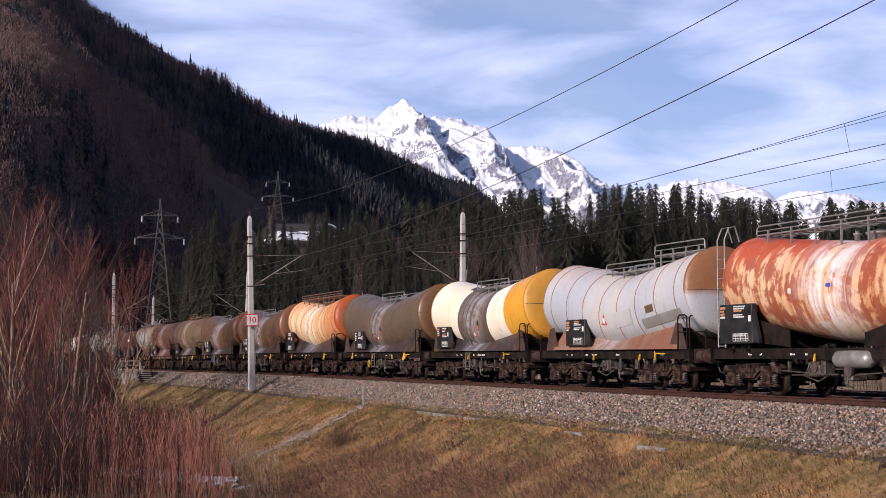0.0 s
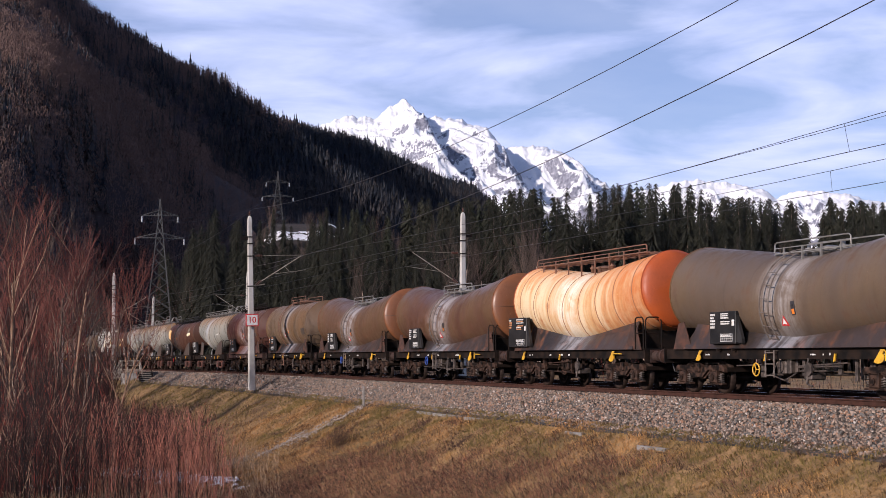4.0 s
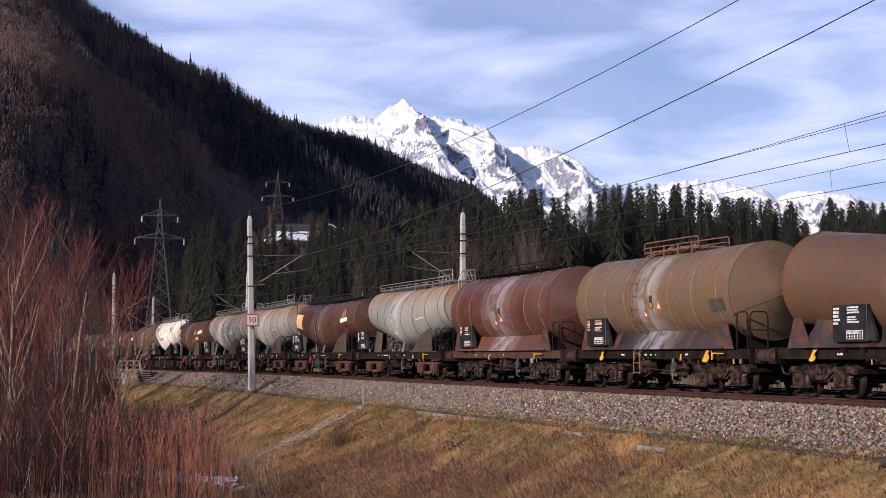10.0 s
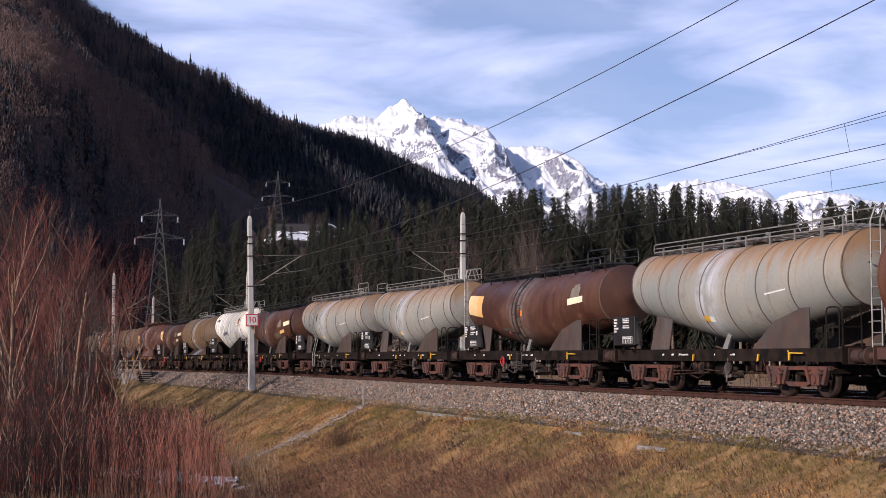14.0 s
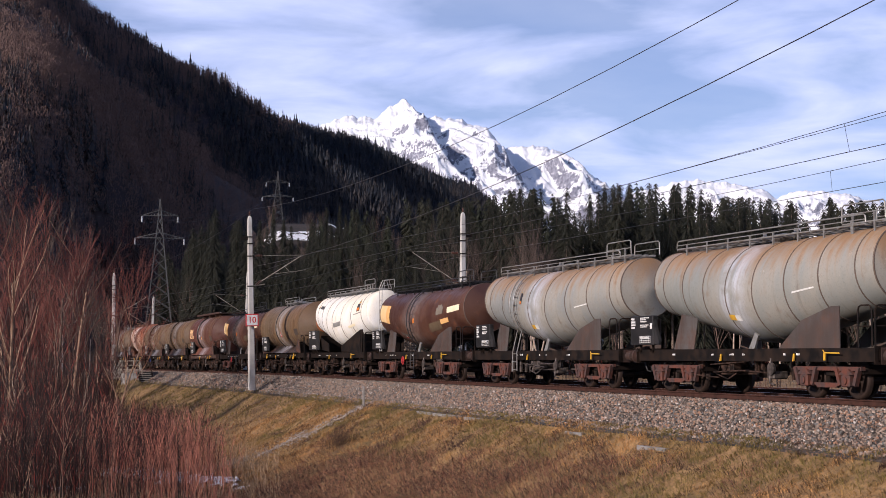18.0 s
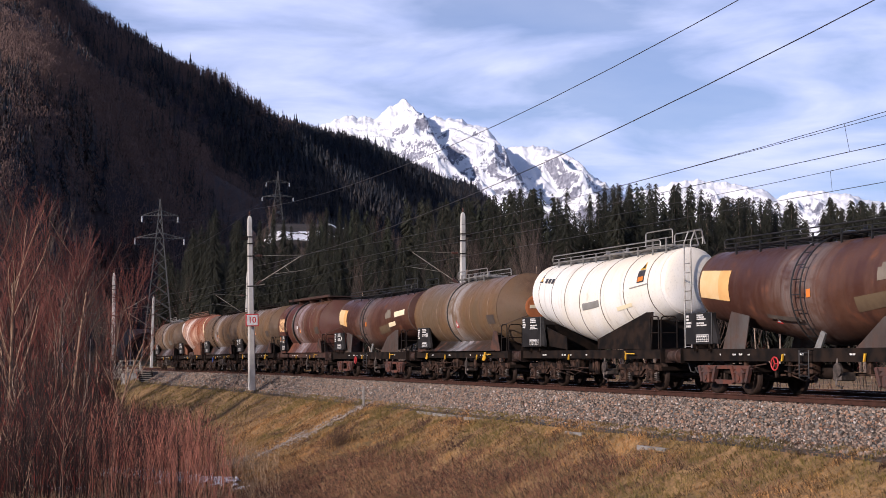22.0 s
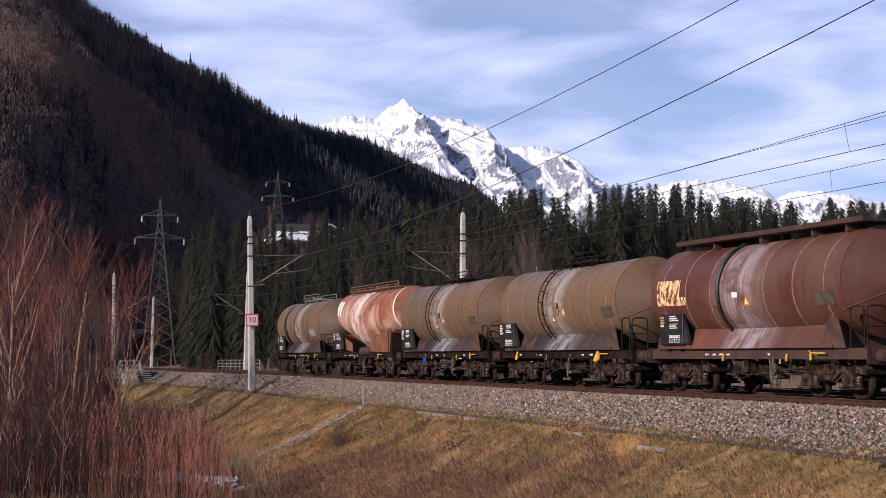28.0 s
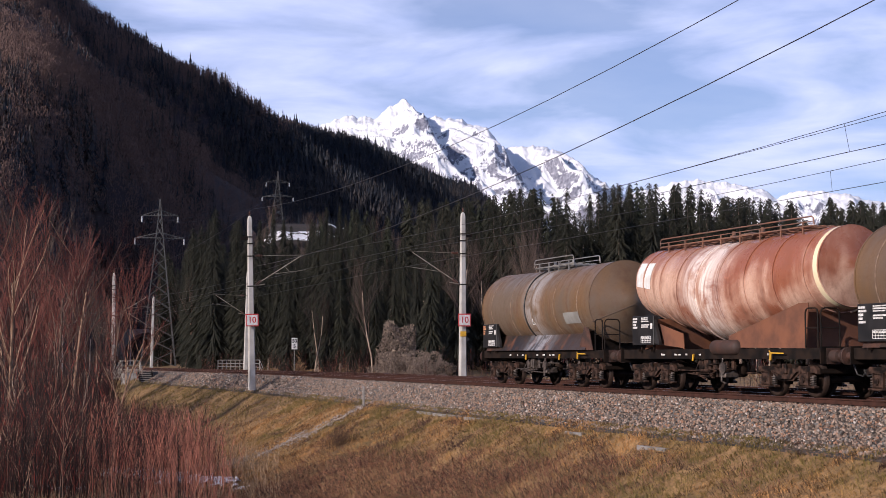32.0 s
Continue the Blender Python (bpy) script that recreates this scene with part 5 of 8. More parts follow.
        tube(pb, [tank.point(c - 0.9, a, 0.06) for a in range(-60, 91, 10)] + [(c - 0.9, -1.3, 0.6 - Tank.ZC)][:0], 0.05, 6)
        on_tank("fill_pipe", pb, M["black"])
    else:
        walkway(tank, wagon, c - 1.6, c + 1.9, wm, 0.32, posts=4, both=True)
        if i == 1:
            walkway(tank, wagon, c + 1.9, hi - 0.1, wm, 0.34, posts=4)
        if gear in ("ladder", "rusty", "dark_mid"):
            ladder_on(tank, wagon, c - 0.75, wm if gear != "ladder" else M["ladder_steel"])
    if cfg.get("end_ladder"):
        ladder_end(tank, wagon, hi + 0.72, M["galv"])
    if cfg.get("mid_ladder"):
        ladder_on(tank, wagon, c - 2.2, M["galv"], -40, 95)
    if gear == "black":
        ladder_on(tank, wagon, c - 0.1, wm, -70, 95)
    if gear == "galv_mid":
        hb = bmesh.new()
        tube(hb, [tank.point(c - 0.6, a, 0.03) for a in range(-75, 91, 11)], 0.028, 6)
        on_tank("hose", hb, M["hose"])
    dome_parts(tank, wagon, c + 0.2 if gear != "canopy" else c + 1.2, wm if gear != "canopy" else M["galv"])
    fittings(i, tank, wagon, on_tank, L)
    TRAIN.append((wagon, mid))
    return wagon, tank


WHEELS = {}


def fittings(i, tank, wagon, on_tank, L):
    """Labels, repainted patches and loose fittings that set each wagon apart."""
    lo, hi, c = tank.lo, tank.hi, tank.x0
    kind = WAGONS[i]["kind"]
    rng = random.Random(900 + i)

    def p(x0, x1, a0, a1, m, name="painted_patch", lift=0.012):
        return patch(tank, wagon, x0, x1, a0, a1, M[m], name, lift)
    if kind in ("bent", "plain") and i not in (1, 15, 17, 21):
        sign_triangle(tank, wagon, c - 0.12, -26, 0.30, M["red"], M["white"])
        p(c + 0.28, c + 0.46, -14, 2, "label_dark", "hazard_label")
        p(c + 0.31, c + 0.43, -13, -7, "orange", "hazard_label", 0.016)
        sign_triangle(tank, wagon, c + 0.37, -5, 0.13, M["yellow"], M["black"])
    if i in (7, 15, 18, 19, 17):
        p(hi - 1.15, hi - 0.35, -24, -9, "dark_patch")
    if i in (7, 19, 18):
        sign_triangle(tank, wagon, c + 0.85, -16, 0.28, M["orange"], M["white"])
    if i == 8:
        p(hi - 0.95, hi - 0.55, -20, -12, "dark_patch")
        sign_triangle(tank, wagon, c + 0.5, -22, 0.36, M["red"], M["white"])
    if i == 21:
        p(hi - 2.2, hi - 0.95, -30, -13, "grey_patch")
        sign_triangle(tank, wagon, c - 0.05, -28, 0.26, M["white"], M["grey_patch"])
    if i in (10, 13, 16):
        p(lo + 0.1, lo + 1.25, -18, 26, "cream_tan")
        p(lo + 1.25, lo + 1.9, -18, 26, "tan_patch")
        if i == 10:
            p(hi - 2.1, hi - 1.45, 6, 24, "arch_grey")
            p(hi - 1.98, hi - 1.57, 24, 30, "arch_grey")
            p(hi - 2.3, hi - 1.2, -5, 6, "cream")
        else:
            p(hi - 3.0, hi - 2.25, -1, 14, "arch_grey")
            p(hi - 2.86, hi - 2.39, 14, 19, "arch_grey")
            p(hi - 1.8, hi - 0.5, -3, 10, "cream")
            p(hi - 2.6, hi - 1.75, -22, -12, "tan_patch" if i == 13 else "cream")
            p(hi - 3.9, hi - 2.6, -32, -14, "olive_patch")
        p(c - 1.9, c - 0.2, -31, -26, "dark_patch", "drip_plate", 0.10)
        p(c + 0.15, c + 0.33, -6, 3, "orange", "hazard_label")
        sign_triangle(tank, wagon, c - 1.6, -40, 0.28, M["red"], M["white"])
    if i in (9, 11, 12):
        p(c - 0.75, c - 0.4, -34, -27, "yellow", "hazard_label")
        p(c - 0.4, c - 0.1, -34, -27, "white", "hazard_label")
        p(hi - 3.2, hi - 2.3, -14, -12, "white", "marking")
        if i == 12:
            p(c - 1.7, c - 1.5, 4, 22, "label_dark", "hazard_label")
            sign_triangle(tank, wagon, c - 1.6, 18, 0.16, M["yellow"], M["black"])
            p(c - 1.67, c - 1.53, 5, 9, "orange", "hazard_label", 0.016)
    if i == 14:
        # owner's mark as plain dark shapes
        sign_triangle(tank, wagon, lo + 0.75, 23, 0.34, M["label_dark"], M["yellow"])
        for q in range(3):
            p(lo + 1.15 + q * 0.34, lo + 1.40 + q * 0.34, 23, 32, "label_dark", "owner_mark")
        p(c + 0.2, c + 1.3, -12, -3, "grey_patch")
        p(c + 2.3, c + 3.2, -26, -20, "cream")
        p(hi - 1.35, hi - 0.95, 6, 26, "label_dark", "hazard_label")
        p(hi - 1.30, hi - 1.0, 8, 15, "orange", "hazard_label", 0.016)
        sign_triangle(tank, wagon, hi - 1.15, 17, 0.2, M["yellow"], M["black"])
        sign_triangle(tank, wagon, hi - 1.15, 27, 0.3, M["yellow"], M["black"])
        p(hi - 1.75, hi - 0.7, 0, 2, "grey_patch", "marking")
    if i == 15:
        sign_triangle(tank, wagon, c + 0.35, -26, 0.34, M["red"], M["white"])
        db = bmesh.new()
        for v in lathe(db, [(0.46, 0.0), (0.47, 0.05), (0.40, 0.07)], 28, "x"):
            v.co += Vector((hi + 0.66, 0, tank.at(hi)[1] + 0.05))
        d = on_tank("end_disc", db, M["disc_orange"], "orange painted end disc")
        bb = bmesh.new()
        box(bb, hi + 0.73, hi + 0.745, -0.3, 0.3, tank.at(hi)[1] + 0.0, tank.at(hi)[1] + 0.13)
        on_tank("disc_bar", bb, M["cream"])
    if i == 17:
        p(lo + 0.35, lo + 1.75, -14, 17, "graffiti", "graffiti")
        p(lo + 1.75, lo + 2.1, -14, -4, "graffiti", "graffiti")
        p(c - 0.2, c + 0.1, -8, -2, "white", "hazard_label")
        sign_triangle(tank, wagon, c + 0.5, -18, 0.3, M["orange"], M["cream"])
    if i == 20:
        p(lo + 0.06, lo + 1.15, -6, 36, "white")
        on_tank("painted_band", tank.shell(hi - 0.22, hi, 0.006, 2), M["cream"])
    if i in (0, 20):
        ab = bmesh.new()
        for v in lathe(ab, [(0.05, -0.75), (0.16, -0.70), (0.215, -0.6), (0.22, 0.0), (0.215, 0.6), (0.16, 0.70), (0.05, 0.75)], 18, "x"):
            v.co += Vector((0.8, -1.12, 1.30 if i == 20 else 0.98))
        smooth(ab)
        part("air_reservoir", ab, M["frame_rust" if i == 20 else "galv"], wagon)
    if i == 0:
        p(c - 2.0, c - 1.85, -6, 0, "white", "hazard_label")
        p(c - 0.3, c - 0.1, 5, 9, "blue", "hazard_label")
    if i == 1:
        p(c + 2.6, c + 3.1, -14, -4, "olive_patch")
        p(c + 2.2, hi - 0.5, -34, -20, "grey_patch")
        sign_triangle(tank, wagon, c - 0.3, -16, 0.36, M["red"], M["white"])
        p(c + 0.3, c + 1.6, -22, 0, "pale_patch")
    if i == 2:
        p(c - 2.4, c - 0.9, 62, 78, "dark_patch")
    if i in (3, 5, 6, 10, 13, 16, 19):
        key = {3: "yellow", 5: "blue", 6: "blue", 19: "blue"}.get(i, "red")
        if key not in WHEELS:
            WHEELS[key] = torus_mesh(0.17, 0.02, M[key])
        part_mesh("handwheel", WHEELS[key], None, wagon, m=pose(c - rng.uniform(1.4, 2.0), -1.3, 0.86 if key != "yellow" else 0.7))
    for k in range(1 + i % 2):
        hb = bmesh.new()
        x = (c - 1.2, c + 2.2)[k] + rng.uniform(-0.3, 0.3)
        prism(hb, [(x, 1.12), (x + 0.05, 1.12), (x + 0.01, 0.93), (x - 0.05, 0.92)], -1.24, -1.2)
        part("release_handle", flat_normals(hb), M["yellow"], wagon)


def saddle_leg(x, sg):
    bm = bmesh.new()
    prism(bm, [(x - 0.16, 1.26), (x + 0.12, 1.26), (x + 0.34, 1.62), (x + 0.16, 1.7)], min(1.08 * sg, 1.02 * sg), max(1.08 * sg, 1.02 * sg))
    return flat_normals(bm)


def ladder_end(tank, wagon, x, mat):
    """Straight ladder up to the gangway at the leading end."""
    bm = bmesh.new()
    r, z = tank.at(x)
    top = Tank.ZC + z + r + 0.5
    y = -0.5
    for dx in (-0.2, 0.2):
        tube(bm, [(x + dx, y, 1.2), (x + dx, y, top - 0.4), (x + dx, y + 0.15, top - 0.05), (x + dx, y + 0.35, top), (x + dx, y + 0.5, top - 0.45)], 0.022, 6)
    for i in range(10):
        tube(bm, [(x - 0.2, y, 1.35 + i * 0.28), (x + 0.2, y, 1.35 + i * 0.28)], 0.015, 5)
    for zz in (1.9, 3.4):                               # brackets to the end plate
        tube(bm, [(x - 0.2, y, zz), (x - 0.62, y + 0.2, zz)], 0.02, 5)
    part("ladder", flat_normals(bm), mat, wagon)


def mat_apron(i, cfg):
    key = "apron_%d" % i
    b = cfg["paint"]["base"]
    if i == 1:
        base, base2 = (0.26, 0.15, 0.09), (0.20, 0.085, 0.045)
    elif cfg.get("frame") == "frame_rust":
        base, base2 = (0.13, 0.05, 0.03), (0.09, 0.038, 0.026)
    else:
        base, base2 = (0.022, 0.018, 0.016), (0.045, 0.03, 0.023)
    M[key] = mat_tank("apron_paint_%d" % i, base, base2, rust_amount=0.3, spill=0.55, spill_col=(0.42, 0.42, 0.45))
    return M[key]


BUILT = [build_wagon(i) for i in range(len(WAGONS))]
# ---- masts, wires, signs, pylons ----
M["railing_paint"] = mat_plain("weathered_grey_railing", (0.34, 0.31, 0.26), (0.2, 0.17, 0.13), 4.0, 0.7)


def glyph(parent, text, size, m, material, name="lettering", bold=0.03):
    cu = bpy.data.curves.new(name, "FONT")
    cu.body, cu.size, cu.align_x, cu.align_y, cu.extrude = text, size, "CENTER", "CENTER", 0.002
    cu.offset = size * bold
    tmp = bpy.data.objects.new("tmp_text", cu)
    scene.collection.objects.link(tmp)
    dg = bpy.context.evaluated_depsgraph_get()
    me = bpy.data.meshes.new_from_object(tmp.evaluated_get(dg))
    bpy.data.objects.remove(tmp)
    me.materials.clear()
    me.materials.append(material)
    return part_mesh(name, me, None, parent, m=m)


def square_post(bm, z0, z1, w0, w1):
    rows = []
    for z, w in ((z0, w0), (z1 - 0.25, w1), (z1 - 0.1, w1 * 0.8), (z1, w1 * 0.35)):
        a, c = w / 2, w * 0.12
        rows.append([bm.verts.new((x, y, z)) for x, y in ((-a + c, -a), (a - c, -a), (a, -a + c), (a, a - c), (a - c, a), (-a + c, a), (-a, a - c), (-a, -a + c))])
    for p, q in zip(rows, rows[1:]):
        for j in range(8):
            bm.faces.new((p[j], p[(j + 1) % 8], q[(j + 1) % 8], q[j]))
    bm.faces.new(rows[-1])
    bm.faces.new(rows[0][::-1])


MAST_TOP = 9.45


def mast(s, d, lean=0.0, base=-0.9, sign=False, marker=False, top=MAST_TOP, reach=3.4):
    """Concrete catenary mast; its arm reaches over the nearer track. d > 0 stands on the eye's side."""
    x, y, z, a = track(s, d)
    side = 1 if d > 0 else -1
    ob = new("catenary_mast")
    ob.matrix_basis = pose(x, y, z, 0, 0, math.degrees(a) - 90) @ pose(0, 0, 0, lean, 0, 0)
    tagged(ob, "tapered white concrete catenary mast with cantilever arm" + (" and red framed sign" if sign else ""), "mast", "catenary masts")
    bm = bmesh.new()
    square_post(bm, base, top, 0.40, 0.25)
    part("post", flat_normals(bm), M["concrete"], ob)
    # local frame: x along the track towards the eye, y across it; the track lies on the side of sg
    sg = side
    for zz, w in ((8.15, 0.34), (7.75, 0.35), (5.2, 0.37), (7.0, 0.35)):
        bm = bmesh.new()
        box(bm, -w / 2, w / 2, -w / 2, w / 2, zz, zz + 0.06)
        part("steel_clamp", bm, M["steel_dark"], ob)
    bm = bmesh.new()
    tube(bm, [(0, 0.2 * sg, 5.25), (0, 0.85 * sg, 5.35)], 0.03, 6)
    tube(bm, [(0, 0.2 * sg, 5.25), (0, reach * 0.92 * sg, 7.05)], 0.03, 6)
    tube(bm, [(0, 0.2 * sg, 7.05), (0, reach * sg, 7.1)], 0.012, 6)
    tube(bm, [(0, reach * 0.4 * sg, 5.95), (0, reach * 1.0 * sg, 6.2)], 0.014, 6)
    tube(bm, [(0, reach * 0.62 * sg, 6.42), (0, reach * 0.7 * sg, 6.08)], 0.008, 5)
    part("cantilever", flat_normals(bm), M["railing_paint"], ob)
    for y0, z0, y1, z1 in ((0.3, 5.32, 0.65, 5.54), (0.3, 7.05, 0.7, 7.06)):
        ib = bmesh.new()
        n = 5
        p0, p1 = Vector((0, y0 * sg, z0)), Vector((0, y1 * sg, z1))
        for i in range(n):
            q = p0.lerp(p1, (i + 0.5) / n)
            tube(ib, [q - (p1 - p0) * 0.05, q + (p1 - p0) * 0.05], 0.075, 8)
        part("insulator", flat_normals(ib), M["insulator_brown"], ob)
    ib = bmesh.new()
    lathe(ib, [(0.03, top - 0.02), (0.03, top + 0.05), (0.07, top + 0.08), (0.03, top + 0.12), (0.07, top + 0.16), (0.03, top + 0.2), (0.02, top + 0.3)], 10, "z")
    part("top_insulator", flat_normals(ib), M["insulator_brown"], ob)
    bm = bmesh.new()
    box(bm, -0.06, 0.06, -0.55 * sg if sg > 0 else 0.1, 0.55 if sg < 0 else -0.1, 8.0, 8.2)
    part("top_bracket", flat_normals(bm), M["steel_dark"], ob)
    if sign:
        zs = 3.2 if d > 0 else 3.15
        sb = bmesh.new()
        box(sb, 0.30, 0.33, -0.39, 0.39, zs - 0.37, zs + 0.37, 0.006)
        face = part("sign_frame", sb, M["red"], ob, "red framed square distance sign")
        fb = bmesh.new()
        box(fb, 0.332, 0.338, -0.325, 0.325, zs - 0.305, zs + 0.305)
        part("sign_face", fb, M["white"], ob)
        glyph(ob, "10", 0.5, Matrix.Translation((0.341, 0, zs)) @ Euler((radians(90), 0, radians(90))).to_matrix().to_4x4(), M["red"], "numerals", 0.012)
        kb = bmesh.new()
        box(kb, 0.18, 0.30, -0.2, 0.2, zs - 0.2, zs - 0.15)
        box(kb, 0.18, 0.30, -0.2, 0.2, zs + 0.15, zs + 0.2)
        part("sign_bracket", kb, M["steel_dark"], ob)
    if marker:
        mb = bmesh.new()
        box(mb, 0.2, 0.215, -0.22, 0.14, 2.2, 2.5)
        part("marker_plate", mb, M["yellow"], ob, "yellow marker plate")
        mb = bmesh.new()
        for zz in (2.05, 2.5):
            v = [mb.verts.new(p) for p in ((0.22, 0.24, zz - 0.12), (0.22, 0.36, zz), (0.22, 0.24, zz + 0.12), (0.22, 0.12, zz))]
            mb.faces.new(v)
        part("marker_squares", mb, M["black"], ob)
    return ob


MASTS_NEAR = [38.0, -25.9, -86.5, -146, -206, -262, -318]
MASTS_FAR = [45.0, -19.6, -79.3, -139.0, -199, -258, -318, -372]
for i, s in enumerate(MASTS_NEAR):
    mast(s, (3.8, 2.85, 3.4, 2.85, 2.85, 2.85, 2.85)[i], (1.2, 1.3, 0.3, 0, 0.5, 0, 0)[i], -0.95, sign=i == 1)
for i, s in enumerate(MASTS_FAR):
    mast(s, -8.2, (0, -0.2, -1.0, -1.0, 0, 0, 0, 0)[i], -0.95, sign=i == 1, marker=i == 1)


def wire(points, r, name="wire", label="", thing=None):
    """A round wire through points of the plan."""
    cu = bmesh.new()
    tube(cu, points, r, 5)
    return part(name, flat_normals(cu), M["wire"], thing, label)


def sag(a, b, drop, n=14):
    return [a.lerp(b, i / n) - Vector((0, 0, drop * 4 * (i / n) * (1 - i / n))) for i in range(n + 1)]


def build_wires():
    for which, rows, d, label in (("near", MASTS_NEAR, CENTRE_D, "near track"), ("far", MASTS_FAR, FAR_D, "far track")):
        line = tagged(new("overhead_line"), "dark catenary and contact wire over the " + label, "overhead line", "overhead lines")
        post_d = [3.8, 2.85, 3.4, 2.85, 2.85, 2.85, 2.85] if which == "near" else [-8.2] * 9
        for i in range(len(rows) - 1):
            z_s = [d + (0.2 if (i + k) % 2 else -0.2) for k in (0, 1)]
            zw, zm = (6.36, 7.33) if which == "near" else (6.23, 7.21)
            a, b = along(rows[i], z_s[0], zw), along(rows[i + 1], z_s[1], zw)
            wire(sag(a, b, 0.03, 6), 0.010, "contact_wire", thing=line)
            c, e = along(rows[i], d, zm), along(rows[i + 1], d, zm)
            cat = sag(c, e, 0.52 if which == "near" else 0.4)
            if which == "near" and i == 0:
                wire([along(rows[0], d - 0.1, 7.12), along(22.3, d, 6.93), along(14.0, d + 0.1, 6.80)], 0.008, "stitch_wire", thing=line)
            wire(cat, 0.009, "messenger_wire", thing=line)
            for k in (2, 5, 9, 12):
                p = cat[k]
                q = a.lerp(b, k / 14)
                wire([p, Vector((q.x, q.y, q.z))], 0.006, "dropper", thing=line)
            if which == "near":
                c2, e2 = along(rows[i], post_d[i], MAST_TOP + 0.42), along(rows[i + 1], post_d[i + 1], MAST_TOP + 0.42)
                wire(sag(c2, e2, 1.1), 0.012, "feeder_wire", thing=line)
            if which == "near" and i == 0:
                wire(sag(along(rows[0], 3.6, 8.45), along(rows[1], 2.6, 6.45), 0.85), 0.014, "anchor_wire", thing=line)


build_wires()


def lattice_pylon(x, y, z, h, w, arms, turn):
    """Four-legged lattice pylon with two cross-arms."""
    ob = tagged(new("power_pylon"), "tall grey lattice power pylon with two cross arms", "pylon", "power pylons")
    ob.matrix_basis = pose(x, y, z, 0, 0, turn)
    bm = bmesh.new()

    def half_width(t):
        return w / 2 * (1 - t) ** 1.15 + w * 0.055 * (1 - t) + 0.06
    n = 15
    lv = [1 - (1 - i / n) ** 1.35 for i in range(n + 1)]
    cs = ((-1, -1), (1, -1), (1, 1), (-1, 1))
    leg = 0.0036 * h
    for i in range(n):
        z0, z1, a, b = lv[i] * h, lv[i + 1] * h, half_width(lv[i]), half_width(lv[i + 1])
        for k in range(4):
            p, q = cs[k], cs[(k + 1) % 4]
            tube(bm, [(p[0] * a, p[1] * a, z0), (p[0] * b, p[1] * b, z1)], leg, 4)
            tube(bm, [(p[0] * a, p[1] * a, z0), (q[0] * b, q[1] * b, z1)], leg * 0.55, 3)
            tube(bm, [(q[0] * a, q[1] * a, z0), (p[0] * b, p[1] * b, z1)], leg * 0.55, 3)
    part("lattice_tower", bm, M["lattice"], ob)
    for t, reach in arms:
        ab, zz, hw = bmesh.new(), t * h, half_width(t)
        for sg in (-1, 1):
            tip = (sg * reach, 0, zz)
            for yy in (-hw, hw):
                tube(ab, [(0, yy, zz), tip], leg * 0.7, 4)
                tube(ab, [(0, yy, zz + 0.055 * h * 0.6), tip], leg * 0.7, 4)
            for k in range(1, 6):
                f = k / 6
                tube(ab, [(sg * reach * f, 0, zz), (sg * reach * (f - 0.12), 0, zz + 0.033 * h * (1 - f + 0.12))], leg * 0.45, 3)
        part("cross_arm", ab, M["lattice"], ob)
        for sg in (-1, 1):
            ib = bmesh.new()
            for k in range(6):
                tube(ib, [(sg * reach, 0, zz - 0.2 - k * 0.2), (sg * reach, 0, zz - 0.33 - k * 0.2)], 0.17, 8)
            part("insulator", ib, M["insulator"], ob)
    return ob


lattice_pylon(-57.6, 300, -1.0, 34.0, 6.2, ((0.90, 3.6), (0.765, 4.9)), 12)
lattice_pylon(-50.4, 449, 34.0, 23.4, 4.6, ((0.855, 3.5), (0.665, 4.7)), 10)


def power_lines():
    line = tagged(new("power_line"), "thin high voltage conductors between pylons", "power line")
    a, b = Vector((-57.6, 300, -1)), Vector((-50.4, 449, 34))
    c = Vector((420, 560, 44))
    for t1, r1, t2, r2 in ((0.90, 3.6, 0.855, 3.5), (0.765, 4.9, 0.665, 4.7)):
        for sg in (-1, 1):
            p, q = a + Vector((sg * r1, 0, 34 * t1 - 1.4)), b + Vector((sg * r2, 0, 23.4 * t2 - 1.4))
            wire(sag(p, q, 2.5), 0.018, "conductor", thing=line)
            wire(sag(q, c + Vector((0, sg * 4, 27 * t2)), 9.0, 24), 0.020, "conductor", thing=line)
            wire(sag(p, Vector((-330 + sg * 6, 120, 60 + 20 * t1)), 6.0, 20), 0.018, "conductor", thing=line)


power_lines()


def speed_board(s, d):
    x, y, z, a = track(s, d)
    ob = tagged(new("distance_board"), "small white board with black kilometre figures on a thin post", "track sign")
    ob.matrix_basis = pose(x, y, z, 0, 0, math.degrees(a) - 90)
    bm = bmesh.new()
    tube(bm, [(0, 0, -0.8), (0, 0, 2.75)], 0.035, 8)
    part("post", bm, M["galv"], ob)
    bm = bmesh.new()
    box(bm, 0.04, 0.06, -0.25, 0.25, 1.75, 2.7, 0.01)
    part("board", bm, M["white"], ob)
    turn = Euler((radians(90), 0, radians(90))).to_matrix().to_4x4()
    glyph(ob, "50", 0.42, Matrix.Translation((0.063, 0, 2.44)) @ turn, M["black"], "numerals")
    glyph(ob, "5", 0.42, Matrix.Translation((0.063, 0, 2.0)) @ turn, M["black"], "numerals")


speed_board(-60.0, -8.2)


# ---- tunnel mouth ----
# the tunnel's inner darkness is put into the lining's colour
M["dark_lining"] = mat_plain("dark_tunnel_lining", (0.045, 0.04, 0.036), (0.025, 0.022, 0.02), 1.5, 0.95)


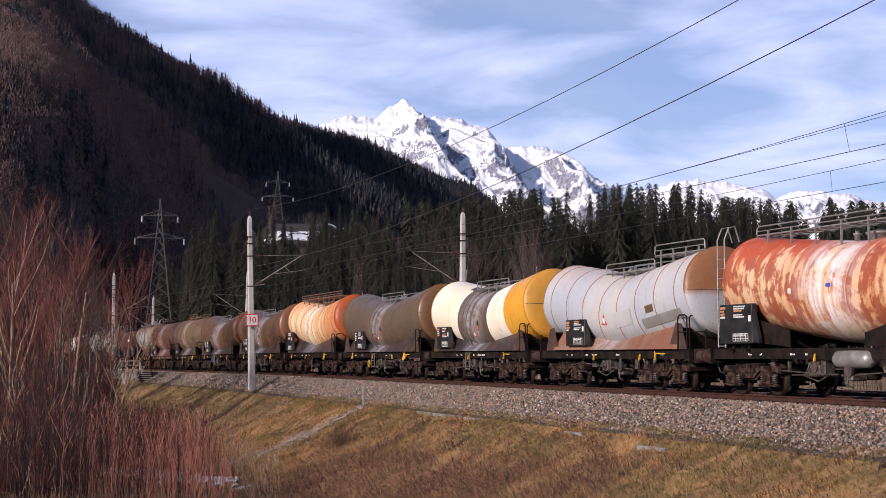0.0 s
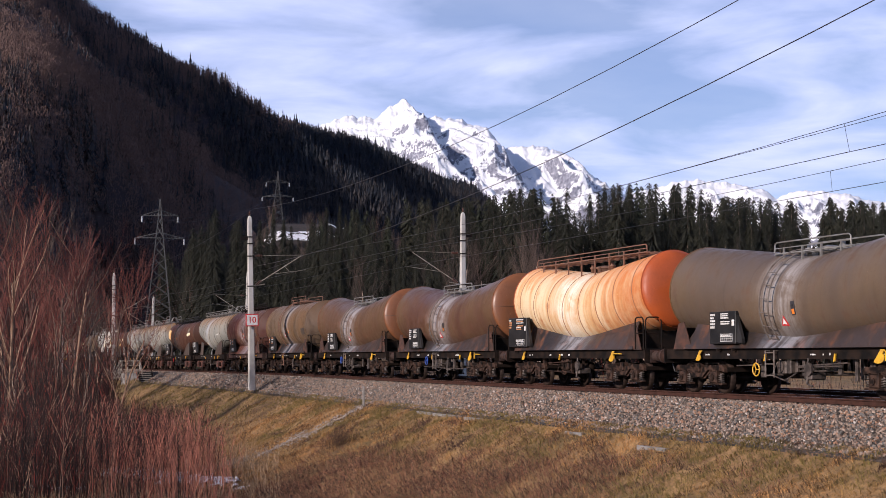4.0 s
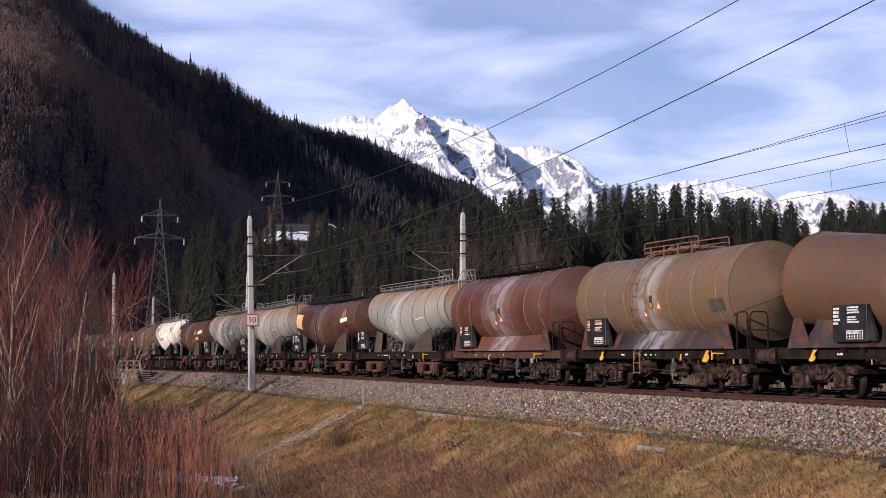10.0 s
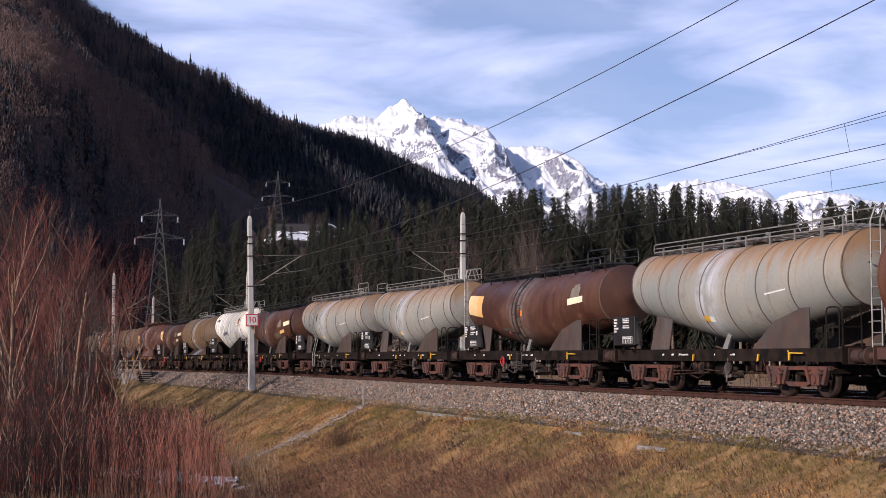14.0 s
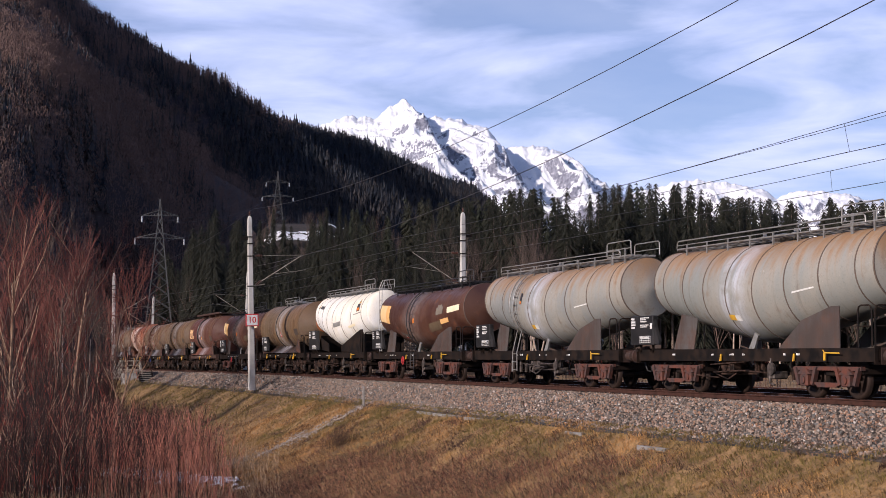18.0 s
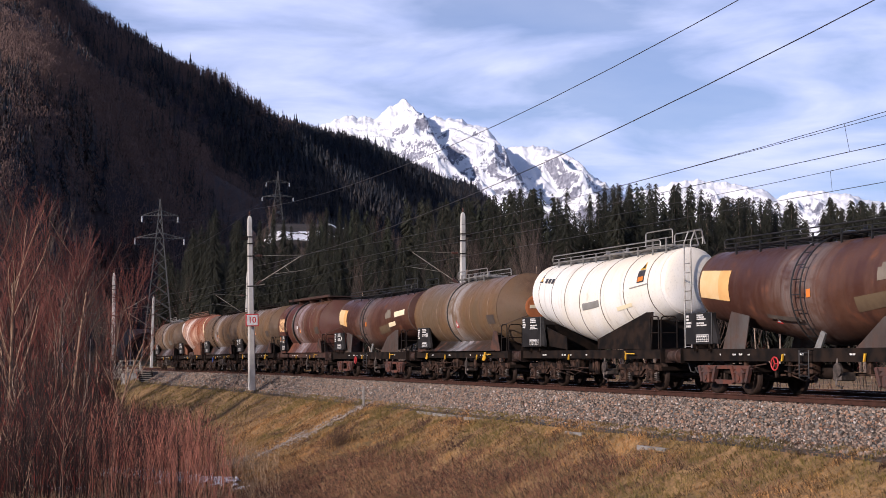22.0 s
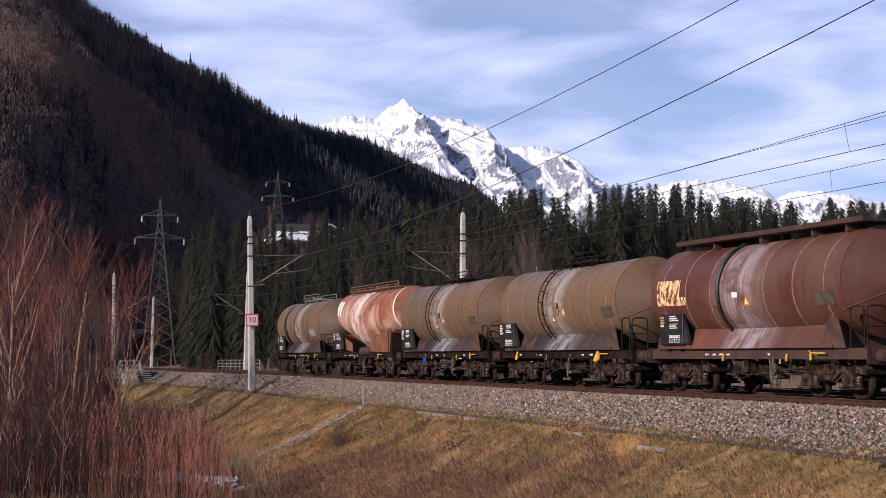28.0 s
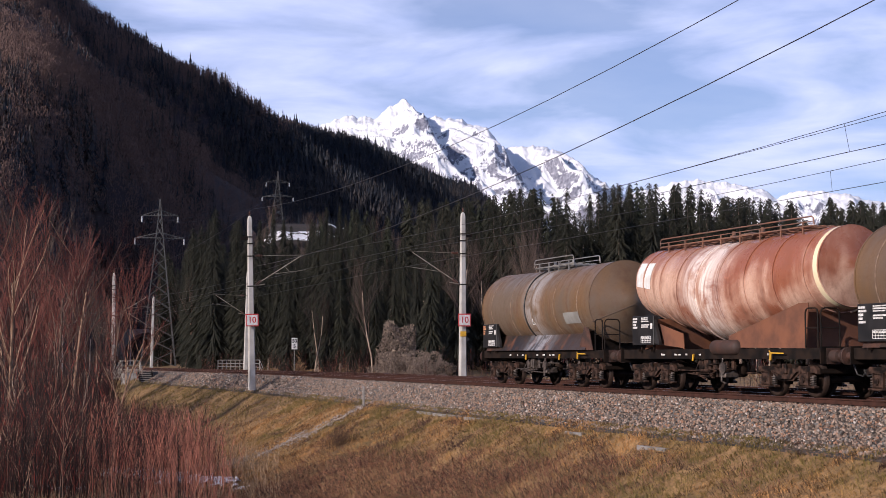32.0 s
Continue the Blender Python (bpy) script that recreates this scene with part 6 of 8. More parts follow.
def build_tunnel():
    x, y, z, a = track(-396, -0.9)
    ob = tagged(new("tunnel_portal"), "dark arched tunnel mouth with weathered concrete rim", "tunnel", kind="structure")
    ob.matrix_basis = pose(x, y, z - 0.5, 0, 0, math.degrees(a) - 180)
    R, n = 6.0, 28
    arc = [(R * math.cos(t), 2.4 + R * math.sin(t)) for t in [math.pi * i / n for i in range(n + 1)]]
    inner = [(R, -0.5)] + arc + [(-R, -0.5)]
    outer = [((R + 0.75) * u / R if abs(u) > 1e-6 else 0, v) for u, v in inner]
    outer = [(R + 0.75, -0.5)] + [((R + 0.75) * math.cos(t), 2.4 + (R + 0.75) * math.sin(t)) for t in [math.pi * i / n for i in range(n + 1)]] + [(-R - 0.75, -0.5)]
    bm = bmesh.new()
    rows = []
    for prof, yy in ((inner, -60.0), (inner, 0.0), (inner, 0.35), (outer, 0.35), (outer, -4.0)):
        rows.append([bm.verts.new((u, yy, v)) for u, v in prof])
    for p, q in zip(rows, rows[1:]):
        for j in range(len(p) - 1):
            bm.faces.new((p[j], p[j + 1], q[j + 1], q[j]))
    bm.faces.new(rows[0])
    part("lining", flat_normals(bm), M["dark_lining"], ob)
    wb = bmesh.new()
    top = [(9.5, -0.5), (9.5, 5.0), (6.0, 10.2), (-6.0, 10.2), (-9.5, 5.0), (-9.5, -0.5)]
    a0 = [wb.verts.new((u, -0.05, v)) for u, v in inner[::-1]]
    b0 = [wb.verts.new((u, -0.05, v)) for u, v in top[::-1]]
    es = [wb.edges.new((r[i], r[i + 1])) for r in (a0, b0) for i in range(len(r) - 1)]
    es += [wb.edges.new((a0[0], b0[0])), wb.edges.new((a0[-1], b0[-1]))]
    bmesh.ops.triangle_fill(wb, use_beauty=True, edges=es)
    part("head_wall", wb, M["concrete_grey"], ob)


build_tunnel()


# ---- small bridge over a stream: parapet rails, steps and a concrete abutment ----
def railing(name, p0, p1, n, h, material, label, ramp=0.0):
    ob = tagged(new(name), label, "railing", "bridge railings")
    for i in range(n + 1):
        q = Vector(p0).lerp(Vector(p1), i / n)
        bm = bmesh.new()
        box(bm, q.x - 0.04, q.x + 0.04, q.y - 0.04, q.y + 0.04, q.z, q.z + h)
        part("post", bm, material, ob)
    for t in (0.98, 0.66, 0.34):
        bm = bmesh.new()
        tube(bm, [Vector(p0) + Vector((0, 0, h * t)), Vector(p1) + Vector((0, 0, h * t))], 0.035, 6)
        part("bar", bm, material, ob)
    if ramp:
        d = (Vector(p1) - Vector(p0)).normalized()
        bm = bmesh.new()
        for t in (0.98, 0.5):
            q = Vector(p1) + Vector((0, 0, h * t))
            tube(bm, [q, q + d * ramp - Vector((0, 0, h * 0.75))], 0.035, 6)
        part("bar", bm, material, ob)
    return ob


railing("bridge_railing", along(-95, -8.6, -0.15), along(-75.0, -8.6, -0.15), 9, 1.05, M["galv"], "pale steel bridge railing beside the far track", 1.6)


def culvert():
    p = along(-72.0, 3.05, 0)
    turn = math.degrees(PHI) - 90
    ob = tagged(new("abutment"), "weathered concrete abutment block by the track", "abutment", kind="structure")
    ob.matrix_basis = pose(p.x, p.y, p.z, 0, 0, turn)
    bm = bmesh.new()
    prism(bm, [(-2.4, -2.6), (0.15, -2.6), (0.15, -0.95), (-0.25, -0.30), (-2.4, -0.30)], -1.15, -0.02)
    bmesh.ops.bevel(bm, geom=bm.edges[:], offset=0.05, segments=1, affect="EDGES")
    part("block", flat_normals(bm), M["concrete_grey"], ob)
    rl = tagged(new("landing_railing"), "weathered pipe railing on the concrete abutment", "railing", "bridge railings")
    rl.matrix_basis = pose(p.x, p.y, p.z, 0, 0, turn)
    for x, y in ((-0.3, -1.35), (-0.3, -0.85), (-0.3, -0.35), (-0.3, 0.2), (-1.4, -1.35), (-2.3, -1.35)):
        pb = bmesh.new()
        tube(pb, [(x, y, -0.4), (x, y, 0.8)], 0.05, 6)
        part("post", pb, M["railing_paint"], rl)
    for z in (0.8, 0.42, 0.05):
        pb = bmesh.new()
        tube(pb, [(-2.3, -1.35, z), (-0.3, -1.35, z), (-0.3, 0.2, z)], 0.045, 6)
        part("bar", pb, M["railing_paint"], rl)
    for z in (0.8, 0.42):
        pb = bmesh.new()
        tube(pb, [(-0.3, -1.35, z), (-0.2, -1.75, z - 0.42), (0.3, -1.95, z - 0.85)], 0.03, 6)
        part("bar", pb, M["railing_paint"], rl)
        pb = bmesh.new()
        tube(pb, [(-0.3, 0.2, z), (1.6, 0.2, z - 1.0)], 0.03, 6)
        part("bar", pb, M["railing_paint"], rl)
    st = tagged(new("service_steps"), "dark steel service steps beside the abutment", "steps")
    st.matrix_basis = pose(p.x, p.y, p.z, 0, 0, turn)
    for i in range(6):
        bm = bmesh.new()
        box(bm, 1.2 - 0.30 * i, 1.5 - 0.30 * i, 0.08, 1.2, -1.22 + 0.18 * i, -1.17 + 0.18 * i)
        part("tread", bm, M["concrete_grey"], st)
        rb = bmesh.new()
        box(rb, 1.2 - 0.30 * i, 1.23 - 0.30 * i, 0.1, 1.18, -1.17 + 0.18 * i, -1.05 + 0.18 * i)
        part("riser", rb, M["black"], st)
    for y in (0.04, 1.24):
        bm = bmesh.new()
        prism(bm, [(1.75, -1.45), (1.75, -1.12), (-0.3, 0.0), (-0.3, -0.4)], y - 0.03, y + 0.03)
        part("stringer", flat_normals(bm), M["steel_dark"], st)
    # black block added for the dark mass beside the steps
    cb = bmesh.new()
    prism(cb, [(-0.4, -1.3), (1.3, -1.3), (1.1, -0.7), (0.2, -0.15), (-0.4, -0.15)], 1.3, 1.75)
    tagged(new("cable_box", mesh_of("cable_box", flat_normals(cb), M["black"])), "black block on the abutment side of the steps", "box").matrix_basis = pose(p.x, p.y, p.z, 0, 0, turn)


culvert()
# ---- woods ----
def mat_leafy(name, a, b, rough=0.9, hue=None):
    k = Nodes(name, rough)
    r = k.random()
    n = k.noise(1.6, 3, 0.6, k.world_pos())
    c = k.mix(k.ramp(n, 0.35, 0.65), a, b)
    c = k.mix(k.math("MULTIPLY", r, 0.5), c, hue or tuple(0.5 * v for v in a))
    return k.done(c)


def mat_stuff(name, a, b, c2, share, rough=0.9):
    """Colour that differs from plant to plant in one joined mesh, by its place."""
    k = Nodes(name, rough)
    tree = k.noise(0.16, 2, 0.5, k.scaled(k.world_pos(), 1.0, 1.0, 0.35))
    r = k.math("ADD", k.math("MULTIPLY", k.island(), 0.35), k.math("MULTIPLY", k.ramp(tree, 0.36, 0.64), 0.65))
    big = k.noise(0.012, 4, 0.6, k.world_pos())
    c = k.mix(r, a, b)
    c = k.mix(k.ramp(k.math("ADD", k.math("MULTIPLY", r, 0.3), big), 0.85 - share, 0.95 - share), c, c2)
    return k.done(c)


M["needle"] = mat_leafy("spruce_needles", (0.009, 0.011, 0.0055), (0.026, 0.0245, 0.0105))
M["bark"] = mat_plain("grey_brown_bark", (0.20, 0.15, 0.115), (0.10, 0.075, 0.06), 6.0, 0.95)
M["pale_bark"] = mat_plain("pale_twig_bark", (0.16, 0.105, 0.075), (0.075, 0.048, 0.036), 4.0, 0.9)
M["red_twig"] = mat_leafy("red_brown_twigs", (0.17, 0.044, 0.029), (0.095, 0.028, 0.019), 0.85)
# the hill woods' colours hold the blue haze of distance
M["hazed_spruce"] = mat_stuff("far_spruce", (0.006, 0.010, 0.020), (0.023, 0.029, 0.036), (0.034, 0.030, 0.031), 0.25)
M["hazed_bare"] = mat_stuff("far_bare_wood", (0.032, 0.026, 0.036), (0.125, 0.094, 0.088), (0.125, 0.078, 0.064), 0.35)


def spruce_arrays(seed, h=24.0, bare=0.12, width=0.17, coarse=1.0):
    """Crown of a spruce: drooping boughs in whorls, each a ragged fan of needle clumps."""
    rng = np.random.RandomState(seed)
    V, F = [], []
    z = h * bare
    while z < h * 0.985:
        t = (z / h - bare) / (1 - bare)
        reach = h * width * (1 - t) ** 0.52 * (0.55 + 0.45 * min(1, t * 6)) * (1 + 0.22 * math.sin(z * 2.1 + seed) * math.sin(z * 0.9 + 2 * seed)) + 0.16
        n = max(7, int((18 - 8 * t) / coarse ** 0.5))
        a0, z_whorl = rng.uniform(0, 6.28), z
        for i in range(n):
            if rng.rand() < 0.12:
                continue
            a = a0 + 2 * np.pi * i / n + rng.uniform(-0.35, 0.35)
            L = reach * rng.uniform(0.35, 1.2)
            z = z_whorl + rng.uniform(-1, 1) * h * 0.014 * (1 - 0.7 * t)
            droop = rng.uniform(0.45, 1.15)
            c, s = np.cos(a), np.sin(a)
            m = int((6 if L > 1.2 else 3) / coarse)
            for k in range(m):
                u0, u1 = k / m, (k + 1) / m + 0.12
                w = L * 0.115 * coarse * (1 - 0.5 * k / m) * rng.uniform(0.8, 1.25)
                for sg in (-1, 1):
                    b = len(V)
                    r0, r1 = L * u0, L * u1
                    z0, z1 = z - droop * r0 * (0.6 + 0.5 * u0), z - droop * r1 * (0.6 + 0.5 * u1) + 0.06 * r1
                    ww = w * rng.uniform(0.7, 1.2)
                    V += [(c * r0, s * r0, z0), (c * r1, s * r1, z1),
                          (c * (r0 + r1) / 2 - s * sg * ww, s * (r0 + r1) / 2 + c * sg * ww, (z0 + z1) / 2 - ww * 0.75)]
                    F.append((b, b + 1, b + 2))
                    V += [(c * r0, s * r0, z0), (c * (r0 + r1) / 2 + rng.uniform(-.1, .1), s * (r0 + r1) / 2, (z0 + z1) / 2 - ww * 1.1), (c * r1, s * r1, z1)]
                    F.append((b + 3, b + 4, b + 5))
        z = z_whorl + h * 0.0115 * coarse ** 0.8 * (1.25 - 0.55 * t) * rng.uniform(0.6, 1.4)
    return np.array(V), np.array(F)


def trunk_mesh(h, r):
    bm = bmesh.new()
    tube(bm, [(0, 0, -0.6), (0.03, 0, h * 0.3), (-0.02, 0.03, h * 0.65), (0, 0, h * 0.97)], r, 7, r * 0.12)
    return mesh_of("trunk", bm, M["bark"])


SPRUCE = []
for k, (bare, width) in enumerate(((0.06, 0.085), (0.16, 0.08), (0.30, 0.078), (0.10, 0.105), (0.38, 0.075), (0.03, 0.09))):
    v, f = spruce_arrays(20 + k, 24.0, bare, width)
    SPRUCE.append((raw_mesh("crown", v, f, M["needle"]), trunk_mesh(24.0, 0.27)))


DISTANT = []


def plant_spruce(x, y, h, kind, turn, lean=0.0):
    z = float(ground_z(x, y))
    if 180 < y < 320 and x / y > -0.085:             # the back of the belt goes into one wood
        DISTANT.append((x, y, z, h / 24.0, kind, math.radians(turn)))
        return
    ob = tagged(new("spruce"), "tall dark green spruce with " + ("bare lower trunk" if kind in (2, 4) else "drooping boughs to the ground"), "tree", "spruces behind the track")
    q = h / 24.0
    ob.matrix_basis = pose(x, y, z, lean, 0, turn) @ Matrix.Diagonal((q * 1.0, q * 1.0, q, 1))
    part_mesh("crown", SPRUCE[kind][0], None, ob)
    part_mesh("trunk", SPRUCE[kind][1], None, ob)


SKYLINE = ([236, 252, 300, 330, 345, 375, 400, 425, 440, 462, 541, 548, 575, 585, 600, 606, 650, 655, 662, 690, 695, 708, 716, 800, 840, 920, 1100, 1230, 1258, 1290, 1405, 1432, 1455, 1470, 1568],
           [405, 375, 388, 350, 366, 350, 372, 358, 402, 452, 450, 385, 380, 436, 436, 366, 362, 432, 372, 374, 432, 428, 345, 345, 345, 328, 318, 318, 348, 340, 350, 392, 392, 343, 352])   # height of the belt's tops along the bearing


def plant_row():
    rng = random.Random(5)
    n = 0
    placed = []
    # the belt behind the far track, by bearing; nearer the line on the left, a tall row on the right
    tries = 0
    while n < 590 and tries < 30000:
        tries += 1
        k = rng.uniform(-0.21, 0.315)
        px = 784 + 2620 * k
        if px > 820:
            y = rng.uniform(150, 215)
            h = rng.uniform(22, 28)
            if 1005 < px < 1062 or 1425 < px < 1455:
                h *= 0.75
        elif px > 560:
            y = rng.uniform(120, 230)
            h = rng.uniform(9, 14) if y < 155 else rng.uniform(19, 27)
        else:
            y = rng.uniform(170, 290) if px > 335 else rng.uniform(310, 400)
            h = rng.uniform(18, 26)
        x = k * y
        s, d = track_sd(np.array(x), np.array(y))
        if d > -17:
            continue
        if rng.random() < (0.5 if 850 < px < 1110 else 0.35 if 560 < px < 820 else 0.0):
            continue
        gap = 2.3 if px > 820 else 2.7 if px > 560 else 3.8
        if any((x - a) ** 2 + (y - b) ** 2 < gap * gap for a, b in placed):
            continue
        placed.append((x, y))
        sky = np.interp(px, SKYLINE[0], SKYLINE[1]) + rng.choice((0, 0, 3, 8, 18, 34, 48, 60, 75) if px > 820 else (0, 4, 8, 14, 22, 30, 42, 60))
        h = max(5.0, min(h, EYE_Z + (631 - sky) / 2620 * y - float(ground_z(x, y))))
        kind = rng.choice((0, 3, 5, 0, 1)) if h < 15 else rng.choice((0, 1, 2, 4, 1, 5, 2) if px > 560 else (0, 1, 3, 5, 0))
        plant_spruce(x, y, h, kind, rng.uniform(0, 360), rng.uniform(-1.5, 1.5))
        n += 1


plant_row()


def fill_row():
    """Lower spruces that close the belt on the side towards the eye's right."""
    rng = random.Random(15)
    placed = []
    for tries in range(3000):
        if len(placed) > 130:
            break
        k, y = rng.uniform(0.02, 0.315), rng.uniform(185, 240)
        if any((k * y - a) ** 2 + (y - b) ** 2 < 7 for a, b in placed):
            continue
        placed.append((k * y, y))
        sky = np.interp(784 + 2620 * k, SKYLINE[0], SKYLINE[1]) + (rng.uniform(5, 35) if k > 0.262 else rng.uniform(38, 62) if k > 0.19 else rng.uniform(62, 95))
        plant_spruce(k * y, y, EYE_Z + (631 - sky) / 2620 * y - float(ground_z(k * y, y)), rng.choice((0, 3, 5, 1)), rng.uniform(0, 360))


fill_row()
for k, y, top in ((-0.124, 318, 0.093), (-0.119, 330, 0.088), (-0.116, 322, 0.080), (-0.108, 335, 0.094), (-0.103, 326, 0.089), (-0.098, 340, 0.081), (-0.083, 318, 0.097), (-0.079, 330, 0.102), (-0.076, 322, 0.091), (-0.070, 340, 0.103), (-0.066, 325, 0.097), (-0.092, 330, 0.076)):
    plant_spruce(k * y, y, EYE_Z + top * y - float(ground_z(k * y, y)), int(y) % 4, 97 * k * y)


def scatter(template_list, xyz, scale, turn, pick):
    """Joins many turned and scaled copies of small templates into one pair of arrays."""
    Vs, Fs, base = [], [], 0
    for t, (tv, tf) in enumerate(template_list):
        idx = np.where(pick == t)[0]
        if not len(idx):
            continue
        c, s = np.cos(turn[idx])[:, None], np.sin(turn[idx])[:, None]
        x = (tv[None, :, 0] * c - tv[None, :, 1] * s) * scale[idx][:, None, 0]
        y = (tv[None, :, 0] * s + tv[None, :, 1] * c) * scale[idx][:, None, 0]
        z = tv[None, :, 2] * scale[idx][:, None, 1]
        v = np.stack([x, y, z], -1) + xyz[idx][:, None]
        n, m = len(idx), len(tv)
        Vs.append(v.reshape(-1, 3))
        Fs.append((tf[None] + (np.arange(n) * m)[:, None, None] + base).reshape(-1, tf.shape[1]))
        base += n * m
    return np.concatenate(Vs), np.concatenate(Fs)


def build_distant():
    far = np.array(DISTANT)
    tl = []
    for k, (bare, width) in enumerate(((0.06, 0.085), (0.16, 0.08), (0.30, 0.078), (0.10, 0.105), (0.38, 0.075), (0.03, 0.09))):
        v, f = spruce_arrays(40 + k, 24.0, bare, width, 2.0)
        stem = np.array([(0.25, 0, -1), (-0.12, 0.2, -1), (-0.12, -0.2, -1), (0, 0, 20)])
        tl.append((np.concatenate([v, stem]), np.concatenate([f, len(v) + np.array([(0, 1, 3), (1, 2, 3), (2, 0, 3)])])))
    v, f = scatter(tl, far[:, :3], np.stack([far[:, 3], far[:, 3]], -1), far[:, 5], far[:, 4].astype(int))
    tagged(new("spruce_wood", raw_mesh("spruce_wood", v, f, mat_wood())), "dense dark spruce wood behind the first rows of trees", "forest", kind="stuff")


def mat_wood():
    k = Nodes("spruce_wood_needles", 0.9)
    r = k.island()
    n = k.noise(0.12, 3, 0.6, k.world_pos())
    return k.done(k.mix(k.ramp(n, 0.35, 0.65), k.mix(r, (0.009, 0.013, 0.006), (0.024, 0.028, 0.011)), k.mix(r, (0.013, 0.014, 0.006), (0.034, 0.03, 0.013))))


build_distant()


def far_spruce(seed):
    """Spruce seen from far away: a spire of ragged, drooping skirts."""
    rng = np.random.RandomState(seed)
    V, F = [], []
    tiers = 5
    for k in range(tiers):
        t = k / (tiers - 1)
        z = 0.93 - 0.80 * t
        r = 0.028 + 0.15 * t ** 0.85
        n = 5
        for i in range(n):
            if rng.rand() < 0.1:
                continue
            a = 2 * np.pi * (i + rng.uniform(-0.3, 0.3) + 0.5 * (k % 2)) / n
            rr, w = r * rng.uniform(0.6, 1.35), r * rng.uniform(0.45, 0.8)
            zz = z - 0.05 - 0.05 * t - rng.uniform(0, 0.05)
            b = len(V)
            V += [(0, 0, z + 0.13 + rng.uniform(0, 0.05)), (rr * np.cos(a) + w * np.sin(a), rr * np.sin(a) - w * np.cos(a), zz + rng.uniform(-0.05, 0.03)),
                  (rr * np.cos(a) - w * np.sin(a), rr * np.sin(a) + w * np.cos(a), zz + rng.uniform(-0.05, 0.03))]
            F.append((b, b + 1, b + 2))
    return np.array(V), np.array(F)


def far_bare(seed):
    """Leafless broadleaf seen from far away: a rounded, airy crown of many twig sprays on a thin stem."""
    rng = np.random.RandomState(seed)
    V, F = [(-0.010, 0, 0), (0.010, 0, 0), (0, 0.010, 0.8)], [(0, 1, 2)]
    for i in range(52):
        a, q = rng.uniform(0, 6.28), rng.uniform(-1.0, 1.0)
        rad = 0.27 * math.sqrt(1 - q * q) * rng.uniform(0.35, 1.12)
        u = np.array((np.cos(a), np.sin(a), 0.0))
        c = rad * u + (0, 0, 0.60 + 0.36 * q)
        # a spray fans out and upwards from the limb
        tip = c + u * rng.uniform(0.005, 0.03) + np.array((0, 0, rng.uniform(0.05, 0.11))) + rng.normal(0, 0.014, 3)
        side = np.array((-u[1], u[0], 0)) * rng.uniform(0.007, 0.017) + rng.normal(0, 0.004, 3)
        b = len(V)
        V += [tuple(c - side * 0.5), tuple(tip + side), tuple(tip - side)]
        F.append((b, b + 1, b + 2))
    return np.array(V), np.array(F)


def plant_hill():
    rng = np.random.RandomState(15)
    n = 150000
    y = 215 + 1535 * rng.rand(n) ** 1.15
    k = rng.uniform(-0.325, 0.11, n)
    keep = rng.rand(n) < 0.6 + 0.4 * step01(y, 300, 900)
    x, y, k = (k * y)[keep], y[keep], k[keep]
    dh, zc, yf = crest(x, y)
    s, d = track_sd(x, y)
    up = np.where(dh > 0, zc * (1 - dh / 400.0), zc * (1 + dh / 900.0))
    clear = (y < 492) & (x / y > -0.128) & (x / y < -0.03)
    bank = (x / y > -0.18) & (x / y <= -0.128) & (y > 330) & (d < -30)
    left = x / y < -0.21
    ok = (dh > -28) & ((up > np.where(left, 1, 3)) | bank) & ((np.abs(d + 2.7) > 15) | (y > 450)) & ((d < np.where(left, -24, -40)) | (d > 12) | (y > 450)) & ~clear
    x, y = x[ok][:64000], y[ok][:64000]
    z = ground_z(x, y)
    m = len(x)
    # bare woods low on the left, spruce elsewhere
    mixn = wave(x, y, 210, 31) + 0.7 * wave(x, y, 70, 32)
    dh = crest(x, y)[0]
    ratio = x / y
    bias = 0.9 - 3.0 * step01(ratio, -0.19, 0.02) + 1.1 * step01(dh, 200, 360) * step01(-ratio, 0.05, 0.14)
    bare = mixn * 0.95 + bias + rng.normal(0, 0.55, m) > 0.55
    h = np.where(bare, rng.uniform(5.5, 9, m), rng.uniform(5, 9.5, m) + 4 * (rng.rand(m) < 0.03))
    h = h * (1 + 0.25 * step01(700 - y, 0, 400))
    h = h * np.where((y < 640) & (x / y > -0.16) & (x / y < 0.02), 0.55, 1.0)
    wdt = h * np.where(bare, rng.uniform(0.85, 1.4, m), rng.uniform(0.75, 1.15, m))
    sc = np.stack([wdt, h], -1)
    turn = rng.uniform(0, 6.28, m)
    for flag, maker, mat, name, label in ((False, far_spruce, "hazed_spruce", "hillside_spruces", "dense dark spruce wood on the hillside"), (True, far_bare, "hazed_bare", "hillside_bare_trees", "leafless brown broadleaf wood on the hillside")):
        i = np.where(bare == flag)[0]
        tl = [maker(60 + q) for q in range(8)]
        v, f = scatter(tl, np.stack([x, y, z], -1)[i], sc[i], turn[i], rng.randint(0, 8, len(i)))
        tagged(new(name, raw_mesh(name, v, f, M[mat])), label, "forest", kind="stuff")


plant_hill()
